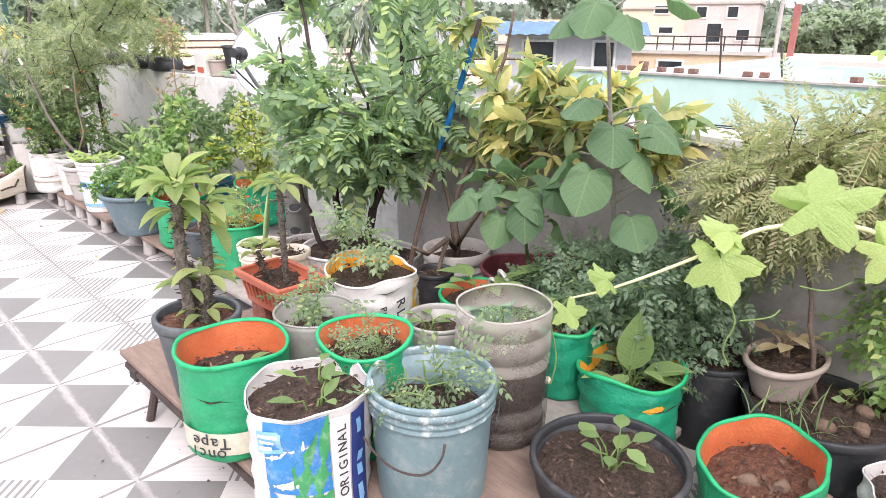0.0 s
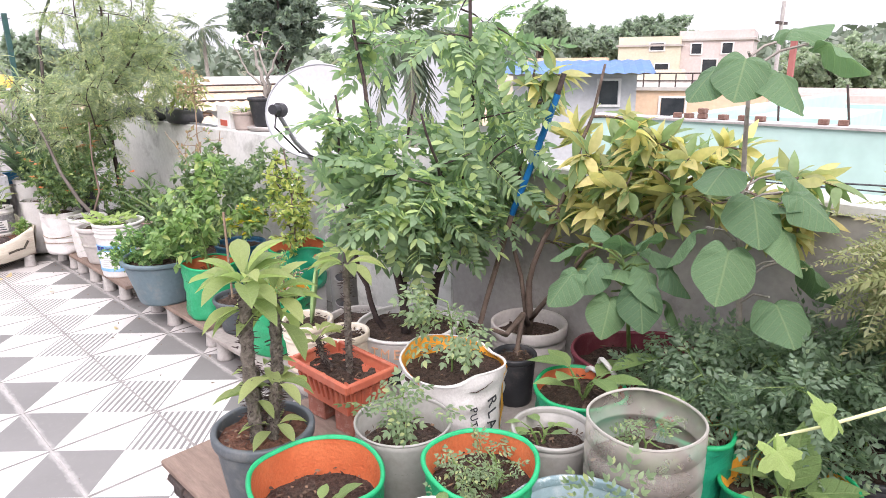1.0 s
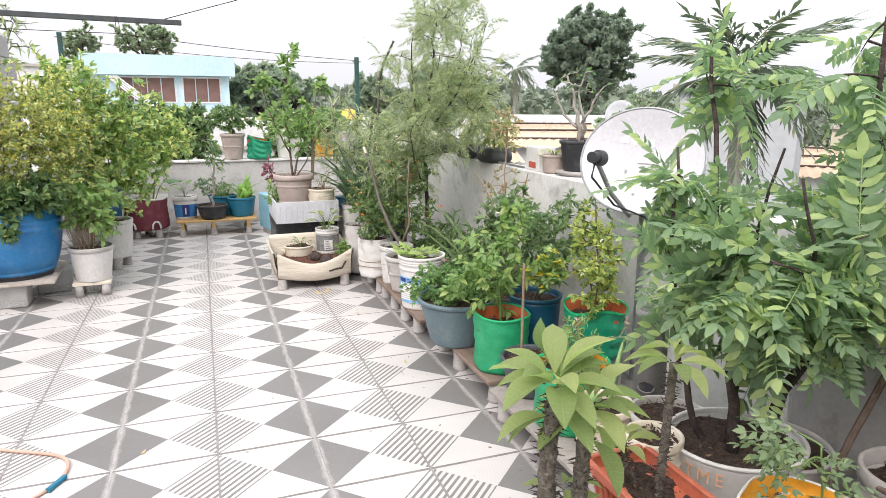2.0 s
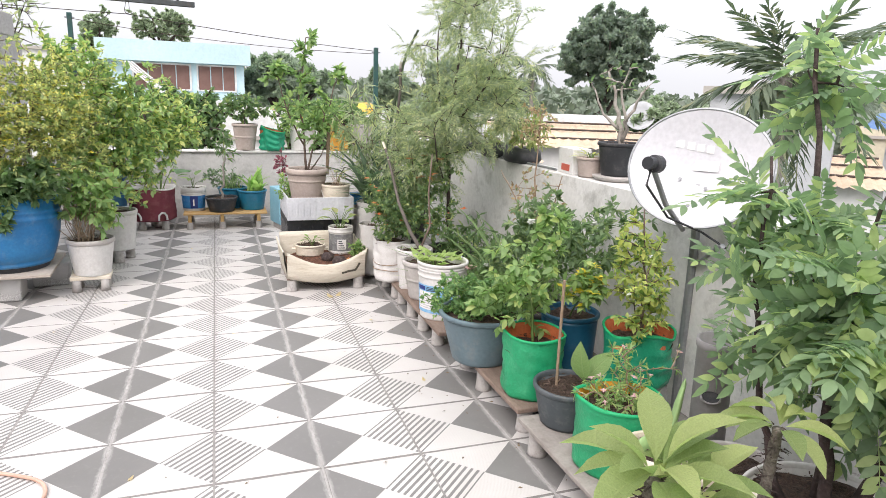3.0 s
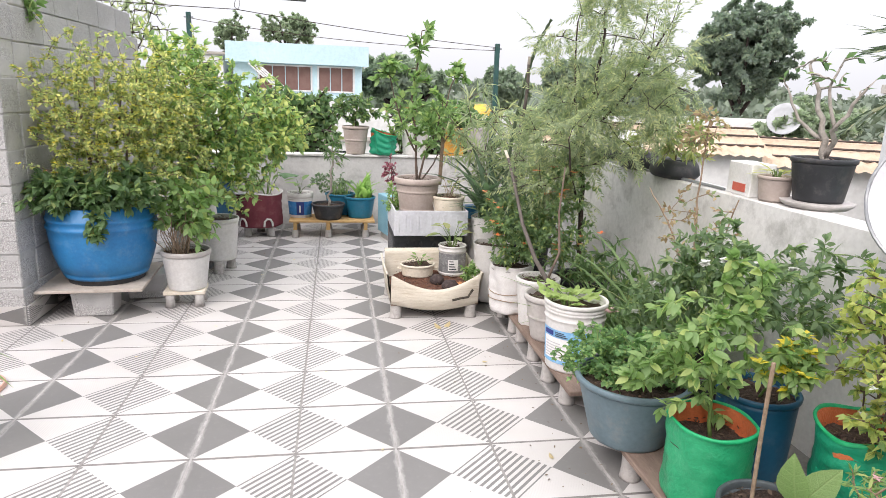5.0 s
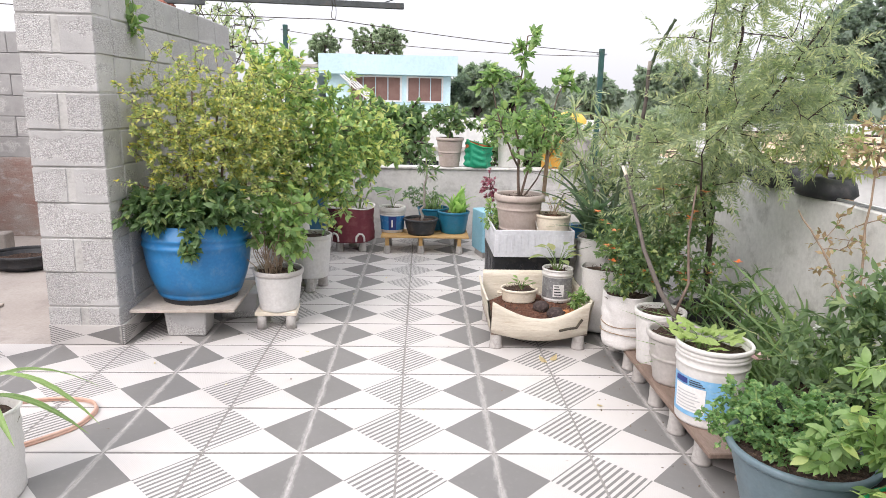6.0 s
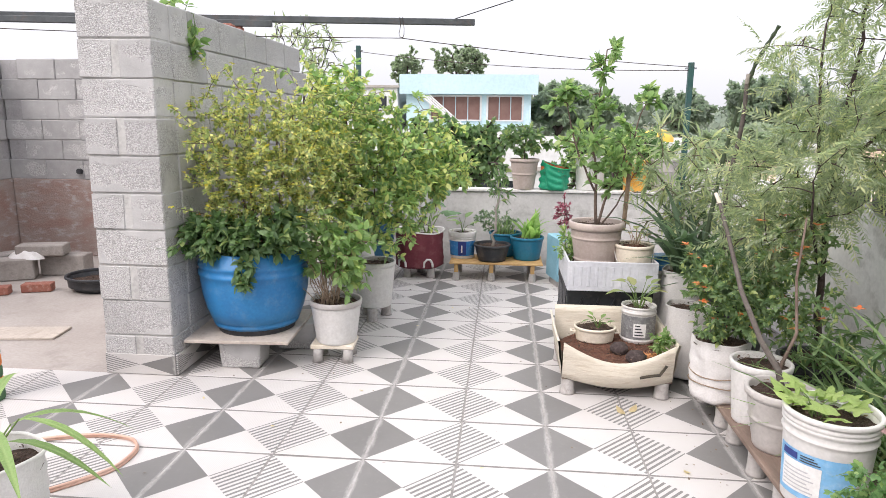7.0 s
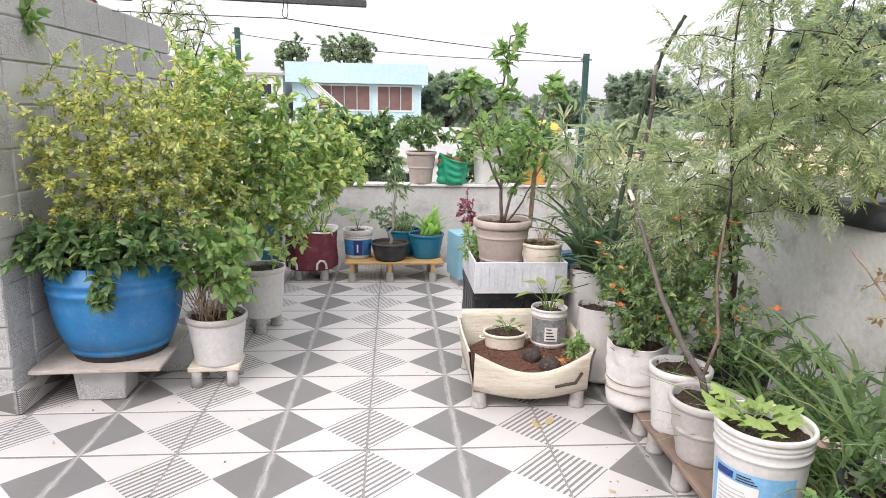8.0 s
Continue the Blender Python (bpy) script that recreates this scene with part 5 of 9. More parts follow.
band(pail, "label_panel", PRINT_WHITE, 0.1335, 0.1385, 0.066, 0.176, 183, 240, "white panel of small print", 0.006)
band(pail, "label_title", PRINT_NAVY, 0.1392, 0.1400, 0.184, 0.208, 183, 208, "navy name plate", 0.007)
for i in range(6):
    band(pail, "print_bar", PRINT_GREY, 0.1345 + 0.0006 * i, 0.1346 + 0.0006 * i, 0.076 + i * 0.014, 0.081 + i * 0.014, 187, 232 - 4 * (i % 3), "grey bar of small print", 0.0075, nz=1)
for i in range(3):
    band(pail, "print_bar", INK, 0.1393, 0.1393, 0.184 + i * 0.009, 0.188 + i * 0.009, 212, 238 - 4 * i, "dark bar of small print", 0.0075, nz=1)
tub = flower_pot((1.295, -1.41, 0.132), 0.208, 0.255, SLATE_PL, "wide slate-blue plastic tub full of herbs", 37, 0.70, 0.022, 0.014, 0.03, name="plastic_tub", category="tub")
grow_bag((1.37, -1.83, 0.132), 0.138, 0.285, GREEN_BAG, ORANGE_IN, "green fabric grow bag with orange lining", 41, soil_drop=0.075, lift=0.012)
flower_pot((1.385, -2.13, 0.128), 0.138, 0.172, DARK_PL, "black plastic pot with dry stalks", 42, 0.78, 0.02, 0.008)
grow_bag((1.39, -2.46, 0.128), 0.150, 0.268, GREEN_BAG, AMBER_IN, "green fabric grow bag with amber lining", 43, soil_drop=0.05, amp=0.005, lift=0.012)
grow_bag((1.80, -2.00, 0.21), 0.150, 0.245, TEAL_BAG, ORANGE_IN, "green fabric grow bag with loose orange lining on a concrete block", 44, soil_drop=0.06, amp=0.007, lift=0.02)
bag_block = thing("concrete_block", "rough concrete block under a grow bag", "block", (1.80, -2.00, 0), 6)
Shape().box(-0.11, -0.10, 0.0, 0.11, 0.10, 0.209, 0.008).to("casting", MAT["block"], bag_block)
flower_pot((1.64, -1.67, 0.132), 0.135, 0.31, DEEP_BLUE, "deep blue plastic drum behind grow bags", 45, 0.9, 0.02, 0.008, name="blue_drum", category="drum")
flower_pot((1.36, -2.74, 0.128), 0.105, 0.225, CREAM_PL, "cream bucket with a flat cactus", 46, 0.85, 0.03, 0.008, ribs=(0.15, 0.17), name="cream_bucket", category="bucket")
flower_pot((1.54, -2.88, 0.128), 0.135, 0.22, GREY_PL, "grey pot filled with dark soil", 47, 0.78, 0.025, 0.008)

pipe = thing("pvc_pipe_planter", "grey pvc pipe planter with round side holes", "pipe planter", (1.70, -2.60, 0.128))
Shape().lathe([(0.062, 0), (0.062, 0.5), (0.066, 0.505), (0.066, 0.53), (0.058, 0.53), (0.057, 0.2)], 30, warp=None).to("tube", PVC, pipe, smooth=True)
pipe.matrix_basis = pose(1.66, -2.62, 0.128, 2, -3, 0)
for k, z in enumerate((0.10, 0.22, 0.345)):
    a = radians(215 + 6 * k)
    c = np.array([0.062 * math.cos(a), 0.062 * math.sin(a), z])
    t = np.array([-math.sin(a), math.cos(a), 0])
    ring = [c + t * 0.03 * math.cos(q) + np.array([0, 0, 0.02 * math.sin(q)]) + np.array([math.cos(a), math.sin(a), 0]) * (0.012 if math.sin(q) < 0 else 0.002) for q in np.linspace(0, 2 * math.pi, 16, endpoint=False)]
    Shape().add(ring, [tuple(range(16))]).to("hole", BLACK_PL, pipe, "dark hole with a lipped edge")
    Shape().tube(ring[8:] + [ring[0]], 0.004, 5).to("hole_lip", PVC, pipe)
rod = thing("loose_pipe", "short cream plastic pipe lying on the slab", "pipe", (1.62, -2.33, 0.145))
Shape().tube([(-0.10, 0.06, 0), (0.10, -0.06, 0)], 0.016, 10).to("tube", CREAM_PL, rod)

# ---- satellite dish ----
dish = thing("satellite_dish", "white oval satellite dish with faded lettering and a feed arm", "satellite dish", (1.99, -2.045, 1.155))
N = Vector((-0.78, -0.56, 0.28)).normalized()
U = (Vector((0, 0, 1)) - N * N.z).normalized()
R = U.cross(N).normalized()
DM = Matrix((R, U, N)).transposed()
prof_d = [(0.0, 0.0), (0.08, 0.004), (0.16, 0.016), (0.22, 0.030), (0.27, 0.045), (0.305, 0.058), (0.315, 0.060), (0.313, 0.052), (0.27, 0.036), (0.16, 0.006), (0.0, -0.010)]
sh = Shape().lathe(prof_d, 60, 0.93, 0.80)
sh.v[0] = sh.v[0] @ np.array(DM).T
sh.to("reflector", DISH_MAT, dish, smooth=True)


def on_dish(u, v, w):
    return np.array(DM @ Vector((u, v, w)))


Shape().tube([on_dish(0.291 * math.cos(a), 0.250 * math.sin(a), 0.057) for a in np.linspace(0, 2 * math.pi, 60)], 0.006, 6, False).to("rim", STEEL, dish)
tip = np.array([1.60, -2.23, 1.205]) - np.array([1.99, -2.045, 1.155])
root = on_dish(-0.02, -0.26, 0.03)
Shape().tube([root, root * 0.45 + tip * 0.55 + (0, 0, -0.035), tip], 0.011, 8).to("feed_arm", STEEL, dish)
d_ = on_dish(0, 0, 0.02) - tip
d_ /= np.linalg.norm(d_)
Shape().tube([tip - d_ * 0.03, tip + d_ * 0.012, tip + d_ * 0.016, tip + d_ * 0.05], [0.024, 0.024, 0.034, 0.034], 16).to("feed_horn", BLACK_PL, dish, "black feed horn")
Shape().tube([tip + (0, 0, -0.02), tip + (-0.02, -0.01, -0.08), root * 0.6 + tip * 0.4 + (-0.01, 0, -0.05), root + (0.05, -0.05, 0.0), root + (0.13, -0.12, -0.06)], 0.005, 6).to("cable", BLACK_PL, dish)
for u, v in ((-0.075, -0.045), (0.035, -0.075), (-0.02, -0.155), (-0.13, -0.135)):
    c = on_dish(u, v, 0.012 + 0.5 * (u * u + v * v))
    Shape().tube([c, c + np.array(N) * 0.006], 0.007, 10).to("bolt", STEEL, dish)
for (u, v, w, h) in ((-0.10, 0.105, 0.035, 0.032), (-0.055, 0.100, 0.03, 0.032), (-0.015, 0.095, 0.03, 0.032), (0.025, 0.09, 0.03, 0.032), (0.02, 0.02, 0.10, 0.045)):
    c = [on_dish(u + a * w / 2, v + b * h / 2, 0.0065 + 0.62 * ((u + a * w / 2) ** 2 + (v + b * h / 2) ** 2)) for a, b in ((-1, -1), (1, -1), (1, 1), (-1, 1))]
    Shape().add(c, [(0, 1, 2, 3)]).to("faded_mark", PRINT_WHITE, dish, "faded white bar of lettering")
Shape().tube([on_dish(0, -0.05, -0.01), on_dish(0, -0.16, -0.08), (0.10, 0.10, -0.42), (0.10, 0.10, -1.155)], 0.02, 10).to("mast", STEEL, dish)
Shape().tube([(0.10, 0.10, -0.45), (0.0, -0.15, -0.30), (-0.02, -0.2, -0.28)], 0.01, 8).to("stay", STEEL, dish)

# ---- front cluster ----
terra = thing("window_box", "ribbed terracotta plastic trough planter", "planter", (1.13, -3.30, 0.286))
for dx, dy in ((0.0, -0.08), (0.0, 0.08)):
    b = thing("spacer_brick", "flat red brick under a trough planter", "brick", (1.13 + dx, -3.30 + dy, 0.2), 4, group="trough bricks")
    Shape().box(-0.07, -0.045, 0, 0.07, 0.045, 0.085, 0.004).to("clay", MAT["brick"], b)
L2, S2, HH = 0.155, 0.098, 0.128
bm = bmesh.new()
bmesh.ops.create_cube(bm, size=1.0)
for v in bm.verts:
    s = 0.82 if v.co.z < 0 else 1.0
    v.co = Vector((v.co.x * 2 * S2 * s, v.co.y * 2 * L2 * (0.9 if s < 1 else 1), HH * 0.5 + v.co.z * HH))
top_f = [f for f in bm.faces if f.normal.z > 0.9]
bmesh.ops.inset_region(bm, faces=top_f, thickness=0.012)
for v in top_f[0].verts:
    v.co.z -= 0.035
bmesh.ops.bevel(bm, geom=[e for e in bm.edges if abs(e.verts[0].co.z - e.verts[1].co.z) > 0.05], offset=0.012, segments=2, affect="EDGES")
part("body", bm, TERRA, terra)
for sx_, sy_ in ((-1, 0), (1, 0), (0, -1), (0, 1)):
    s = Shape()
    if sx_:
        s.box(sx_ * (S2 + 0.006) - 0.009, -L2 - 0.015, HH - 0.028, sx_ * (S2 + 0.006) + 0.009, L2 + 0.015, HH + 0.004, 0.004)
    else:
        s.box(-S2 + 0.003, sy_ * (L2 + 0.006) - 0.009, HH - 0.0285, S2 - 0.003, sy_ * (L2 + 0.006) + 0.009, HH + 0.0035, 0.004)
    s.to("rim", TERRA, terra)
for k in range(9):
    y = -L2 + 0.03 + k * 0.031
    Shape().tube([(-S2 * 0.86, y * 0.92, 0.03), (-S2 * 0.985, y, HH - 0.04)], 0.006, 6).to("rib", TERRA, terra)
for k in range(5):
    x = -S2 + 0.03 + k * 0.034
    Shape().tube([(x * 0.86, -L2 * 0.92, 0.03), (x, -L2 * 0.99, HH - 0.04)], 0.006, 6).to("rib", TERRA, terra)
soil_patch(terra, 0.15, HH - 0.033, MAT["soil"], 51, 0.62, 0.98, 60)

flower_pot((0.668, -3.572, 0.2), 0.126, 0.285, DARK_PL, "dark slate plastic pot with a thorny succulent", 52, 0.74, 0.03, 0.010, soil=MAT["soil_red"])
tape_bag = grow_bag((0.630, -3.875, 0.2), 0.154, 0.300, GREEN_BAG, ORANGE_IN, "green fabric grow bag patched with printed tape", 53, soil_drop=0.10, amp=0.003, lift=0.010)
PATCH = surface("pale_parcel_tape", (0.52, 0.50, 0.38), (0.66, 0.63, 0.52), 8, 0.4, 0.2, 60, (0.3, 0.4, 0.25), 0.4)
band(tape_bag, "tape_patch", PATCH, 0.149, 0.152, 0.035, 0.105, 172, 262, "pale brown parcel tape", 0.007)
for a0, z0, txt, sz in ((222, 0.082, "Tape", 0.05), (218, 0.045, "onci", 0.05)):
    for i, ch in enumerate(txt):
        a = radians(a0 + 6 - i * 10)
        m = Matrix.Translation((0.1625 * math.cos(a), 0.1625 * math.sin(a), z0 - 0.004)) @ pose(0, 0, 0, 90, 0, math.degrees(a) + 90) @ pose(0, 0, 0, 0, 0, 180)
        letters(tape_bag, ch, sz, INK, m, "lettering", "dark letter printed on the tape")
grow_bag((0.895, -4.15, 0.2), 0.131, 0.332, GREEN_BAG, ORANGE_IN, "green fabric grow bag with orange lining and seedlings", 54, soil_drop=0.07, amp=0.003, lift=0.012)

rice = grow_bag((0.64, -4.24, 0.15), 0.152, 0.365, WHITE_CLOTH, WHITE_CLOTH, "white woven cement sack with blue and green print", 55, PRINT_WHITE, 0.035, amp=0.006, lift=0.014, sx=1.0, sy=0.95, name="printed_sack", chips=150, rim_w=0.35)
wp = wrinkles(55, 0.006, 0.365, 0.014)
band(rice, "blue_print", PRINT_BLUE, 0.149, 0.152, 0.16, 0.357, 196, 256, "blue print panel", 0.003, 1, 0.95, wp, 0.0)
band(rice, "blue_arrow", PRINT_BLUE, 0.146, 0.149, 0.05, 0.15, 194, 214, "pale blue arrow print", 0.003, 1, 0.95, wp, -0.04)
band(rice, "green_print", PRINT_GREEN, 0.146, 0.1515, 0.05, 0.30, 222, 256, "green diagonal print panel", 0.0045, 1, 0.95, wp, 0.12)
band(rice, "title_box", PRINT_SKY, 0.151, 0.152, 0.275, 0.335, 190, 214, "light blue title box with white bars", 0.0045, 1, 0.95, wp)
for k, (a0, a1) in enumerate(((192, 211), (193, 207), (192, 204))):
    band(rice, "print_bar", PRINT_WHITE, 0.1515, 0.1515, 0.318 - k * 0.017, 0.327 - k * 0.017, a0, a1, "white bar of print", 0.0065, 1, 0.95, wp, nz=1)
for a0, a1, z0, z1, sl in ((224, 230, 0.02, 0.10, 0.0), (219, 235, 0.10, 0.118, 0.02), (205, 210, 0.05, 0.12, 0.0), (201, 214, 0.12, 0.136, 0.02), (234, 240, 0.03, 0.07, 0.0), (213, 219, 0.02, 0.07, 0.0)):
    band(rice, "white_arrow", PRINT_WHITE, 0.148, 0.150, z0, z1, a0, a1, "white arrow print", 0.0064, 1, 0.95, wp, sl)
band(rice, "white_strip", PRINT_WHITE, 0.146, 0.152, 0.02, 0.345, 257, 275, "white strip with a printed word", 0.0055, 1, 0.95, wp)
band(rice, "navy_strip", PRINT_NAVY, 0.146, 0.152, 0.02, 0.345, 277, 300, "navy printed side strip", 0.004, 1, 0.95, wp)
for k in range(3):
    band(rice, "print_bar", PRINT_SKY, 0.149, 0.151, 0.06 + k * 0.10, 0.13 + k * 0.10, 283, 290, "light blue bar of print", 0.0062, 1, 0.95, wp, nz=2)
band(rice, "back_print", PRINT_BLUE, 0.151, 0.152, 0.31, 0.36, 20, 130, "blue print on the back edge", 0.004, 1, 0.95, wp)
for k in range(8):
    a = radians(266)
    rr = 0.1625
    m = Matrix.Translation((rr * math.cos(a), 0.95 * rr * math.sin(a), 0.322 - k * 0.025)) @ pose(0, 0, 0, 90, 0, 266 + 90) @ pose(0, 0, 0, 0, 0, 90)
    letters(rice, "ORIGINAL"[7 - k], 0.034, INK, m, "lettering", "dark capital letter printed on the sack")

teal = flower_pot((0.885, -4.425, 0.15), 0.158, 0.370, TEAL_PL, "dusty teal paint bucket with white drips and a wire handle", 56, 0.88, 0.016, 0.006, 0.11, ribs=(), name="teal_bucket", category="bucket", chips=110, rim_mat=TEAL_RIM)
COLLAR = [(0.156, 0.296), (0.163, 0.299), (0.1635, 0.304), (0.159, 0.307), (0.159, 0.314), (0.164, 0.317), (0.1645, 0.322), (0.160, 0.325), (0.160, 0.334), (0.168, 0.337), (0.169, 0.346), (0.162, 0.353)]
Shape().lathe(COLLAR, 48).to("collar", TEAL_RIM, teal, "ribbed collar splashed with white paint", smooth=True)
Shape().tube(flowing([(-0.10, -0.148, 0.29), (-0.125, -0.165, 0.27), (-0.16, -0.15, 0.235), (-0.185, -0.09, 0.225), (-0.192, -0.02, 0.23), (-0.19, 0.04, 0.26)]), 0.003, 6).to("handle", IRON, teal, "rusty wire handle")
for a0, z0, z1 in ((316, 0.215, 0.295), (320, 0.20, 0.235), (313, 0.262, 0.30)):
    band(teal, "paint_drip", PRINT_WHITE, 0.1475 + 0.062 * z0, 0.1475 + 0.062 * z1, z0, z1, a0, a0 + 1.6, "dribble of dried white paint", 0.0085, n=3, nz=3)

JAR_Z = 0.90
jar = thing("water_jar_planter", "cloudy clear water jar cut open and filled with soil", "jar planter", (1.205, -4.39, 0.2))
jp = [(0.0, 0.0), (0.125, 0.0), (0.134, 0.012), (0.136, 0.050), (0.126, 0.060), (0.126, 0.070), (0.138, 0.080), (0.138, 0.120), (0.126, 0.130), (0.126, 0.142), (0.137, 0.152), (0.137, 0.262)]
jq = [(0.137, 0.264), (0.138, 0.285), (0.128, 0.295), (0.128, 0.305), (0.138, 0.315), (0.138, 0.365), (0.129, 0.374), (0.129, 0.382), (0.138, 0.392), (0.137, 0.45), (0.133, 0.452)]
jp, jq = ([(q[0], q[1] * JAR_Z) for q in row] for row in (jp, jq))
Shape().lathe(jp, 48).to("damp_wall", DAMP_PL, jar, "clear plastic darkened by damp soil", smooth=True)
Shape().lathe(jq, 48).to("shell", JAR_PL, jar, smooth=True)
Shape().tube([(0.1345 * math.cos(a), 0.1345 * math.sin(a), 0.452 * JAR_Z + 0.003 * math.sin(3 * a)) for a in np.linspace(0, 2 * math.pi, 50)], 0.0035, 6, False).to("cut_rim", JAR_EDGE, jar, "pale cut edge")
Shape().lathe([(0, 0.004), (0.122, 0.004), (0.127, 0.015), (0.1285, 0.04), (0.122, 0.052), (0.122, 0.14), (0.1285, 0.15), (0.1285, 0.25 * JAR_Z), (0.120, 0.31 * JAR_Z)], 40).to("soil_column", MAT["soil"], jar, "damp dark soil seen through plastic", smooth=True)
soil_patch(jar, 0.127, 0.31 * JAR_Z, MAT["soil"], 57, chips=60)
Shape().tube([(0.137, -0.05, 0.12), (0.16, -0.055, 0.115)], 0.012, 8).to("tap", CREAM_PL, jar)

flower_pot((0.94, -3.83, 0.2), 0.132, 0.29, SMOKE_PL, "pale grey plastic pot with a cut wavy rim", 58, 0.8, 0.004, 0.001, 0.085)
flower_pot((1.19, -4.14, 0.2), 0.105, 0.285, SMOKE_PL, "pale grey plastic pot with a seedling", 59, 0.8, 0.012, 0.004, 0.06)
putty = grow_bag((1.285, -3.685, 0.2), 0.158, 0.30, WHITE_CLOTH, surface("orange_sack_lining", (0.85, 0.33, 0.02), (0.92, 0.45, 0.06), 8, 0.5, 0.3), "white wall putty sack with orange edge used as a planter", 60, WHITE_CLOTH, 0.04, amp=0.012, lift=0.03, sx=1.05, name="putty_sack", rim_w=0.6)
wq = wrinkles(60, 0.012, 0.275, 0.03)
band(putty, "yellow_edge", PRINT_YELLOW, 0.153, 0.156, 0.03, 0.27, 300, 325, "yellow printed edge strip", 0.004, 1.05, 1, wq)
for txt, a, z0, sz in (("RLA", 268, 0.215, 0.055), ("PUTTY", 246, 0.205, 0.034)):
    for i, ch in enumerate(txt):
        ar = radians(a)
        rr = 0.172
        m = Matrix.Translation((1.05 * rr * math.cos(ar), rr * math.sin(ar), z0 - i * sz * 0.72)) @ pose(0, 0, 0, 90, 0, a + 90) @ pose(0, 0, 0, 0, 0, -78)
        letters(putty, ch, sz, INK, m, "lettering", "black capital letter printed on the sack")
grow_bag((1.50, -4.03, 0.2), 0.140, 0.24, TEAL_BAG, ORANGE_IN, "green fabric grow bag with a young broad-leaved plant", 61, soil_drop=0.04, lift=0.012)
basin = flower_pot((1.56, -3.17, 0.2), 0.205, 0.20, WHITE_PL, "white plastic basin with faded orange lettering", 62, 0.82, 0.012, 0.006, 0.03, name="plastic_basin", category="basin", sx=1.05, sy=0.95)
band(basin, "dark_base", BLACK_PL, 0.170, 0.182, 0.004, 0.07, 150, 330, "dark lower half", 0.003, 1.05, 0.95)
FADED = surface("faded_orange_print", (0.62, 0.30, 0.16), (0.74, 0.48, 0.32), 9, 0.6, 0.1)
for i, ch in enumerate("TME N"):
    if ch != " ":
        a = 192 + i * 13
        ar = radians(a)
        m = Matrix.Translation((1.05 * 0.207 * math.cos(ar), 0.95 * 0.207 * math.sin(ar), 0.145)) @ pose(0, 0, 0, 84, 0, a + 90)
        letters(basin, ch, 0.055, FADED, m, "lettering", "faded orange letter")
flower_pot((1.30, -3.10, 0.2), 0.085, 0.22, CREAM_PL, "small cream tub behind a trough", 63, 0.86, 0.03, 0.006, ribs=(0.12, 0.14), name="cream_tub", category="tub")
flower_pot((1.935, -3.50, 0.0), 0.150, 0.38, GREY_PL, "pale ribbed paint bucket by the parapet", 64, 0.86, 0.05, 0.008, 0.06, ribs=(0.27, 0.295), name="pale_bucket", category="bucket")
flower_pot((1.86, -3.05, 0.1), 0.19, 0.16, GREY_PL, "shallow pale grey basin behind a tree", 65, 0.85, 0.015, 0.006, name="plastic_basin", category="basin")
stool_of_feet(((1.80, -3.05), (1.92, -3.0), (1.9, -3.12)), 0.1, "cement feet under a shallow basin")
flower_pot((1.64, -3.66, 0.2), 0.075, 0.19, BLACK_PL, "black pot below a pale bucket", 66, 0.85, 0.02, 0.006)
maroon_bag = grow_bag((1.83, -4.03, 0.16), 0.205, 0.285, MAROON, MAROON, "maroon woven grow bag with a slumped torn rim", 67, MAROON, 0.07, amp=0.006, lift=0.025)
for sy_ in (-1, 1):
    Shape().tube(flowing([(-0.19, sy_ * 0.07, 0.24), (-0.215, sy_ * 0.05, 0.295), (-0.22, 0.0, 0.315 - 0.03 * sy_), (-0.18, -sy_ * 0.03, 0.295)]), 0.008, 6).to("handle", WHITE_CLOTH, maroon_bag, "white strap handle")
stool_of_feet(((1.76, -3.95), (1.93, -3.95), (1.84, -4.15)), 0.16, "cement feet under a maroon bag")
grow_bag((1.52, -4.385, 0.2), 0.10, 0.24, TEAL_BAG, ORANGE_IN, "green fabric grow bag behind a clear jar", 68, soil_drop=0.04, lift=0.010)
grow_bag((1.545, -4.625, 0.14), 0.155, 0.225, TEAL_BAG, AMBER_IN, "green fabric grow bag with amber lining", 69, soil_drop=0.075, lift=0.022, amp=0.006)
stand(1.42, -4.75, 1.68, -4.63, 0.14, STONE, "small grey stone slab under a grow bag", ((1.47, -4.69), (1.63, -4.69)), 0.03)
flower_pot((1.88, -4.73, 0.0), 0.135, 0.33, BLACK_PL, "tall black nursery pot", 70, 0.72, 0.02, 0.008)
flower_pot((1.19, -4.77, 0.0), 0.195, 0.30, BLACK_PL, "wide black pot with a seedling", 71, 0.78, 0.022, 0.010, 0.045, chips=160)
grow_bag((1.51, -5.05, 0.0), 0.155, 0.305, GREEN_BAG, ORANGE_IN, "slumped green grow bag with orange lining holding potatoes", 72, soil_drop=0.09, amp=0.006, lift=0.03, tilt=(0, -8), sx=1.05, sy=0.95, soil=MAT["soil_red"])
flower_pot((1.88, -5.07, 0.0), 0.205, 0.285, BLACK_PL, "wide grey-black tub with soil", 73, 0.8, 0.03, 0.012, 0.03, chips=120)
flower_pot((1.915, -4.945, 0.262), 0.128, 0.125, TAUPE_PL, "oval taupe pot with a wilting plant", 74, 0.72, 0.02, 0.010, 0.02, sx=1.15, sy=0.8, rz=-10)
flower_pot((1.30, -5.28, 0.0), 0.17, 0.20, BLACK_PL, "black pot of soil", 75, 0.8, 0.02, 0.01)
MAT["potato"] = surface("dusty_potato_skin", (0.13, 0.085, 0.06), (0.22, 0.15, 0.11), 22, 0.9, 0.5, 90, (0.07, 0.045, 0.035), 0.5)
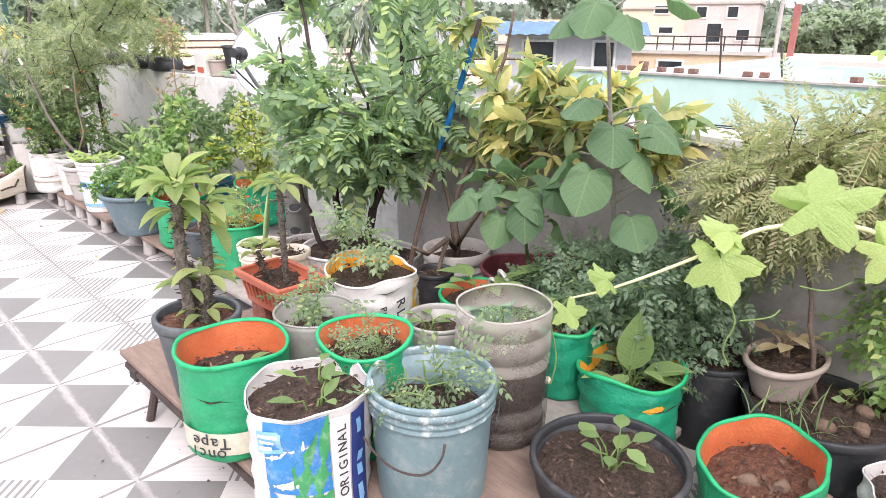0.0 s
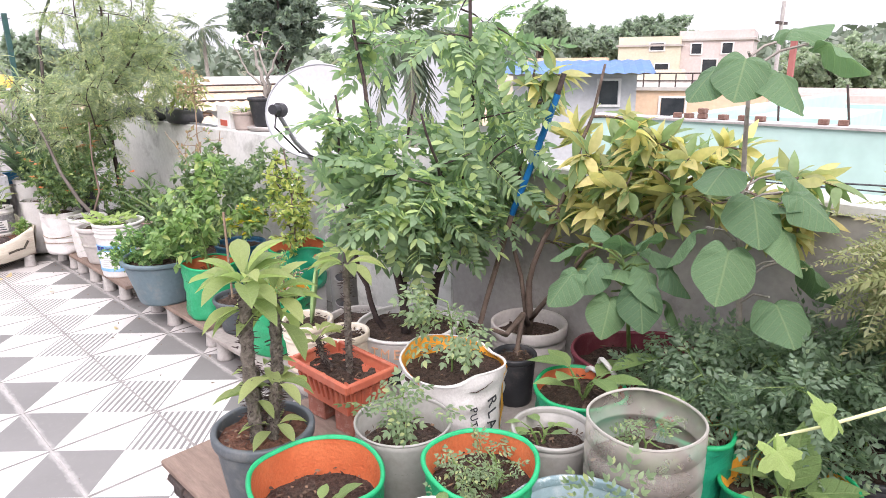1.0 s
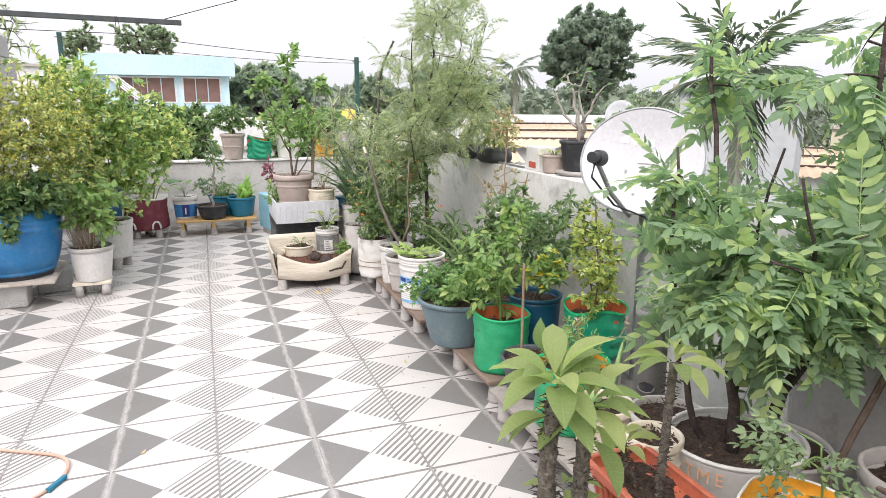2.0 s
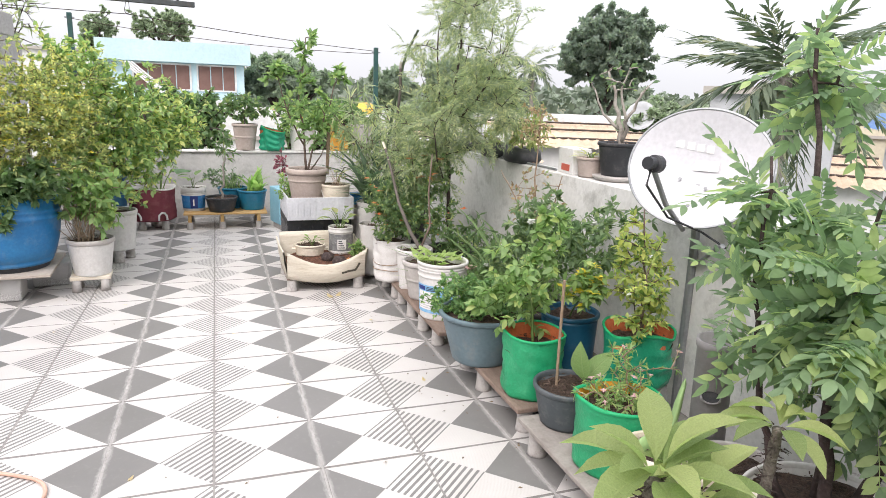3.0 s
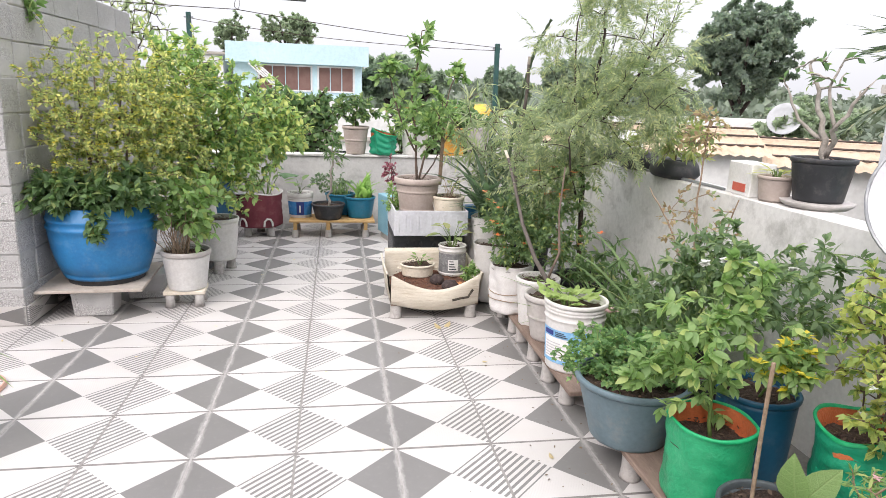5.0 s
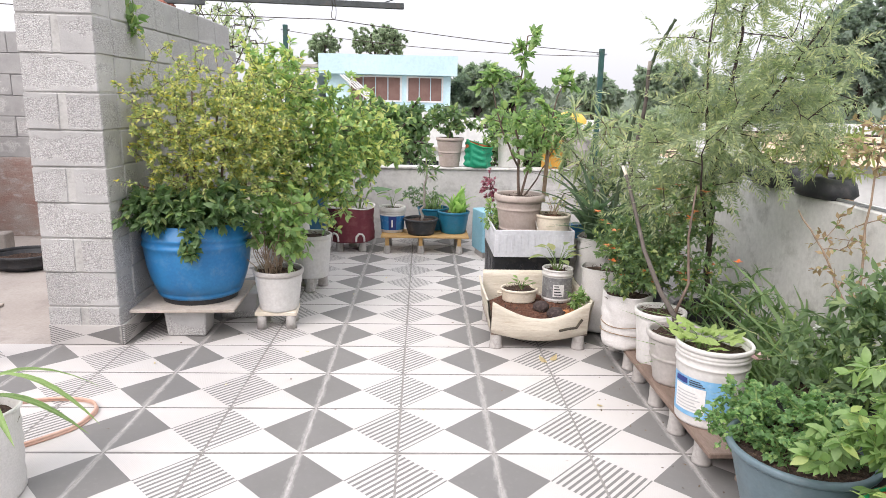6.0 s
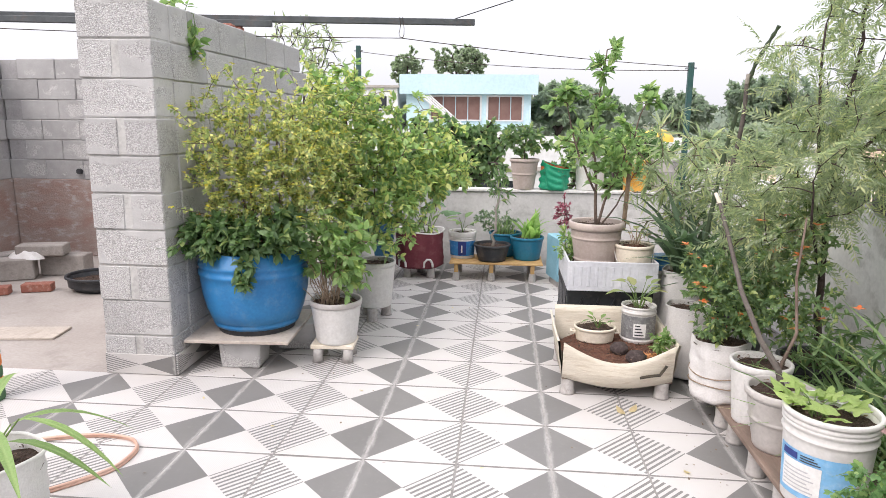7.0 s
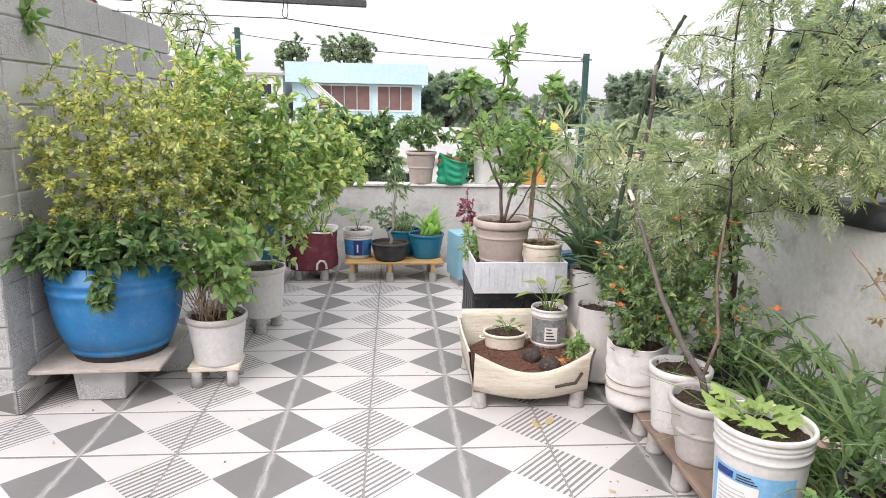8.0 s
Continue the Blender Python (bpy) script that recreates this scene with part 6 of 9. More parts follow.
for k, (x, y, z) in enumerate(((1.50, -5.10, 0.215), (1.56, -5.16, 0.215), (1.60, -5.06, 0.212), (1.46, -5.03, 0.218), (1.53, -5.19, 0.21), (1.84, -5.19, 0.27), (1.95, -5.17, 0.27), (1.78, -5.11, 0.272))):
    p = thing("potato", "dusty brown potato lying on soil", "potato", (x, y, z), 40 * k, group="potatoes")
    Shape().lathe([(0, -0.020), (0.013, -0.017), (0.022, -0.005), (0.021, 0.007), (0.012, 0.018), (0, 0.020)], 14, 1.35, 1.0, lambda th, zz: (0.002 * np.sin(3 * th + 1), 0 * th)).to("skin", MAT["potato"], p, smooth=True)

grow_bag((1.70, -5.37, 0.0), 0.13, 0.24, WHITE_CLOTH, WHITE_CLOTH, "crumpled white cloth sack of soil", 76, WHITE_CLOTH, 0.04, amp=0.008, lift=0.02, rim_w=0.4)
# ---- on the parapets ----
flower_pot((2.26, -1.05, 1.015), 0.125, 0.19, BLACK_PL, "black square-shouldered pot on the parapet", 81, 0.8, 0.02, 0.008)
plate = thing("pot_saucer", "grey saucer on the parapet", "saucer", (2.26, -1.05, 0.985))
Shape().lathe([(0, 0), (0.12, 0), (0.145, 0.018), (0.15, 0.03), (0.14, 0.03), (0, 0.03)], 30).to("dish", GREY_PL, plate, smooth=True)
flower_pot((2.17, -0.88, 0.985), 0.075, 0.12, TAUPE_PL, "small taupe pot with yellowing leaves on the parapet", 82, 0.85, 0.015, 0.006)
for x, y, s, rz in ((2.17, 0.50, 0.17, 80), (2.17, 0.05, 0.16, 85), (2.18, 1.1, 0.15, 80)):
    t = thing("black_sack", "limp black polythene planter on the parapet", "planter bag", (x, y, 0.985), rz, group="parapet sacks")
    Shape().lathe([(0, 0), (s * 0.9, 0), (s * 1.05, 0.03), (s, 0.075), (s * 0.85, 0.10), (s * 0.6, 0.105), (0, 0.09)], 30, 1.3, 0.75, wrinkles(int(y * 10) + 90, 0.008, 0.1, 0.01)).to("film", BLACK_PL, t, smooth=True)
for k, (x, y0, y1, z) in enumerate(((2.13, -0.55, 1.7, 0.994), (2.16, -0.2, 1.9, 0.993), (2.115, 0.3, 2.4, 0.992))):
    rod_ = thing("steel_rod", "pale rusty rod lying along the parapet top", "rod", (x, y0, z), group="parapet rods")
    Shape().tube([(0, 0, 0), (0.012 * (k - 1), (y1 - y0) * 0.5, 0.003), (0.01, y1 - y0, 0.0)], 0.008, 6).to("bar", STEEL if k != 1 else DRY_STEM, rod_)
card = thing("white_carton", "battered white carton with red print on the parapet", "carton", (2.18, -0.68, 0.985), 84)
Shape().box(-0.11, -0.06, 0, 0.11, 0.06, 0.16, 0.004).to("box", PRINT_WHITE, card)
Shape().box(-0.07, 0.0595, 0.02, 0.05, 0.063, 0.06).to("print_bar", surface("red_print", (0.5, 0.08, 0.06), (0.6, 0.15, 0.1), 9, 0.6, 0.1), card, "smudged red bar of print")
Shape().box(-0.07, -0.063, 0.02, 0.05, -0.0595, 0.06).to("print_bar", surface("red_print", (0.5, 0.08, 0.06), (0.6, 0.15, 0.1), 9, 0.6, 0.1), card, "smudged red bar of print")
flower_pot((0.37, FAR_Y + 0.07, 0.765), 0.135, 0.30, TAUPE_PL, "grey-taupe pot on the far parapet", 83, 0.74, 0.03, 0.012, ribs=(0.15,))
grow_bag((0.66, FAR_Y + 0.07, 0.765), 0.14, 0.24, TEAL_BAG, ORANGE_IN, "sagging green grow bag on the far parapet", 84, amp=0.012, lift=0.04, tilt=(0, 4))
flower_pot((1.02, FAR_Y + 0.12, 0.765), 0.15, 0.34, WHITE_PL, "white bucket on the far parapet", 85, 0.85, 0.03, 0.008, ribs=(0.24,), category="bucket", name="white_bucket")
obx = thing("orange_tin", "orange oil tin on the far parapet", "tin", (1.45, FAR_Y + 0.07, 0.765))
Shape().box(-0.1, -0.07, 0, 0.1, 0.07, 0.3, 0.006).to("tin_body", surface("orange_tin_paint", (0.6, 0.27, 0.03), (0.72, 0.4, 0.08), 9, 0.5, 0.1), obx)
flower_pot((1.72, FAR_Y + 0.07, 0.765), 0.13, 0.32, GREY_PL, "pale grey pot on the far parapet", 86, 0.8, 0.03, 0.01, ribs=(0.2,))


# ---- plants ----
def grown(name, label, category, base, stems, crowns, *rest, **more):
    """A plant whose stems and crowns are given in the world."""
    o = np.array(base, float)
    st = [([tuple(np.array(p) - o) for p in pts], r0, r1) for pts, r0, r1 in stems]
    cr = [(tuple(np.array(c) - o), rad, n) for c, rad, n in crowns]
    return plant(name, label, category, base, st, cr, *rest, **more)


# barrel and its neighbours
grown("flowering_shrub", "bushy yellow-green shrub with small yellow flowers in a barrel", "shrub", (-1.31, 0.78, 0.62),
      [([(-1.31 + dx * 0.2, 0.78 + dy * 0.2, 0.62), (-1.27 + dx * 0.6, 0.78 + dy * 0.6, 0.95), (-1.24 + dx, 0.78 + dy, 1.45)], 0.012, 0.004) for dx, dy in ((-0.15, 0.0), (0.0, -0.15), (0.18, 0.05), (0.05, 0.2))],
      [((-1.26, 0.76, 1.30), (0.38, 0.38, 0.38), 460), ((-1.40, 0.70, 1.10), (0.22, 0.30, 0.34), 150), ((-1.02, 0.80, 1.12), (0.28, 0.30, 0.36), 240), ((-0.98, 1.12, 1.20), (0.32, 0.34, 0.40), 260), ((-1.2, 0.8, 0.96), (0.34, 0.3, 0.18), 130)],
      SMALL, (0.020, 0.036), 15, L_YELLOWGREEN, BARK, seed=101, twig=0.0016, spread=0.7, blooms=[("blossom", SMALL, 0.021, 380, P_YELLOW, "tiny yellow flowers")])
grown("lantana", "dark green lantana with orange flowers spilling over a barrel rim", "shrub", (-1.40, 0.66, 0.62),
      [([(-1.40, 0.66, 0.62), (-1.42, 0.58, 0.75), (-1.45, 0.5, 0.82)], 0.006, 0.003)],
      [((-1.45, 0.54, 0.78), (0.19, 0.12, 0.13), 100), ((-1.18, 0.54, 0.79), (0.22, 0.12, 0.12), 100), ((-1.24, 0.44, 0.60), (0.06, 0.03, 0.11), 14), ((-1.02, 0.62, 0.82), (0.12, 0.12, 0.12), 36)],
      OVAL, (0.042, 0.072), 8, L_MID, GREEN_STEM, seed=102, blooms=[("blossom", SMALL, 0.016, 14, P_ORANGE, "salmon orange flowers")])
grown("tall_shrub", "tall leafy light green shrub beside the wall", "shrub", (-0.98, 1.97, 0.46),
      [([(-0.98, 1.97, 0.46), (-0.85, 1.75, 0.9), (-0.98, 1.7, 1.5)], 0.012, 0.004), ([(-0.98, 1.97, 0.46), (-0.7, 1.8, 0.9), (-0.5, 1.85, 1.35)], 0.011, 0.004), ([(-0.98, 1.97, 0.46), (-0.75, 1.6, 0.8), (-0.7, 1.55, 1.2)], 0.009, 0.003)],
      [((-0.98, 1.55, 1.40), (0.36, 0.36, 0.38), 260), ((-0.62, 1.72, 1.14), (0.44, 0.40, 0.40), 460), ((-0.74, 1.50, 0.85), (0.40, 0.32, 0.32), 340), ((-0.28, 1.82, 1.10), (0.22, 0.24, 0.26), 150), ((-0.95, 1.45, 1.66), (0.22, 0.22, 0.14), 50), ((-0.92, 1.25, 1.2), (0.24, 0.2, 0.36), 120)],
      OVAL, (0.035, 0.066), 8, leafy("bright_shrub_leaves", (0.115, 0.21, 0.06), (0.24, 0.335, 0.09), (0.40, 0.42, 0.10), 0.32), BARK, seed=103, twig=0.002, spread=0.6)
grown("potted_herb", "rough-leaved light green herb with dry woody stems", "plant", (-0.82, 0.79, 0.345),
      [([(-0.82 + 0.05 * math.cos(a), 0.79 + 0.05 * math.sin(a), 0.345), (-0.82 + 0.09 * math.cos(a), 0.79 + 0.09 * math.sin(a), 0.45), (-0.80 + 0.12 * math.cos(a), 0.79 + 0.12 * math.sin(a), 0.66)], 0.006, 0.003) for a in (0.3, 1.6, 2.8, 3.9, 5.2)],
      [((-0.79, 0.77, 0.68), (0.20, 0.18, 0.19), 90), ((-0.70, 0.74, 0.56), (0.12, 0.12, 0.12), 24)], OVAL, (0.045, 0.082), 7, L_LIGHT, DRY_STEM, seed=104)
dry = thing("dry_stalks", "bundle of dry brown stalks in a white pot", "plant", (-0.86, 0.74, 0.345))
g = rng_of(8)
st = Shape()
for k in range(26):
    a, q = g.uniform(0, 6.28), g.uniform(0.01, 0.07)
    p0 = np.array([q * math.cos(a), q * math.sin(a), 0])
    p2 = p0 + np.array([g.normal(0, 0.07), g.normal(-0.03, 0.06), g.uniform(0.10, 0.30)])
    st.tube([p0, (p0 + p2) / 2 + g.normal(0, 0.015, 3), p2], 0.0025, 4)
tagged(st.to("stalk_bundle", DRY_STEM, dry), kind="stuff")

# bench plants
def seedling(name, label, at, rows, leaf, mat, size, stem_h, seed, category="seedling", stem=GREEN_STEM, spread=0.05, group="", thick=0.003):
    """A few large leaves on thin stems, each leaf its own piece."""
    g = rng_of(seed)
    ob = thing(name, label, category, at, group=group)
    lv = []
    for k in range(rows):
        a = 2.4 * k + g.uniform(-0.3, 0.3)
        h = stem_h * (0.45 + 0.55 * (k + 1) / rows)
        root = np.array([g.normal(0, 0.008), g.normal(0, 0.008), 0.0])
        out = np.array([math.cos(a), math.sin(a), 0.0])
        tip = root + out * spread * g.uniform(0.5, 1.1) + (0, 0, h)
        Shape().tube([root - (0, 0, 0.01), (root + tip) / 2 + (0, 0, 0.02), tip], np.array([thick, thick * 0.8, thick * 0.5]), 5).to("stem", stem, ob)
        way = out + (0, 0, g.uniform(-0.1, 0.7))
        lv.append((tip, way, size * g.uniform(0.75, 1.15), (-out[0] * 0.4, -out[1] * 0.4, 1.0)))
    single_leaves(ob, leaf, mat, lv)
    return ob


seedling("broad_leaf_plant", "young plant with broad lime leaves in a paint bucket", (-0.20, 3.06, 0.39), 5, OVAL, L_BROAD, 0.14, 0.16, 111, "plant", spread=0.08)
seedling("taro", "taro with large dull green leaves", (-0.52, 3.0, 0.36), 5, HEART, L_HEART, 0.20, 0.42, 112, "plant", spread=0.22, thick=0.006)
grown("desert_rose", "slender grey-stemmed desert rose with pink blooms", "plant", (0.08, 2.95, 0.29), [([(0.08, 2.95, 0.29), (0.10, 2.95, 0.5), (0.13, 2.96, 0.78), (0.12, 2.96, 1.0)], 0.016, 0.006)],
            [((0.12, 2.96, 0.86), (0.10, 0.10, 0.14), 26)], LONG, (0.05, 0.09), 5, L_MID, PALE_BARK, seed=113, blooms=[("blossom", SMALL, 0.028, 3, P_PINK, "pink trumpet flowers")])
tuft("leafy_herb", "clump of thin grassy herbs behind a tub", (0.20, 3.22, 0.36), 90, (0.12, 0.26), L_GRASS, 114, r=0.10, category="herb")
grown("bush_herb", "dense small-leaved herb in a teal tub", "herb", (0.22, 3.24, 0.36), [([(0.22, 3.24, 0.36), (0.22, 3.24, 0.5)], 0.006, 0.003)], [((0.10, 3.25, 0.50), (0.22, 0.10, 0.12), 90)], SMALL, (0.02, 0.035), 9, L_MUG, GREEN_STEM, seed=115)
tuft("canna", "clump of upright broad strap leaves in a blue tub", (0.42, 3.05, 0.35), 22, (0.18, 0.34), leafy("canna_leaves", (0.12, 0.25, 0.03), (0.22, 0.36, 0.06)), 116, shape=blade(0.10, 0.4), splay=0.7, r=0.07, category="plant", leaf_name="leaves")
grown("grey_shrub", "dark leafy shrub on the far parapet", "shrub", (0.37, FAR_Y + 0.07, 1.02), [([(0.37, 3.59, 1.02), (0.36, 3.6, 1.2)], 0.008, 0.004)], [((0.36, 3.6, 1.25), (0.24, 0.2, 0.16), 80)], OVAL, (0.05, 0.08), 7, L_MID, BARK, seed=117)

# taupe pot tree, crate plants
grown("guava_sapling", "young tree with glossy upright leaf sprays in a taupe pot", "sapling", (0.76, 1.20, 0.78),
      [([(0.76, 1.20, 0.78), (0.74, 1.18, 1.05), (0.70, 1.18, 1.35), (0.76, 1.16, 1.85)], 0.012, 0.004), ([(0.76, 1.20, 0.78), (0.82, 1.2, 1.0), (0.95, 1.18, 1.35), (1.02, 1.16, 1.6)], 0.010, 0.003), ([(0.74, 1.18, 1.0), (0.6, 1.18, 1.3), (0.52, 1.16, 1.62)], 0.008, 0.003), ([(0.78, 1.20, 0.78), (0.88, 1.22, 0.92), (0.98, 1.22, 1.12)], 0.007, 0.003)],
      [((0.74, 1.18, 1.36), (0.24, 0.22, 0.24), 34), ((0.78, 1.16, 1.80), (0.10, 0.09, 0.13), 9), ((0.50, 1.17, 1.60), (0.10, 0.09, 0.10), 9), ((1.02, 1.16, 1.58), (0.10, 0.09, 0.09), 8), ((0.84, 1.16, 1.10), (0.18, 0.14, 0.14), 14)],
      leaf_plain(0.24, 0.3, 0.15, 3, 0.7), (0.045, 0.08), 11, leafy("glossy_sapling_leaves", (0.085, 0.165, 0.04), (0.17, 0.27, 0.075), (0.25, 0.33, 0.09), 0.2), BARK, seed=120, spread=0.5, twig=0.003, droop=-0.15)
seedling("small_gourd", "small leafy seedling in an enamel pan", (0.74, 0.76, 0.255), 7, OVAL, L_BROAD, 0.055, 0.06, 121, spread=0.06)
seedling("tin_plant", "browning broad-leaved plant in a tin", (0.97, 0.80, 0.365), 13, OVAL, leafy("browning_leaves", (0.15, 0.23, 0.06), (0.30, 0.30, 0.11), by_object=True), 0.095, 0.17, 122, "plant", spread=0.09)
grown("basil", "small bright green herb at the planter corner", "herb", (1.02, 0.50, 0.175), [([(1.02, 0.5, 0.175), (1.02, 0.48, 0.25)], 0.004, 0.002)], [((1.03, 0.46, 0.29), (0.06, 0.06, 0.06), 26)], OVAL, (0.025, 0.04), 7, L_LIGHT, GREEN_STEM, seed=123)
seedling("bucket_sapling", "small reddish-green sapling in a cream bucket", (0.99, 1.12, 0.66), 8, OVAL, leafy("reddish_sapling_leaves", (0.15, 0.13, 0.055), (0.24, 0.25, 0.08), by_object=True), 0.075, 0.15, 124, "plant", DRY_STEM, 0.06)
grown("purple_croton", "small purple-red leafed plant in a crate", "plant", (0.62, 1.58, 0.485), [([(0.62, 1.58, 0.485), (0.60, 1.58, 0.7), (0.59, 1.58, 0.88)], 0.005, 0.003)], [((0.59, 1.58, 0.80), (0.06, 0.06, 0.12), 34)], SMALL, (0.02, 0.035), 9, L_PURPLE, BARK, seed=125)
grown("crate_herb", "pale green herb with tiny white flowers in a crate", "herb", (0.61, 1.40, 0.485), [([(0.61, 1.40, 0.485), (0.6, 1.38, 0.6)], 0.004, 0.002)], [((0.60, 1.40, 0.62), (0.07, 0.14, 0.12), 46)], SMALL, (0.025, 0.04), 8, L_LIGHT, GREEN_STEM, seed=126, blooms=[("blossom", SMALL, 0.014, 10, P_WHITE, "tiny white flowers")])
stake = thing("bamboo_stake", "pale wooden stake leaning in a pot", "stake", (0.93, 1.22, 0.76))
Shape().tube([(0, 0, 0), (0.02, 0.0, 0.48)], 0.014, 8).to("stick", DRY_STEM, stake)

# the feathery tree, its lopped neighbour and what grows under them
flower_pot((1.68, 0.16, 0.0), 0.17, 0.34, BLACK_PL, "black pot half hidden under a feathery tree", 131, 0.8)
grown("feathery_tree", "slender young tree with feathery grey-green leaves", "tree", (1.68, 0.16, 0.31),
      [([(1.68, 0.16, 0.31), (1.64, 0.18, 0.8), (1.66, 0.20, 1.2), (1.72, 0.24, 1.7), (1.74, 0.2, 2.1)], 0.018, 0.005), ([(1.65, 0.19, 1.0), (1.55, 0.15, 1.4), (1.52, 0.12, 1.85)], 0.011, 0.004), ([(1.66, 0.20, 1.2), (1.85, 0.05, 1.5), (1.98, -0.1, 1.85)], 0.010, 0.004), ([(1.64, 0.18, 0.75), (1.5, -0.02, 1.0), (1.42, -0.15, 1.2)], 0.008, 0.003)],
      [((1.74, 0.12, 1.80), (0.42, 0.52, 0.34), 74), ((1.56, 0.12, 1.26), (0.26, 0.34, 0.28), 62), ((1.94, -0.02, 1.44), (0.18, 0.40, 0.26), 44), ((1.48, 0.14, 0.96), (0.20, 0.22, 0.24), 42), ((1.34, 0.36, 1.12), (0.16, 0.18, 0.22), 16), ((1.76, 0.10, 2.12), (0.28, 0.34, 0.14), 26)],
      NEEM, (0.11, 0.19), 5, L_FEATHER, DARK_BARK, seed=132, twig=0.0022, spread=0.6, droop=0.15, roll=0.7)
lop = thing("lopped_tree", "young tree trunk with a sawn-off pale top in a grey pot", "tree", (1.315, -0.345, 0.352))
GREY_BARK = surface("grey_brown_bark", (0.085, 0.07, 0.062), (0.155, 0.135, 0.12), 16, 0.95, 0.8, 80, (0.08, 0.06, 0.05), 0.4)
Shape().tube([(0, 0, 0), (-0.02, 0.02, 0.10), (-0.07, 0.10, 0.20), (-0.10, 0.28, 0.36), (-0.10, 0.50, 0.56), (-0.115, 0.62, 0.70)], [0.014, 0.013, 0.012, 0.0105, 0.0095, 0.0085], 9).to("trunk", GREY_BARK, lop, smooth=True)
Shape().tube([(-0.02, 0.02, 0.10), (0.06, 0.08, 0.24), (0.07, 0.16, 0.45), (0.10, 0.2, 0.7)], [0.008, 0.007, 0.006, 0.004], 8).to("branch", BARK, lop, smooth=True)
Shape().tube([(-0.115, 0.62, 0.70), (-0.125, 0.66, 0.745)], 0.009, 9).to("cut_end", CREAM_PL, lop, "pale sawn end")
grown("lantana", "orange-flowered lantana bush spilling from white sacks", "shrub", (1.26, 0.18, 0.42),
      [([(1.26, 0.18, 0.42), (1.28, 0.16, 0.6)], 0.007, 0.003), ([(1.26, 0.18, 0.42), (1.36, 0.1, 0.58)], 0.006, 0.003)],
      [((1.30, 0.16, 0.64), (0.22, 0.22, 0.20), 230), ((1.46, 0.0, 0.62), (0.22, 0.24, 0.22), 150), ((1.20, 0.34, 0.68), (0.14, 0.18, 0.16), 90), ((1.50, 0.06, 0.90), (0.16, 0.18, 0.18), 80), ((1.19, 0.10, 0.50), (0.13, 0.12, 0.10), 40)],
      OVAL, (0.020, 0.037), 10, leafy("lantana_leaves", (0.055, 0.115, 0.035), (0.115, 0.185, 0.055), (0.24, 0.28, 0.065), 0.14), GREEN_STEM, seed=133, blooms=[("blossom", SMALL, 0.031, 44, P_ORANGE, "orange and yellow flowers")])
tuft("pandan", "dark clump of long arching strap leaves", (1.32, 1.08, 0.52), 58, (0.40, 0.72), leafy("dark_strap_leaves", (0.026, 0.062, 0.026), (0.06, 0.11, 0.045)), 134, shape=STRAP, splay=1.0, r=0.08, category="plant", leaf_name="leaves")
tuft("pandan", "dark clump of long arching strap leaves", (1.46, 0.74, 0.45), 70, (0.36, 0.62), leafy("dark_strap_leaves", (0.026, 0.062, 0.026), (0.06, 0.11, 0.045)), 135, shape=STRAP, splay=1.0, r=0.10, category="plant", leaf_name="leaves")
flower_pot((1.52, 0.80, 0.0), 0.15, 0.46, BLACK_PL, "tall black pot under strap leaves", 136, 0.85)
flower_pot((1.70, 1.40, 0.0), 0.17, 0.5, BLACK_PL, "tall black pot in the corner", 137, 0.85)
grown("wispy_shrub", "wispy light green shrub behind the crates", "shrub", (1.70, 1.40, 0.48), [([(1.7, 1.4, 0.48), (1.62, 1.45, 0.9), (1.5, 1.5, 1.3)], 0.012, 0.004), ([(1.7, 1.4, 0.48), (1.4, 1.5, 0.85), (1.05, 1.6, 1.25)], 0.012, 0.004)],
      [((1.40, 1.5, 1.10), (0.40, 0.36, 0.32), 120), ((1.75, 1.3, 0.95), (0.28, 0.28, 0.30), 50), ((1.36, 1.30, 0.78), (0.26, 0.24, 0.22), 60)], leaf_plain(0.055, 0.2, 0.3, 2), (0.08, 0.16), 8, L_FEATHER, BARK, seed=138, spread=0.7, twig=0.0025)
cact = thing("night_cactus", "tall arching dark green serrated cactus stem", "cactus", (1.36, 1.05, 0.5))
cp = np.array([(0, 0, 0), (0.02, -0.06, 0.35), (0.05, -0.12, 0.75), (0.08, -0.2, 1.02), (0.12, -0.28, 1.25), (0.19, -0.35, 1.42)])
cq = np.stack([np.interp(np.linspace(0, 5, 40), np.arange(6), cp[:, k]) for k in range(3)], 1)
Shape().tube(cq, 0.012 + 0.004 * (np.arange(40) % 2) - np.linspace(0, 0.005, 40), 6).to("stem", leafy("cactus_skin", (0.04, 0.065, 0.03), (0.06, 0.09, 0.04)), cact)
stub = thing("cut_trunk", "dark crooked trunk with a pale broken top", "tree", (1.50, 0.80, 0.43))
Shape().tube(flowing([(0, 0, 0), (-0.10, -0.04, 0.35), (-0.13, -0.06, 0.62), (-0.08, -0.10, 1.0), (-0.09, -0.12, 1.2)]), [0.014, 0.010], 9).to("trunk", GREY_BARK, stub, smooth=True)
Shape().tube([(-0.09, -0.12, 1.2), (-0.085, -0.12, 1.25)], 0.0105, 9).to("broken_top", PALE_BARK, stub, "pale broken end")
tuft("lemongrass", "clump of light green grass blades by the wall", (1.64, -0.42, 0.0), 110, (0.32, 0.68), L_GRASS, 139, r=0.14, splay=0.9)
tuft("lemongrass", "clump of light green grass blades by the wall", (1.88, -0.62, 0.0), 120, (0.45, 0.90), L_GRASS, 140, r=0.12, splay=0.8)
tuft("lemongrass", "clump of light green grass blades by the wall", (1.62, -0.80, 0.14), 70, (0.22, 0.42), L_GRASS, 141, r=0.10, splay=1.0)
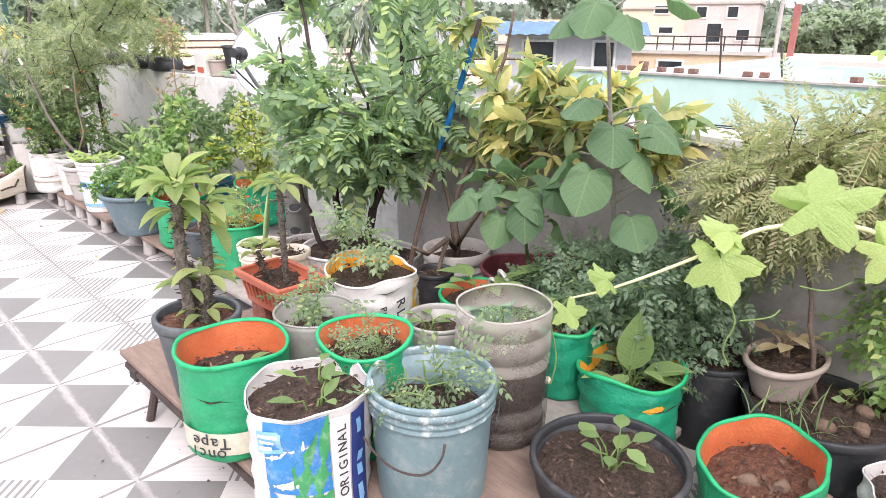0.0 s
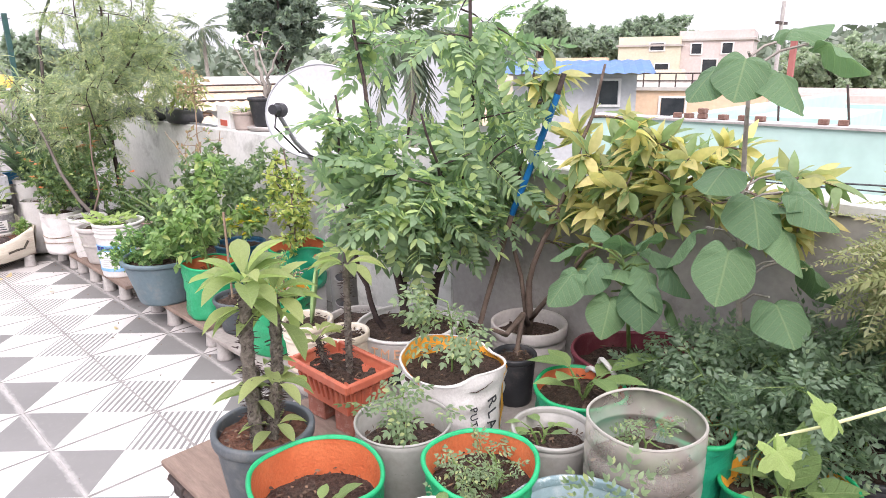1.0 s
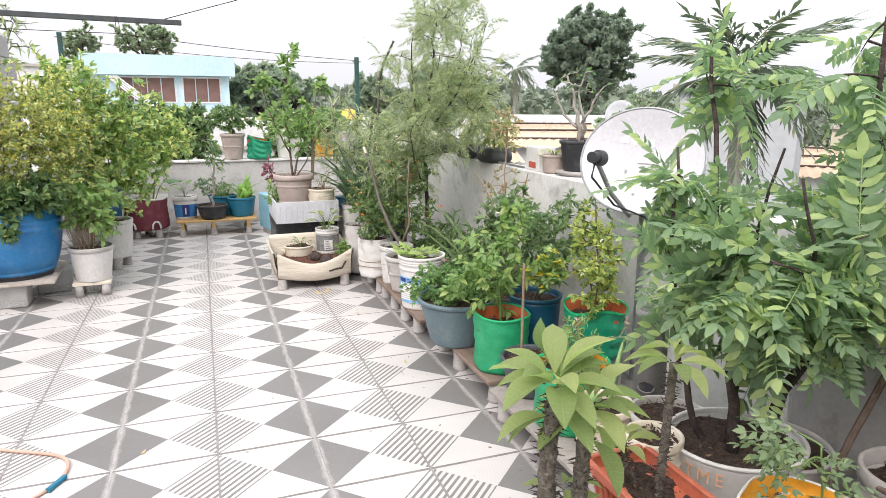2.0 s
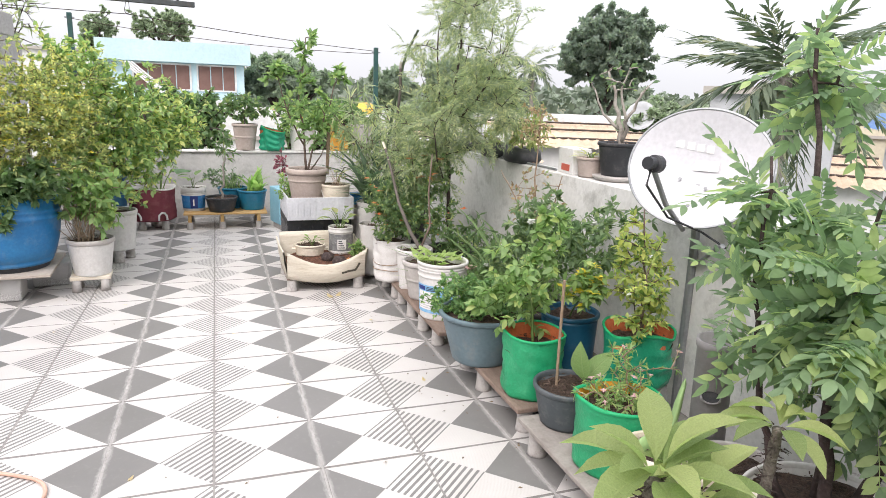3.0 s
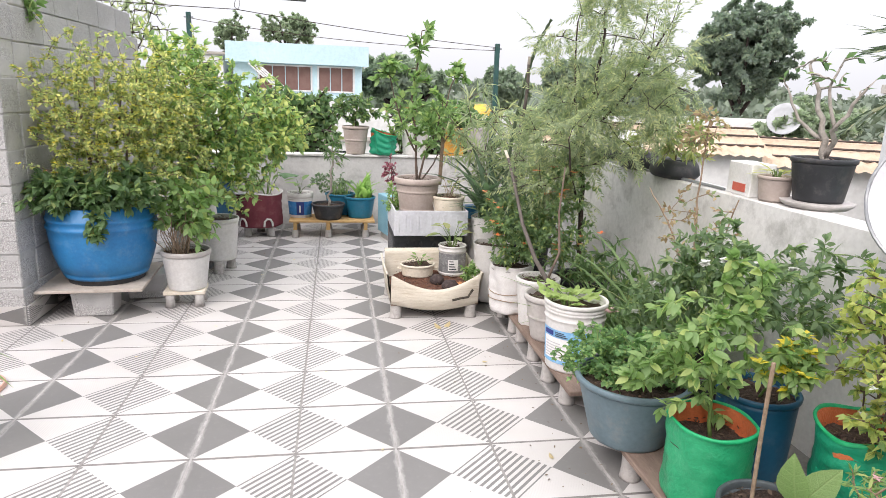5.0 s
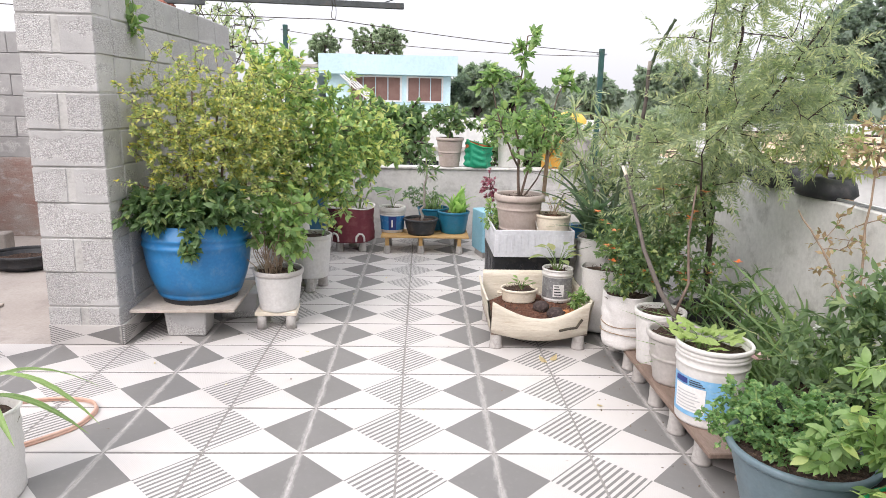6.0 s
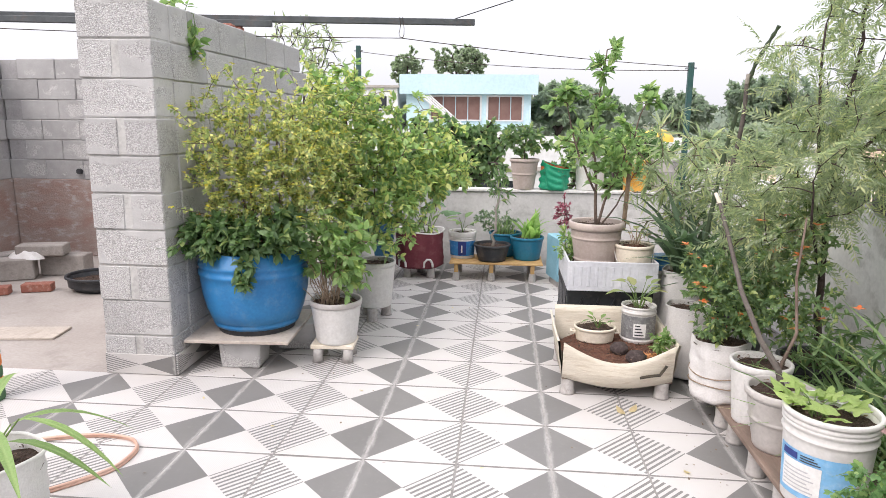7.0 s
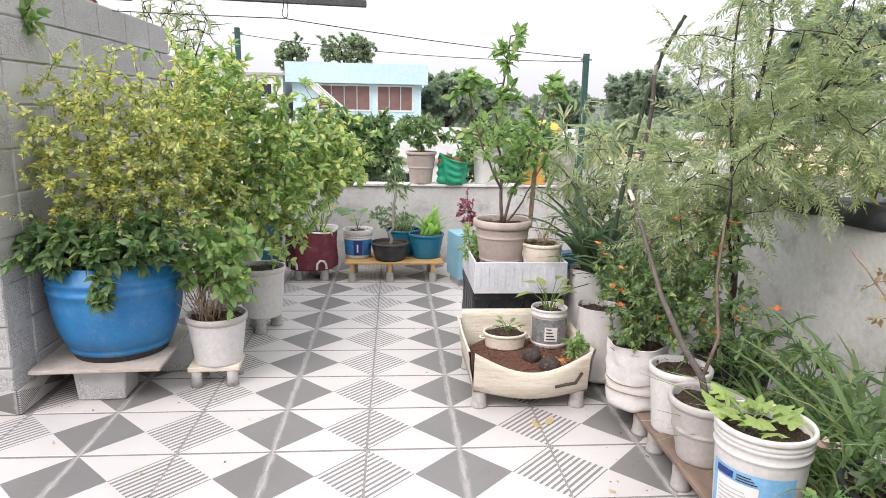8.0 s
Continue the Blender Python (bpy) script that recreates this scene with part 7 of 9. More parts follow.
grown("weed_bush", "soft green weeds at the foot of the wall", "weeds", (1.80, -0.15, 0.0), [([(1.8, -0.15, 0.0), (1.78, -0.2, 0.3)], 0.006, 0.003)], [((1.72, -0.20, 0.32), (0.24, 0.40, 0.26), 170)], SLIM, (0.05, 0.09), 9, L_MID, GREEN_STEM, seed=142)
seedling("bottle_gourd", "light green gourd leaves filling a paint bucket", (1.285, -0.69, 0.42), 16, VINE, L_GRAPE, 0.105, 0.08, 143, "plant", spread=0.08)
bloom = thing("pink_flower", "single pink trumpet flower over a bucket rim", "flower", (1.445, -0.84, 0.435))
v, f = leaves_at(OVAL, np.zeros((6, 3)), np.array([(math.cos(k), math.sin(k), 0.8) for k in np.arange(6) * 1.047]), np.full(6, 0.05), 9, 0.2)
put("petals", mesh_of("petals", v, f, P_PINK), bloom)
Shape().tube([(0, 0, 0), (0.01, 0.03, -0.03), (0.0, 0.06, -0.05)], 0.002, 5).to("stalk", GREEN_STEM, bloom)

# herbs along the row
grown("parsley", "dense low mound of small lobed green herb leaves", "herb", (1.295, -1.41, 0.352), [([(1.295, -1.41, 0.352), (1.295, -1.41, 0.45)], 0.005, 0.002)],
      [((1.29, -1.36, 0.44), (0.22, 0.20, 0.11), 260), ((1.20, -1.24, 0.41), (0.12, 0.10, 0.12), 70), ((1.22, -1.20, 0.30), (0.06, 0.06, 0.08), 20)], PARSLEY, (0.020, 0.038), 7, leafy("parsley_leaves", (0.05, 0.14, 0.030), (0.11, 0.225, 0.055), (0.19, 0.29, 0.07), 0.2), GREEN_STEM, seed=151, roll=0.4)
grown("chilli_plant", "upright chilli plant with light green leaves in a grow bag", "plant", (1.37, -1.83, 0.35), [([(1.37, -1.83, 0.35), (1.36, -1.80, 0.55), (1.38, -1.76, 0.8)], 0.007, 0.003)],
      [((1.36, -1.79, 0.66), (0.20, 0.19, 0.18), 62), ((1.42, -1.84, 0.86), (0.10, 0.10, 0.12), 16), ((1.27, -1.72, 0.52), (0.14, 0.14, 0.12), 26)], OVAL, (0.032, 0.058), 10, L_LIGHT, GREEN_STEM, seed=152, droop=0.2)
flower_pot((1.70, -1.10, 0.0), 0.20, 0.30, BLACK_PL, "wide black tub under white-flowered shrubs", 153, 0.8)
flower_pot((1.72, -0.86, 0.0), 0.18, 0.30, BLACK_PL, "wide black tub under white-flowered shrubs", 154, 0.8)
grown("periwinkle", "dark green periwinkle bush with white flowers", "shrub", (1.70, -1.10, 0.27), [([(1.70, -1.1, 0.27), (1.72, -1.15, 0.6)], 0.008, 0.003), ([(1.7, -1.1, 0.27), (1.66, -0.9, 0.55)], 0.007, 0.003)],
      [((1.74, -1.22, 0.74), (0.28, 0.32, 0.20), 190), ((1.62, -0.97, 0.50), (0.22, 0.22, 0.15), 60), ((1.80, -1.62, 0.76), (0.22, 0.22, 0.20), 70)], leaf_plain(0.21, 0.3, 0.3, 2), (0.032, 0.056), 10, leafy("periwinkle_leaves", (0.055, 0.11, 0.04), (0.11, 0.175, 0.06), (0.18, 0.24, 0.08), 0.15), GREEN_STEM, seed=155, blooms=[("blossom", FLOWER, 0.036, 20, P_WHITE, "white five-petalled flowers")])
grown("mum", "small bush of yellow chrysanthemums in a blue drum", "plant", (1.62, -1.69, 0.40), [([(1.62, -1.69, 0.4), (1.61, -1.78, 0.52), (1.60, -1.86, 0.60)], 0.005, 0.003)],
      [((1.60, -1.88, 0.62), (0.11, 0.09, 0.08), 46)], OVAL, (0.03, 0.05), 8, L_LIGHT, GREEN_STEM, seed=156, blooms=[("blossom", SMALL, 0.034, 26, P_YELLOW, "clustered yellow flowers")])
grown("golden_shrub", "upright golden-green shrub in a grow bag", "shrub", (1.80, -2.00, 0.39), [([(1.80, -2.00, 0.39), (1.80, -1.99, 0.7), (1.79, -1.96, 0.98)], 0.007, 0.003), ([(1.80, -2.02, 0.39), (1.72, -2.12, 0.6), (1.70, -2.14, 0.74)], 0.005, 0.003)],
      [((1.79, -1.98, 0.72), (0.12, 0.13, 0.24), 95), ((1.71, -2.12, 0.60), (0.09, 0.09, 0.16), 50)], SMALL, (0.025, 0.045), 10, leafy("golden_leaves", (0.18, 0.25, 0.035), (0.42, 0.42, 0.06), (0.10, 0.18, 0.035), 0.2), BARK, seed=157, blooms=[("blossom", SMALL, 0.016, 12, P_WHITE, "small white flowers")])
grown("portulaca", "low trailing succulent herbs with faded flowers", "herb", (1.39, -2.46, 0.35), [([(1.39, -2.46, 0.35), (1.39, -2.46, 0.41)], 0.004, 0.002)],
      [((1.39, -2.46, 0.405), (0.13, 0.13, 0.04), 60), ((1.46, -2.36, 0.47), (0.06, 0.07, 0.11), 22), ((1.58, -2.38, 0.45), (0.14, 0.1, 0.05), 14)], SLIM, (0.022, 0.042), 8, L_LIGHT, DRY_STEM, seed=158, blooms=[("blossom", SMALL, 0.016, 12, P_PINK, "faded pink flowers")])
turm = thing("turmeric", "young plant with broad upright pale green leaves", "seedling", (1.43, -2.17, 0.27))
single_leaves(turm, leaf_plain(0.27, 0.3, 0.25, 6), L_BROAD, [((0, 0, 0.06), (-0.35, -0.1, 0.9), 0.16, (-0.8, -0.5, 0.2)), ((0.01, 0, 0.06), (0.6, -0.1, 0.7), 0.155, (-0.5, -0.6, 0.6)), ((0, 0.01, 0.05), (0.1, 0.5, 0.8), 0.11, (-0.2, -0.8, 0.5))])
Shape().tube([(0, 0, -0.02), (0.002, 0.001, 0.08)], 0.006, 6).to("stem", GREEN_STEM, turm)
stick = thing("dry_stake", "thin pale stick standing in a black pot", "stake", (1.345, -2.10, 0.27))
Shape().tube([(0, 0, 0), (0.005, 0.01, 0.22), (0.0, 0.0, 0.46)], 0.006, 6).to("stick", DRY_STEM, stick)
pads = thing("flat_cactus", "upright flat green cactus pads in a cream bucket", "cactus", (1.36, -2.74, 0.32))
for (x, y, z, w, h, rz, tl) in ((0.02, 0.0, 0.0, 0.040, 0.28, 50, 8), (-0.03, 0.02, 0.0, 0.05, 0.06, 20, -15)):
    s = Shape().lathe([(0, 0), (w * 0.6, 0.01), (w, h * 0.35), (w * 0.95, h * 0.65), (w * 0.5, h * 0.93), (0, h)], 18, 1.0, 0.32)
    s.to("pad", leafy("cactus_pad_skin", (0.10, 0.20, 0.05), (0.17, 0.28, 0.08), through_light=0.05), pads, smooth=True, at=pose(x, y, z, tl, 0, rz))

# star-fruit tree in the basin
grown("starfruit_tree", "many-stemmed young tree with drooping feathered leaves", "tree", (1.56, -3.17, 0.37),
      [([(1.52, -3.20, 0.37), (1.50, -3.18, 0.7), (1.50, -3.05, 1.1), (1.52, -2.95, 1.62)], 0.019, 0.005), ([(1.62, -3.20, 0.37), (1.72, -3.28, 0.75), (1.78, -3.32, 1.2), (1.80, -3.30, 1.80)], 0.022, 0.005),
       ([(1.48, -3.12, 0.37), (1.42, -3.04, 0.62), (1.39, -3.00, 0.95), (1.40, -2.98, 1.3)], 0.012, 0.004), ([(1.58, -3.12, 0.37), (1.60, -3.08, 0.8), (1.68, -3.12, 1.3)], 0.012, 0.004), ([(1.70, -3.26, 0.7), (1.55, -3.38, 1.0), (1.42, -3.42, 1.25)], 0.009, 0.004)],
      [((1.56, -3.28, 1.02), (0.30, 0.22, 0.22), 21), ((1.56, -3.34, 0.84), (0.26, 0.14, 0.12), 7), ((1.82, -3.32, 1.10), (0.26, 0.22, 0.28), 18), ((1.45, -3.06, 0.93), (0.14, 0.12, 0.20), 13), ((1.53, -2.99, 1.54), (0.12, 0.08, 0.10), 3), ((1.40, -3.00, 1.20), (0.07, 0.06, 0.10), 2), ((1.80, -3.30, 1.50), (0.22, 0.18, 0.18), 6), ((1.78, -3.12, 0.80), (0.18, 0.16, 0.14), 12)],
      STARFRUIT, (0.12, 0.21), 6, L_STAR, DARK_BARK, seed=161, twig=0.003, reach=0.35, spread=0.8, droop=0.2, roll=0.55)

# variegated bush, taped pole
grown("croton", "tall yellow and green variegated croton bush", "shrub", (1.935, -3.50, 0.32),
      [([(1.935, -3.50, 0.32), (1.88, -3.55, 0.65), (1.93, -3.70, 1.05), (1.92, -3.8, 1.4)], 0.016, 0.005), ([(1.935, -3.50, 0.32), (1.94, -3.4, 0.8), (1.97, -3.48, 1.45)], 0.012, 0.004), ([(1.92, -3.52, 0.4), (1.86, -3.8, 0.75), (1.92, -4.1, 0.98)], 0.011, 0.004)],
      [((1.92, -3.86, 1.06), (0.18, 0.22, 0.24), 36), ((1.94, -4.0, 1.0), (0.18, 0.24, 0.18), 26), ((1.94, -3.58, 1.30), (0.12, 0.12, 0.12), 6), ((1.93, -3.74, 0.84), (0.16, 0.20, 0.16), 18), ((2.0, -4.38, 0.98), (0.12, 0.16, 0.12), 16), ((1.98, -4.14, 1.10), (0.14, 0.16, 0.12), 14)],
      leaf_plain(0.165, 0.3, 0.3, 4), (0.065, 0.125), 10, L_CROTON, BARK, seed=162, twig=0.004, spread=0.8, roll=0.7, reach=0.5, droop=0.3)
low = thing("bent_branch", "bare bent brown branches leaning over a sack", "branch", (1.935, -3.50, 0.36))
Shape().tube([(0, 0, 0), (-0.12, -0.06, 0.10), (-0.30, -0.12, 0.09), (-0.42, -0.16, 0.16)], [0.013, 0.012, 0.010, 0.007], 8).to("limb", BARK, low, smooth=True)
Shape().tube([(-0.12, -0.06, 0.10), (-0.26, -0.14, 0.01), (-0.34, -0.2, -0.02)], [0.010, 0.009, 0.007], 8).to("limb", BARK, low, smooth=True)
pole = thing("taped_pole", "leaning brown pole bound with blue tape", "pole", (1.78, -3.26, 0.0))
Shape().tube([(0, 0, 0), (0.04, -0.10, 0.45), (0.08, -0.20, 0.84)], 0.011, 9).to("stick", BARK, pole)
Shape().tube([(0.08, -0.20, 0.84), (0.09, -0.29, 1.06), (0.10, -0.38, 1.30)], 0.0125, 9).to("tape", TAPE_BLUE, pole, "blue tape binding")
Shape().tube([(0.10, -0.38, 1.30), (0.105, -0.40, 1.37)], 0.010, 9).to("tip", DARK_BARK, pole)

# broad heart-leaved plants
def leafy_stem(name, label, at, spine, rows, leaf, mat, stalk_mat, seed, r0=0.008, group=""):
    """A stem with large leaves: rows of (height along it, compass degrees, reach, size, tilt)."""
    g = rng_of(seed)
    ob = thing(name, label, "plant", at, group=group)
    sp = np.array(spine, float)
    Shape().tube(sp, np.linspace(r0, r0 * 0.4, len(sp)), 8).to("stem", stalk_mat, ob, smooth=True)
    lv = []
    for t, comp, reach, size, tilt in rows:
        i = t * (len(sp) - 1)
        b = np.array([np.interp(i, np.arange(len(sp)), sp[:, k]) for k in range(3)])
        out = np.array([math.cos(radians(comp)), math.sin(radians(comp)), 0.0])
        e = b + out * reach + (0, 0, reach * 0.5)
        Shape().tube([b, (b + e) / 2 + (0, 0, reach * 0.12), e], 0.0035, 5).to("stalk", stalk_mat, ob)
        tilt = 0.78 * tilt + g.normal(0, 9)
        way = out * math.cos(radians(tilt)) + np.array([0, 0, math.sin(radians(tilt))])
        up = -out * math.sin(radians(tilt)) + np.array([0, 0, math.cos(radians(tilt))]) + np.cross(out, (0, 0, 1)) * g.normal(0, 0.30)
        lv.append((e, way, size * 0.90, up))
    single_leaves(ob, leaf, mat, lv)
    return ob


leafy_stem("heart_leaf_plant", "plant with broad dark heart-shaped leaves", (1.80, -4.03, 0.42), [(0, 0, 0), (-0.07, -0.02, 0.18), (-0.13, -0.03, 0.34), (-0.15, -0.03, 0.42)],
           [(1.0, 200, 0.02, 0.123, 40), (0.95, 80, 0.04, 0.107, 35), (0.95, 300, 0.04, 0.131, -35), (0.85, 165, 0.07, 0.156, -50), (0.8, 240, 0.07, 0.156, -60), (0.75, 285, 0.09, 0.148, -45), (0.62, 225, 0.12, 0.164, -70), (0.6, 160, 0.17, 0.156, -60), (0.45, 280, 0.10, 0.156, -65), (0.55, 20, 0.08, 0.123, 0), (0.9, 120, 0.10, 0.14, -30), (0.7, 200, 0.05, 0.13, 10), (0.5, 190, 0.14, 0.15, -75), (0.98, 260, 0.05, 0.11, 30)], HEART, L_HEART, GREEN_STEM, 171)
leafy_stem("heart_leaf_plant", "tall plant with broad dark heart-shaped leaves", (1.93, -4.36, 0.1), [(0, 0, 0), (-0.06, 0.0, 0.4), (-0.14, 0.01, 0.8), (-0.22, 0.0, 1.1), (-0.30, -0.02, 1.32)],
           [(0.98, 190, 0.05, 0.164, -55), (0.93, 235, 0.06, 0.172, -65), (0.96, 290, 0.12, 0.156, -60), (1.0, 320, 0.06, 0.148, 10), (0.92, 160, 0.09, 0.139, -60),
            (0.62, 215, 0.05, 0.189, -55), (0.60, 270, 0.10, 0.172, -60), (0.53, 240, 0.11, 0.172, -60), (0.48, 190, 0.16, 0.197, -50), (0.44, 290, 0.12, 0.197, -55), (0.38, 225, 0.16, 0.180, -45), (0.54, 330, 0.14, 0.164, -20), (0.66, 180, 0.09, 0.16, -25), (0.64, 310, 0.08, 0.15, -40), (0.50, 150, 0.12, 0.16, -50), (0.42, 320, 0.14, 0.17, -50), (0.57, 255, 0.05, 0.13, 15)], HEART, L_HEART, PALE_BARK, 172, 0.012)
flower_pot((1.93, -4.36, 0.0), 0.12, 0.2, BLACK_PL, "black pot of a tall plant", 173, 0.8)

# mugwort, olive fern, vine
grown("mugwort", "grey-green bush of finely cut leaves in a black pot", "herb", (1.88, -4.73, 0.29),
      [([(1.88, -4.73, 0.29), (1.80, -4.6, 0.45), (1.74, -4.5, 0.6)], 0.006, 0.003), ([(1.88, -4.73, 0.29), (1.9, -4.7, 0.5)], 0.005, 0.003)],
      [((1.76, -4.48, 0.50), (0.24, 0.26, 0.17), 110), ((1.87, -4.66, 0.56), (0.18, 0.20, 0.15), 60), ((1.68, -4.26, 0.46), (0.16, 0.16, 0.15), 36), ((1.72, -4.58, 0.36), (0.12, 0.14, 0.10), 30)],
      LOBED, (0.07, 0.12), 6, L_MUG, GREEN_STEM, seed=181, spread=0.7, roll=0.6)
grown("olive_fern", "faded olive shrub of fine drooping fronds", "shrub", (1.92, -5.05, 0.25),
      [([(1.92, -5.05, 0.25), (1.88, -4.98, 0.6), (1.84, -4.9, 0.95)], 0.009, 0.004)],
      [((1.84, -4.90, 0.96), (0.20, 0.20, 0.14), 90), ((1.90, -5.06, 1.02), (0.20, 0.18, 0.16), 70), ((1.86, -4.80, 0.84), (0.13, 0.13, 0.12), 30)],
      FERN, (0.11, 0.19), 5, L_OLIVE, BARK, seed=182, spread=0.7, droop=0.5, roll=0.5)
vine = thing("grape_vine", "grape vine shoot with lime leaves and curling tendrils", "vine", (1.56, -5.30, 0.0))
VO = np.array([1.56, -5.30, 0.0])
vpts = np.array([(1.60, -5.32, 0.0), (1.62, -5.36, 0.55), (1.50, -5.24, 0.95), (1.28, -5.03, 0.97), (1.21, -4.96, 0.91), (1.11, -4.79, 0.80), (1.04, -4.71, 0.77)])
Shape().tube(flowing(vpts) - VO, np.linspace(0.008, 0.002, 56), 7).to("shoot", leafy("vine_stem", (0.34, 0.33, 0.14), (0.42, 0.40, 0.18), through_light=0.1), vine, smooth=True)
single_leaves(vine, VINE, L_GRAPE, [
    (np.array((1.29, -5.03, 0.985)) - VO, (0.28, -0.50, 0.16), 0.225, (-0.65, -0.2, 0.75)), (np.array((1.20, -4.95, 0.94)) - VO, (-0.1, -0.25, -0.5), 0.17, (-0.8, -0.3, 0.35)),
    (np.array((1.10, -4.79, 0.81)) - VO, (-0.2, 0.1, 0.1), 0.10, (-0.3, -0.5, 0.8)), (np.array((1.03, -4.70, 0.77)) - VO, (-0.1, -0.3, -0.3), 0.09, (-0.6, -0.4, 0.6)),
    (np.array((1.24, -4.99, 0.93)) - VO, (-0.35, 0.25, 0.15), 0.13, (-0.2, -0.4, 0.9)), (np.array((1.42, -5.17, 0.95)) - VO, (0.1, -0.5, -0.4), 0.16, (-0.7, -0.3, 0.6)),
    (np.array((1.52, -5.26, 0.86)) - VO, (-0.3, -0.2, -0.4), 0.15, (-0.6, -0.5, 0.5)), (np.array((1.60, -5.34, 0.60)) - VO, (-0.4, 0.2, -0.2), 0.13, (-0.5, -0.4, 0.7))])
for pts in (((1.21, -4.96, 0.91), (1.20, -4.98, 0.82), (1.22, -5.02, 0.76), (1.19, -5.0, 0.70), (1.20, -5.02, 0.66)), ((1.22, -5.02, 0.76), (1.26, -5.07, 0.77), (1.27, -5.08, 0.79)), ((1.30, -5.10, 0.84), (1.36, -5.14, 0.82), (1.40, -5.17, 0.84)), ((1.04, -4.71, 0.77), (1.01, -4.68, 0.72), (1.03, -4.70, 0.62), (1.02, -4.69, 0.55))):
    q = flowing(pts) - VO
    Shape().tube(q, 0.002, 5).to("tendril", GREEN_STEM, vine, smooth=True)
grown("climbing_vine", "tangle of light green climbing vine by the parapet", "vine", (2.00, -5.20, 0.20), [([(2.00, -5.20, 0.20), (2.03, -5.16, 0.8), (2.0, -5.14, 1.5)], 0.006, 0.003)],
      [((2.00, -5.19, 0.58), (0.07, 0.08, 0.26), 20), ((1.99, -5.16, 1.14), (0.08, 0.10, 0.30), 30)], TOMATO, (0.08, 0.13), 4, L_LIGHT, GREEN_STEM, seed=183, droop=0.4)

# thorny succulents
THORN_BARK = surface("knobbly_grey_bark", (0.10, 0.085, 0.07), (0.26, 0.23, 0.19), 55, 0.95, 1.5, 160, (0.05, 0.04, 0.035), 0.6)
def crown_of_thorns(name, label, at, stems, leaf_rows, seed):
    g = rng_of(seed)
    ob = thing(name, label, "succulent", at)
    lv = []
    for pts, r in stems:
        p = np.array(pts, float)
        t = np.linspace(0, len(p) - 1, 24)
        q = np.stack([np.interp(t, np.arange(len(p)), p[:, k]) for k in range(3)], 1)
        Shape().tube(q, r * (1 + 0.12 * np.sin(np.arange(24) * 2.2)) * np.linspace(1, 0.85, 24), 9).to("stem", THORN_BARK, ob, smooth=True)
        th = Shape()
        for k in range(len(q) * 8):
            b = q[g.integers(0, len(q))] + g.normal(0, 0.004, 3)
            a = g.uniform(0, 6.28)
            d = np.array([math.cos(a), math.sin(a), g.normal(0, 0.25)])
            th.tube([b + d * r * 0.8, b + d * (r + g.uniform(0.008, 0.016))], np.array([0.0022, 0.0004]), 3, False)
        tagged(th.to("thorn_cover", DARK_BARK, ob, "short dark thorns"), kind="stuff")
    for place, n, size, lift in leaf_rows:
        for k in range(n):
            a = 2.4 * k + g.uniform(-0.3, 0.3)
            el = lift + g.uniform(-0.25, 0.35)
            out = np.array([math.cos(a), math.sin(a), 0.0])
            way = out * math.cos(el) + np.array([0, 0, math.sin(el)])
            up = np.array([0, 0, math.cos(el)]) - out * math.sin(el)
            lv.append((np.array(place) + out * 0.012 + (0, 0, g.uniform(-0.02, 0.02)), way, size * g.uniform(0.75, 1.15), up))
    single_leaves(ob, SPOON, L_EUPH, lv)
    return ob


crown_of_thorns("thorny_succulent", "thick thorny grey stems with rosettes of pale fleshy leaves", (0.668, -3.572, 0.455),
                [([(-0.03, -0.02, 0), (-0.035, -0.02, 0.24), (-0.03, -0.03, 0.435)], 0.019), ([(0.03, 0.0, 0), (0.05, -0.01, 0.17), (0.055, -0.02, 0.385)], 0.018), ([(0.0, 0.03, 0), (0.01, 0.04, 0.18)], 0.017), ([(0.0, -0.04, 0), (0.02, -0.05, 0.16)], 0.017)],
                [((-0.03, -0.03, 0.46), 6, 0.10, 0.9), ((-0.03, -0.03, 0.44), 8, 0.122, 0.35), ((-0.03, -0.03, 0.39), 5, 0.105, -0.2), ((0.055, -0.02, 0.40), 5, 0.095, 0.8), ((0.055, -0.02, 0.38), 7, 0.112, 0.15), ((0.055, -0.02, 0.33), 4, 0.095, -0.4),
                 ((0.02, -0.05, 0.17), 6, 0.095, 0.1), ((-0.03, -0.02, 0.14), 4, 0.08, 0.0), ((0.03, 0.03, 0.18), 4, 0.09, 0.1), ((0.0, -0.06, 0.04), 5, 0.07, 0.3)], 191)
crown_of_thorns("thorny_succulent", "pair of thorny stems with small leaf rosettes in a trough", (1.13, -3.33, 0.38),
                [([(0.0, -0.01, 0), (-0.01, -0.03, 0.2), (-0.02, -0.05, 0.41)], 0.013), ([(-0.02, 0.06, 0), (-0.05, 0.07, 0.06), (-0.06, 0.08, 0.13)], 0.011)],
                [((-0.02, -0.05, 0.43), 10, 0.10, 0.2), ((-0.06, 0.08, 0.14), 9, 0.08, 0.3)], 192)

# seedlings in the front pots
def tomato(label, at, h, spread, n, seed, size=(0.08, 0.13), per=2):
    x, y, z = at
    return grown("tomato_plant", label, "plant", at, [([at, (x + 0.01, y, z + h * 0.5), (x, y + 0.01, z + h)], 0.004, 0.002)], [((x, y, z + h * 0.75), (spread, spread, h * 0.4), n)], FINE_LOBED, size, per, L_TOMATO, GREEN_STEM, seed=seed, droop=0.35, spread=0.6, group="tomato plants")


tomato("bushy young tomato plants in a teal bucket", (0.87, -4.42, 0.40), 0.16, 0.11, 13, 201, (0.07, 0.12))
tomato("tall young tomato plant in a putty sack", (1.26, -3.70, 0.45), 0.25, 0.12, 10, 202, (0.09, 0.14))
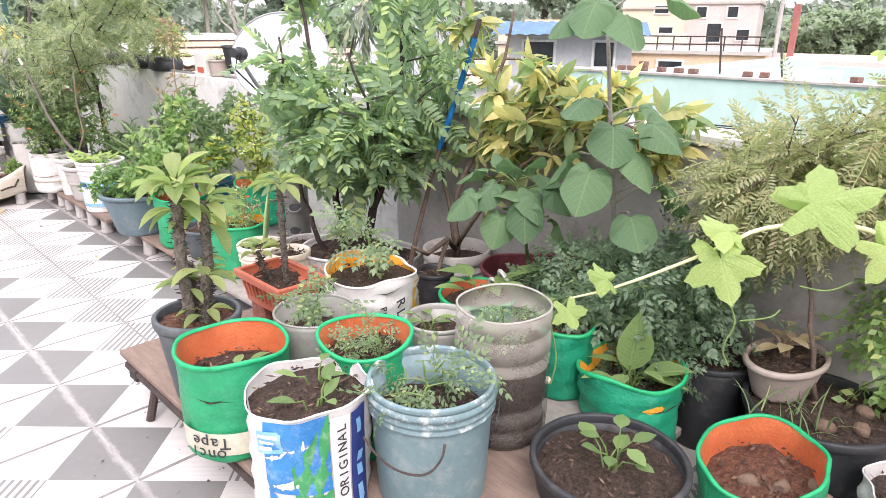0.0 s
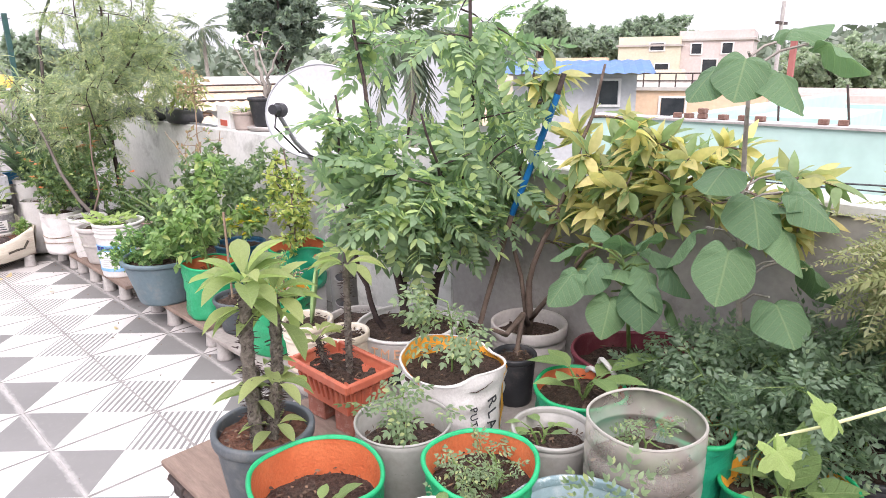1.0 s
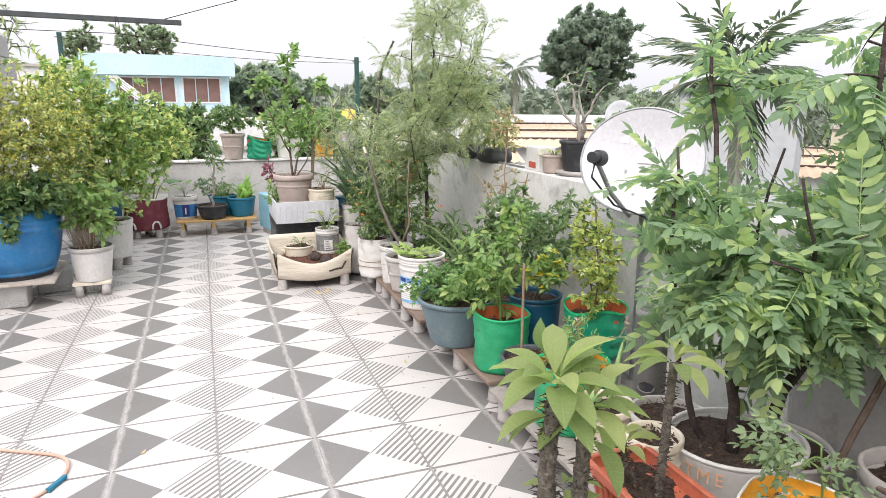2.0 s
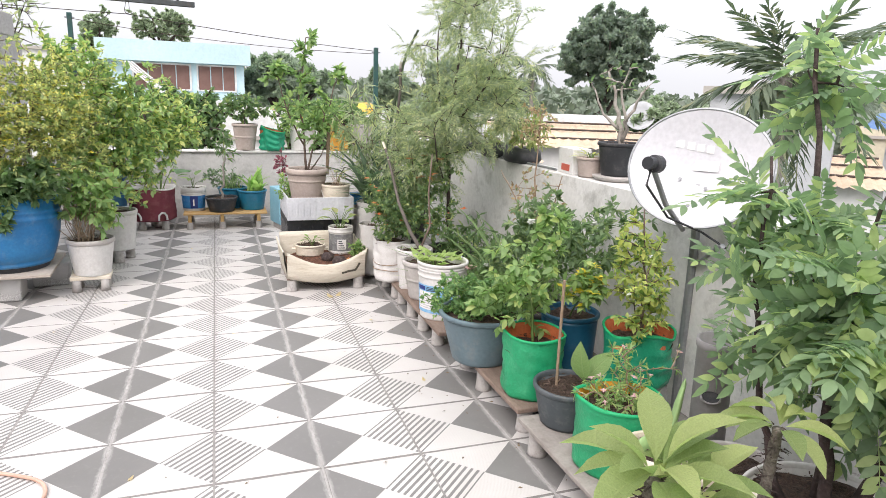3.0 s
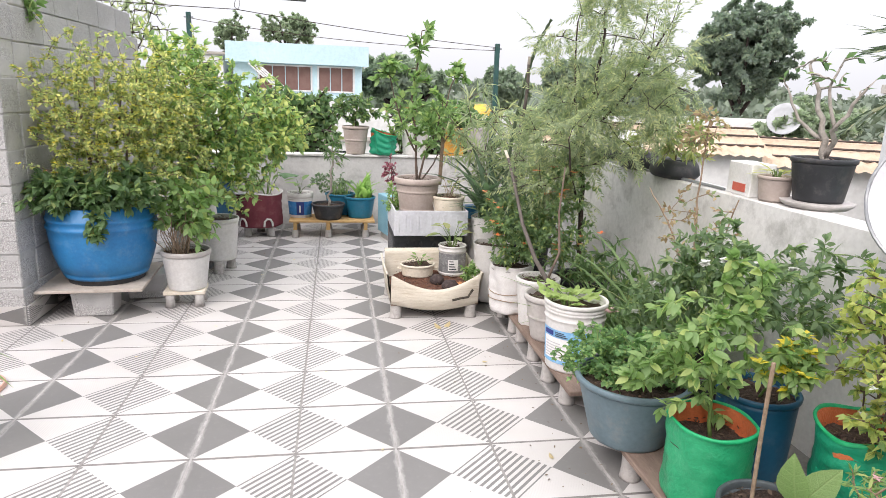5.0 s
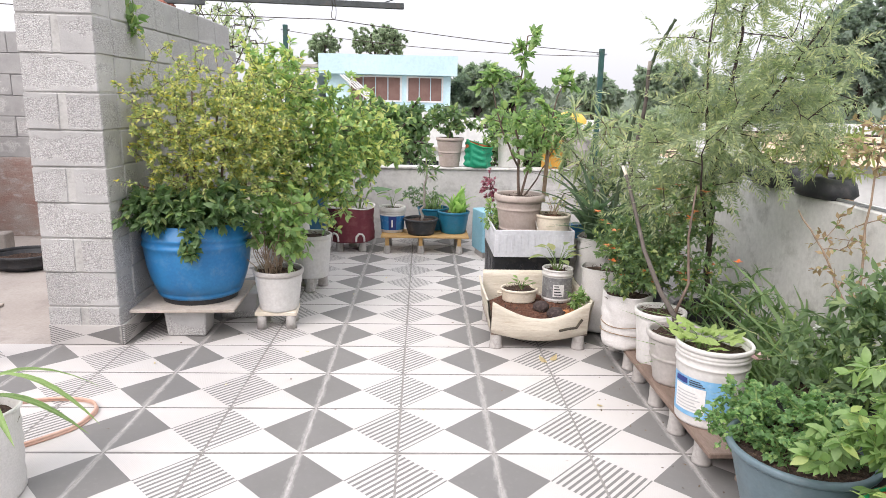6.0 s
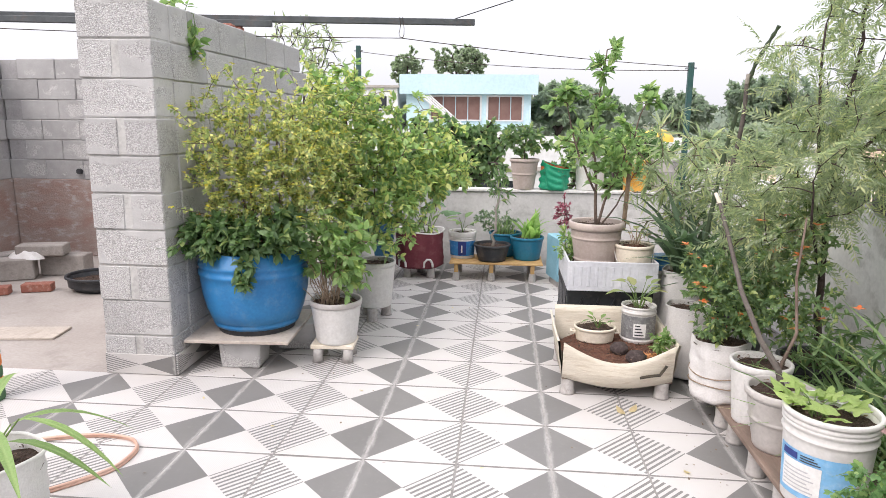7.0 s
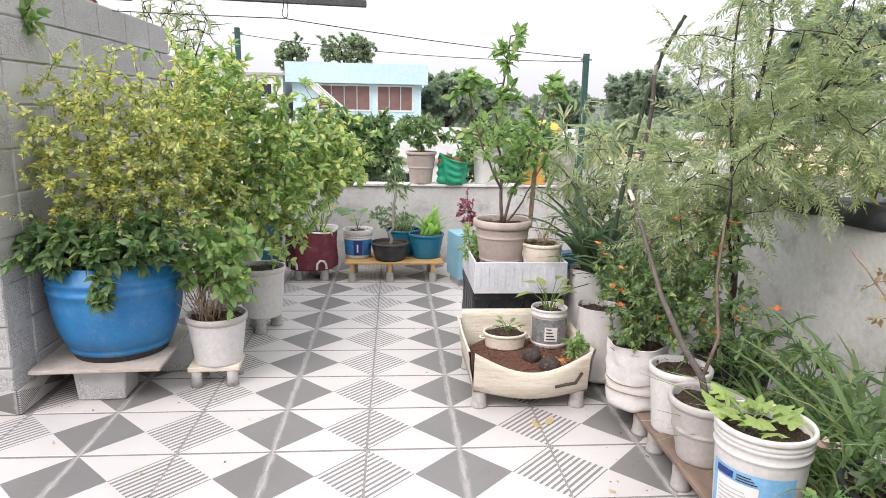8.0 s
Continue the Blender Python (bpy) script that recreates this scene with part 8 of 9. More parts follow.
tomato("young tomato plant in a pale grey pot", (0.95, -3.83, 0.40), 0.15, 0.08, 6, 203)
tomato("tomato seedlings in a grow bag", (0.91, -4.18, 0.455), 0.10, 0.08, 7, 204, (0.05, 0.08))
tomato("tomato seedlings in a grow bag", (0.84, -4.12, 0.455), 0.09, 0.05, 5, 205, (0.05, 0.08))
tomato("small seedling in a clear jar", (1.20, -4.39, 0.475), 0.12, 0.06, 7, 206, (0.05, 0.08))
seedling("bean_seedling", "small bean seedling in a patched grow bag", (0.61, -3.90, 0.39), 6, OVAL, L_BROAD, 0.06, 0.055, 207, spread=0.05)
seedling("leaf_seedling", "seedling with long pale leaves in a printed sack", (0.62, -4.30, 0.475), 4, OVAL, L_BROAD, 0.062, 0.05, 208, spread=0.05)
seedling("leaf_seedling", "seedling with long pale leaves in a printed sack", (0.68, -4.22, 0.475), 4, OVAL, L_BROAD, 0.055, 0.06, 209, spread=0.05)
seedling("leaf_seedling", "young plant in a pale grey pot", (1.18, -4.12, 0.42), 7, OVAL, L_BROAD, 0.06, 0.07, 210, spread=0.05)
seedling("custard_seedling", "young plant with large fresh leaves in a grow bag", (1.50, -4.03, 0.39), 8, OVAL, L_BROAD, 0.145, 0.12, 211, "plant", spread=0.08, thick=0.004)
seedling("broad_seedling", "plant with tall upright broad leaves in a grow bag", (1.545, -4.625, 0.29), 8, leaf_plain(0.22, 0.2, 0.3, 5), L_BROAD, 0.105, 0.08, 212, "plant", spread=0.07, thick=0.004)
tall_leaf = thing("banana_shoot", "single tall upright light green leaf", "plant", (1.52, -4.63, 0.30))
single_leaves(tall_leaf, leaf_plain(0.27, 0.35, 0.12, 6), L_BROAD, [((0, 0, 0.06), (-0.05, -0.12, 1.0), 0.20, (-0.8, -0.6, 0.1)), ((0.02, -0.03, 0.05), (0.3, -0.6, 0.25), 0.15, (-0.2, 0.1, 1.0))])
Shape().tube([(0, 0, -0.01), (0, 0, 0.08)], 0.004, 6).to("stem", GREEN_STEM, tall_leaf)
seedling("jasmine_seedling", "small seedling with round green leaves in a black pot", (1.18, -4.775, 0.26), 9, leaf_plain(0.34, 0.15, 0.1, 3), L_BROAD, 0.062, 0.10, 213, spread=0.06)
seedling("bag_seedling", "young leaves in a grow bag behind a jar", (1.52, -4.385, 0.40), 7, OVAL, L_BROAD, 0.09, 0.09, 214, spread=0.06)
seedling("wilted_plant", "wilted plant with dry curled leaves in an oval pot", (1.925, -4.935, 0.375), 9, OVAL, L_DRY, 0.085, 0.08, 215, "plant", DRY_STEM, 0.05, thick=0.006)
tuft("weeds", "sparse weeds in a wide tub", (1.74, -5.03, 0.265), 24, (0.08, 0.2), L_GRASS, 216, r=0.12, splay=1.2)

# on the right-hand parapet
grown("bare_desert_rose", "desert rose with bare pale branches in a black pot", "plant", (2.26, -1.05, 1.17),
      [([(2.26, -1.05, 1.17), (2.25, -1.05, 1.28), (2.24, -0.98, 1.45), (2.22, -0.92, 1.60)], 0.018, 0.006), ([(2.26, -1.05, 1.2), (2.25, -1.12, 1.36), (2.28, -1.2, 1.5)], 0.014, 0.005), ([(2.25, -1.03, 1.28), (2.2, -0.92, 1.36), (2.18, -0.85, 1.5)], 0.010, 0.004), ([(2.25, -1.1, 1.32), (2.22, -1.06, 1.48), (2.24, -1.08, 1.58)], 0.009, 0.004)],
      [((2.24, -1.0, 1.55), (0.14, 0.20, 0.10), 22)], SMALL, (0.03, 0.06), 2, L_MID, PALE_BARK, seed=221, twig=0.004)
grown("yellowing_shrub", "wispy yellow-green shrub in black sacks on the parapet", "shrub", (2.17, 0.05, 1.07), [([(2.17, 0.05, 1.07), (2.16, 0.0, 1.2)], 0.005, 0.003)], [((2.16, -0.02, 1.22), (0.14, 0.24, 0.12), 60), ((2.16, 0.5, 1.18), (0.12, 0.2, 0.1), 36)], SLIM, (0.04, 0.08), 8, leafy("yellowing_leaves", (0.17, 0.22, 0.05), (0.30, 0.30, 0.08)), DRY_STEM, seed=222)
grown("dead_shrub", "dry twiggy shrub with brown leaves before the parapet", "shrub", (1.96, -0.62, 0.0), [([(1.96, -0.62, 0.0), (1.96, -0.66, 0.5), (1.94, -0.62, 0.95), (1.97, -0.6, 1.35)], 0.008, 0.003), ([(1.96, -0.64, 0.4), (1.95, -0.85, 0.75), (1.95, -0.95, 1.0)], 0.006, 0.003), ([(1.96, -0.64, 0.5), (1.92, -0.4, 0.8), (1.9, -0.2, 0.95)], 0.006, 0.003)],
      [((1.96, -0.58, 1.30), (0.10, 0.14, 0.12), 50), ((1.95, -0.6, 0.8), (0.12, 0.36, 0.26), 46)], SMALL, (0.025, 0.045), 4, leafy("rusty_leaves", (0.22, 0.12, 0.06), (0.34, 0.24, 0.12), (0.14, 0.2, 0.06), 0.3), DRY_STEM, seed=223, twig=0.002)
seedling("parapet_fern", "little yellowing rosette in a taupe pot", (2.17, -0.88, 1.09), 12, SLIM, leafy("yellow_rosette", (0.28, 0.30, 0.06), (0.40, 0.38, 0.10), by_object=True), 0.10, 0.04, 224, "plant", spread=0.03)
grown("trailing_shrub", "light green shrubs along the far corner", "shrub", (1.45, FAR_Y + 0.07, 1.05), [([(1.45, 3.59, 1.05), (1.4, 3.6, 1.2)], 0.006, 0.003)], [((1.40, 3.55, 1.15), (0.35, 0.2, 0.2), 90), ((0.95, 3.6, 1.15), (0.25, 0.2, 0.2), 60)], SMALL, (0.04, 0.06), 8, L_LIGHT, GREEN_STEM, seed=225, blooms=[("blossom", SMALL, 0.03, 12, P_ORANGE, "orange flowers")])
grown("wall_creeper", "sprig of creeper hanging over the block wall", "vine", (-1.70, 0.85, 2.03), [([(-1.70, 0.85, 2.03), (-1.63, 0.85, 2.02), (-1.625, 0.84, 1.8)], 0.003, 0.002)], [((-1.625, 0.84, 1.86), (0.02, 0.05, 0.12), 16), ((-1.75, 0.75, 2.06), (0.12, 0.12, 0.04), 14)], OVAL, (0.05, 0.08), 3, L_LIGHT, GREEN_STEM, seed=226)

# left foreground
sack = grow_bag((-1.50, -1.10, 0.0), 0.16, 0.33, WHITE_CLOTH, WHITE_CLOTH, "pale sack pot on the open floor", 231, WHITE_CLOTH, 0.05, group="")
seedling("corn_plant", "young plant with long pale arching leaves in a sack", (-1.50, -1.10, 0.29), 11, leaf_plain(0.06, 0.3, 0.7, 6), L_BROAD, 0.36, 0.20, 232, "plant", spread=0.10, thick=0.005)
hose = thing("garden_hose", "thin copper-coloured hose looped on the tiles", "hose", (-1.6, -0.6, 0.0))
for dz, dr in ((0.006, 0.0), (0.016, 0.012)):
    hp = [(-0.60, -0.05), (-0.37, 0.15), (-0.20, 0.225), (-0.02, 0.27), (0.14, 0.25), (0.215, 0.16), (0.21, 0.0), (0.12, -0.11), (0.03, -0.20), (-0.12, -0.34), (-0.3, -0.46)]
    hq = np.array([(x * (1 - dr), y * (1 - dr), dz) for x, y in hp])
    t = np.linspace(0, len(hq) - 1, 50)
    sm = np.stack([np.interp(t, np.arange(len(hq)), hq[:, k]) for k in range(3)], 1)
    for _ in range(3):
        sm[1:-1] = (sm[:-2] + 2 * sm[1:-1] + sm[2:]) / 4
    Shape().tube(sm, 0.007, 8).to("loop", surface("copper_hose", (0.52, 0.30, 0.22), (0.66, 0.44, 0.35), 9, 0.4, 0.1), hose, smooth=True)
Shape().tube([(-0.52, -0.02, 0.01), (-0.44, 0.07, 0.01)], 0.010, 8).to("joint", SEA_BLUE, hose, "teal hose joint")
feed = thing("garden_hose", "thin copper-coloured hose trailing over the tiles", "hose", (-0.9, -1.8, 0.0))
Shape().tube(flowing([(-0.62, 0.62, 0.007), (-0.42, 0.50, 0.007), (-0.20, 0.32, 0.007), (0.02, 0.14, 0.007), (0.20, 0.05, 0.007), (0.31, -0.02, 0.007), (0.345, -0.12, 0.007), (0.31, -0.25, 0.007), (0.20, -0.36, 0.007), (-0.05, -0.50, 0.007), (-0.5, -0.62, 0.007), (-1.0, -0.66, 0.007)]), 0.007, 8).to("loop", surface("copper_hose", (0.52, 0.30, 0.22), (0.66, 0.44, 0.35), 9, 0.4, 0.1), feed, smooth=True)
Shape().tube([(0.338, -0.19, 0.009), (0.295, -0.275, 0.009)], 0.011, 8).to("joint", SEA_BLUE, feed, "teal hose joint")
roll = thing("striped_roll", "rolled orange and green striped mat standing upright", "mat", (-2.43, -0.02, 0))
for k in range(16):
    m = surface("orange_weave", (0.62, 0.16, 0.03), (0.72, 0.24, 0.06), 12, 0.8, 0.3) if k % 2 else surface("green_weave", (0.05, 0.12, 0.06), (0.08, 0.17, 0.08), 12, 0.8, 0.3)
    Shape().lathe([(0.062, 0.06 * k), (0.066, 0.06 * k + 0.01), (0.066, 0.06 * k + 0.05), (0.062, 0.06 * k + 0.06)], 20).to("stripe", m, roll, "orange stripe" if k % 2 else "dark green stripe")
Shape().lathe([(0, 0.96), (0.062, 0.96)], 20).to("top", ORANGE_IN, roll)
peg = thing("clothes_peg", "orange clothes peg on a washing line", "peg", (-3.42, 1.55, 1.985))
Shape().box(-0.012, -0.008, 0.0, 0.012, 0.008, 0.085, 0.003).to("body", ORANGE_IN, peg)

# court clutter
flower_pot((-3.22, 2.15, 0.0), 0.24, 0.13, BLACK_PL, "shallow black rubber basin on the cement", 241, 0.78, 0.02, 0.012, 0.06, name="rubber_basin", category="basin", sx=1.1)
for x, y, rz in ((-3.95, 1.85, 20), (-3.68, 2.0, 18), (-4.1, 1.6, 25)):
    b = thing("loose_brick", "loose red clay brick on the cement", "brick", (x, y, 0.0), rz, group="loose bricks")
    Shape().box(-0.115, -0.05, 0, 0.115, 0.05, 0.07, 0.006).to("clay", MAT["brick"], b)
for x, y, z, rz in ((-4.2, 2.35, 0, 25), (-3.85, 2.62, 0, 8), (-4.45, 2.5, 0, 60), (-3.98, 2.5, 0.2, 15)):
    b = thing("loose_block", "loose grey concrete block in a heap", "block", (x, y, z), rz, group="loose blocks")
    Shape().box(-0.2, -0.09, 0, 0.2, 0.09, 0.19 if z == 0 else 0.1, 0.01).to("casting", STONE, b)
cloth = thing("white_rag", "crumpled white rag on concrete blocks", "rag", (-4.1, 2.42, 0.20))
Shape().lathe([(0, 0.07), (0.04, 0.06), (0.08, 0.035), (0.11, 0.004), (0.13, -0.02)], 30, 1.3, 0.7, wrinkles(5, 0.014, 0.1, 0.02)).to("fabric", WHITE_CLOTH, cloth, smooth=True)
ply = thing("cement_sheet", "broken pale sheet lying on the cement floor", "sheet", (-3.05, 0.95, 0.0), 8)
Shape().box(-0.42, -0.12, 0.0, 0.30, 0.12, 0.015, 0.003).to("board", TAN_BOARD, ply)

# fallen leaves on the tiles
g = rng_of(31)
for x, y in ((0.83, 0.19), (0.80, 0.16), (-0.42, 1.45), (0.10, -0.42), (-1.35, 0.10), (-0.2, 1.9), (0.95, -0.35), (-0.9, -0.15), (0.35, -1.2), (-0.55, 0.3), (1.02, -1.35), (-0.3, -1.9)):
    lf = thing("fallen_leaf", "small dry brown leaf on the tiles", "leaf", (x, y, 0.006), g.uniform(0, 360), group="fallen leaves")
    v, f = OVAL
    s = 0.075 if x > 0.7 and y > 0 else g.uniform(0.02, 0.04)
    put("blade", mesh_of("blade", v * s * (1, 1, -1), f, L_DRY), lf)

# crumbs of leaf and soil swept up along the pots
g = rng_of(63)
litter = thing("leaf_litter", "brown crumbs of leaf and soil on the tiles", "litter", (0, 0, 0.001), kind="stuff")
vs, fs = [], []
for x0, x1, y0, y1, n in ((0.95, 1.3, -2.8, 0.5, 90), (-1.6, -0.7, 0.45, 1.3, 70), (-0.9, 0.9, 1.5, 3.4, 110), (0.3, 0.7, -5.2, -2.9, 40), (-1.5, 1.1, -3.5, 1.5, 60)):
    for k in range(n):
        c = np.array([g.uniform(x0, x1), g.uniform(y0, y1), g.uniform(0.0005, 0.003)])
        a = g.uniform(0, 6.28)
        u = np.array([math.cos(a), math.sin(a), g.normal(0, 0.2)]) * g.uniform(0.003, 0.011)
        w = np.array([-math.sin(a), math.cos(a), g.normal(0, 0.3)]) * g.uniform(0.0015, 0.005)
        i = len(vs)
        vs += [c - u, c + w, c + u, c - w + (0, 0, 0.002)]
        fs.append((i, i + 1, i + 2, i + 3))
put("crumb_layer", mesh_of("crumb_layer", vs, fs, CRUMB), litter)


# ---- the neighbourhood beyond the parapets ----
GROUND_Z = -6.5
land = thing("ground", "dusty ground with scrub reaching to the horizon", "ground", kind="structure")
s = Shape()
gr = np.array([0.0, 20, 60, 150, 400, 900, 2400])
ga = np.linspace(0, 2 * np.pi, 49)[:-1]
gv = [(0, 0, GROUND_Z)]
for q in gr[1:]:
    gv += [(q * math.cos(a), q * math.sin(a), GROUND_Z) for a in ga]
gf = [(0, 1 + k, 1 + (k + 1) % 48) for k in range(48)]
for i in range(len(gr) - 2):
    gf += [(1 + i * 48 + k, 1 + (i + 1) * 48 + k, 1 + (i + 1) * 48 + (k + 1) % 48, 1 + i * 48 + (k + 1) % 48) for k in range(48)]
s.add(gv, gf).to("earth", surface("dusty_scrubland", (0.20, 0.18, 0.12), (0.12, 0.15, 0.07), 0.02, 0.95, 0.0, 0.4, (0.25, 0.2, 0.15), 0.4), land)
own = thing("building_body", "plastered body of the house below the terrace", "building", kind="structure")
Shape().box(-5.0, -7.9, GROUND_Z, PAR_X + 0.12, FAR_Y + 0.12, -0.152).to("walls", MAT["plaster"], own)

PAINT = {
    "sky": surface("sky_blue_wall_paint", (0.50, 0.69, 0.75), (0.58, 0.76, 0.82), 0.8, 0.8, 0.05, 9, (0.6, 0.75, 0.8), 0.3),
    "white": surface("whitewashed_wall", (0.66, 0.66, 0.65), (0.78, 0.78, 0.77), 0.7, 0.85, 0.05, 9, (0.45, 0.44, 0.42), 0.4),
    "grey": surface("pale_grey_wall", (0.44, 0.45, 0.47), (0.55, 0.56, 0.58), 0.7, 0.85, 0.05, 9, (0.32, 0.32, 0.33), 0.4),
    "mint": surface("mint_green_wall_paint", (0.45, 0.64, 0.58), (0.51, 0.68, 0.63), 0.9, 0.85, 0.05, 9, (0.46, 0.58, 0.545), 0.4),
    "cream": surface("cream_wall_paint", (0.58, 0.53, 0.40), (0.66, 0.61, 0.48), 0.8, 0.85, 0.05, 9, (0.5, 0.44, 0.34), 0.3),
    "pink": surface("pale_pink_wall_paint", (0.56, 0.48, 0.45), (0.64, 0.56, 0.53), 0.8, 0.85, 0.05, 9, (0.5, 0.42, 0.4), 0.3),
    "peach": surface("peach_wall_paint", (0.68, 0.48, 0.32), (0.75, 0.56, 0.40), 0.8, 0.85, 0.05, 9, (0.5, 0.42, 0.34), 0.3),
    "tan": surface("tan_corrugated_sheet", (0.52, 0.38, 0.26), (0.64, 0.50, 0.37), 0.8, 0.7, 0.05, 9, (0.35, 0.24, 0.16), 0.5),
    "tin": surface("blue_roof_sheet", (0.03, 0.10, 0.27), (0.06, 0.17, 0.36), 1.5, 0.5, 0.05, 9, (0.2, 0.3, 0.4), 0.4),
    "slab": surface("stained_roof_slab", (0.40, 0.37, 0.34), (0.52, 0.49, 0.45), 0.8, 0.9, 0.1, 9, (0.25, 0.22, 0.2), 0.5),
    "dark": surface("dark_window_glass", (0.02, 0.025, 0.03), (0.05, 0.055, 0.06), 2, 0.2, 0.0),
    "shutter": surface("brown_shutter", (0.16, 0.085, 0.07), (0.22, 0.13, 0.11), 3, 0.6, 0.1),
    "red": surface("brick_red_paint", (0.30, 0.10, 0.09), (0.38, 0.15, 0.13), 2, 0.8, 0.1),
}


def house(label, at, w, d, h, paint, rz=0.0, windows=(), parapet=0.0, band_mat=None, band=(0, 0), name="neighbour_house"):
    """Flat-roofed house: local y = 0 is the front, which faces -y; windows are (x, z, width, height, kind)."""
    ob = thing(name, label, "house", (at[0], at[1], GROUND_Z), rz, group="houses")
    z1 = h - GROUND_Z
    Shape().box(-w / 2, 0, 0, w / 2, d, z1 - parapet - 0.1).to("wall", paint, ob)
    Shape().box(-w / 2 - 0.1, -0.1, z1 - parapet - 0.1, w / 2 + 0.1, d + 0.1, z1 - parapet).to("roof", PAINT["slab"], ob)
    if parapet:
        for x0, y0, x1, y1 in ((-w / 2, 0, w / 2, 0.12), (-w / 2, d - 0.12, w / 2, d), (-w / 2, 0.12, -w / 2 + 0.12, d - 0.12), (w / 2 - 0.12, 0.12, w / 2, d - 0.12)):
            Shape().box(x0, y0, z1 - parapet, x1, y1, z1).to("parapet", paint, ob)
    if band_mat:
        Shape().box(-w / 2 - 0.25, -0.35, band[0] - GROUND_Z, w / 2 + 0.25, 0.0, band[1] - GROUND_Z).to("canopy", band_mat, ob)
    for x, z, ww, wh, kind in windows:
        zz = z - GROUND_Z
        win = Shape().box(x - ww / 2 - 0.06, -0.05, zz - 0.06, x + ww / 2 + 0.06, -0.003, zz).box(x - ww / 2 - 0.06, -0.05, zz + wh, x + ww / 2 + 0.06, -0.003, zz + wh + 0.06).box(x - ww / 2 - 0.06, -0.05, zz, x - ww / 2, -0.003, zz + wh).box(x + ww / 2, -0.05, zz, x + ww / 2 + 0.06, -0.003, zz + wh).to("window", PAINT["white"], ob)
        n = max(1, int(ww / 0.45))
        for k in range(n):
            x0 = x - ww / 2 + ww * k / n
            Shape().box(x0 + 0.02, -0.02, zz, x0 + ww / n - 0.02, -0.004, zz + wh).to("pane", PAINT[kind], win)
    return ob


blue = house("sky-blue house with brown shuttered windows and a canopy", (-1.4, 25.3), 5.3, 6, 3.25, PAINT["sky"], 2, ((-0.55, 1.45, 2.1, 0.95, "shutter"), (1.55, 1.45, 1.45, 0.95, "shutter")), 0.0, PAINT["sky"], (2.5, 3.3))
Shape().box(-2.65, -1.4, 0, 2.65, -0.4, 1.05 - GROUND_Z).to("veranda", PAINT["white"], blue)
for k in range(4):
    Shape().tube([(-2.0 + k * 0.12, -0.45, 2.45 - GROUND_Z), (-0.6 + k * 0.12, -0.45, 1.25 - GROUND_Z)], 0.035, 5).to("stair_rail", PAINT["white"], blue)
house("white house with a dark window and a low roof", (-5.6, 25.0), 2.4, 6, 2.85, PAINT["white"], 0, ((0.3, 1.9, 0.9, 0.5, "dark"),))
house("low white house with a long parapet", (2.0, 13.0), 9.0, 5, 0.95, PAINT["white"], 3, ((-2.0, -1.0, 1, 1, "dark"),), 0.6)
house("low house with stained flat roof", (10.5, 16.5), 8.0, 6, 0.95, PAINT["white"], -30, (), 0.3)
house("pale grey house wall close behind the parapet", (7.3, 2.9), 1.6, 4, 1.72, PAINT["grey"], -50, ())
house("cream house with small windows", (33.4, 12.5), 3.2, 6, 2.6, PAINT["cream"], -68, ((-0.6, 0.7, 0.6, 0.5, "dark"), (0.7, 0.7, 0.7, 0.5, "dark"), (0.4, 1.9, 0.7, 0.35, "dark")), 0.4)
house("pale pink house with small windows", (34.9, 9.6), 3.6, 6, 2.85, PAINT["pink"], -72, ((-0.9, 1.7, 0.5, 0.5, "dark"), (0.6, 1.7, 0.5, 0.5, "dark"), (-0.2, 0.5, 0.7, 0.9, "dark"), (1.2, 0.6, 0.6, 0.5, "dark")), 0.4)
house("peach house behind the mint terrace", (27.0, 13.5), 4.0, 6, 1.55, PAINT["peach"], -60, ((0.0, 0.6, 0.8, 0.5, "dark"),), 0.3)
house("long cream wall of a low house", (22.0, 9.0), 7.0, 5, 1.0, PAINT["cream"], -65, ((-1.5, 0.2, 0.6, 0.4, "dark"), (1.2, 0.2, 0.6, 0.4, "dark")), 0.3)
house("low pink house beyond the mint terrace", (24.0, 0.5), 8.0, 6, 0.25, PAINT["pink"], -85, (), 0.3)
deck = house("low terrace house with a rusty roof railing", (19.0, 4.3), 5.5, 4, 0.62, PAINT["peach"], -72, ((-1.6, -0.3, 0.7, 0.6, "dark"), (0.2, -0.3, 0.7, 0.6, "dark")), 0.0)
for k in range(12):
    Shape().tube([(-2.6 + 0.47 * k, 0.1, 0.60 - GROUND_Z), (-2.6 + 0.47 * k, 0.1, 1.02 - GROUND_Z)], 0.022, 5).to("railing_post", IRON, deck)
for z in (0.80, 1.02):
    Shape().tube([(-2.7, 0.1, z - GROUND_Z), (2.7, 0.1, z - GROUND_Z)], 0.02, 5).to("railing_bar", IRON, deck)
shed = house("grey shed with a blue corrugated roof", (14.9, 4.9), 3.2, 3.0, 1.15, PAINT["grey"], -58, ((0.9, 0.3, 0.5, 0.6, "dark"), (-0.8, 0.2, 0.8, 0.7, "dark")), name="roof_shed")
rv, rf = [], []
for i in range(49):
    x = -2.0 + 4.0 * i / 48
    zz = 0.018 * math.sin(i * 1.571)
    rv += [(x, -0.7, 1.10 - GROUND_Z + zz), (x, 1.6, 1.42 - GROUND_Z + zz)]
rf = [(2 * i, 2 * i + 2, 2 * i + 3, 2 * i + 1) for i in range(48)]
Shape().add(rv, rf).to("tin_roof", PAINT["tin"], shed, "blue corrugated roof")
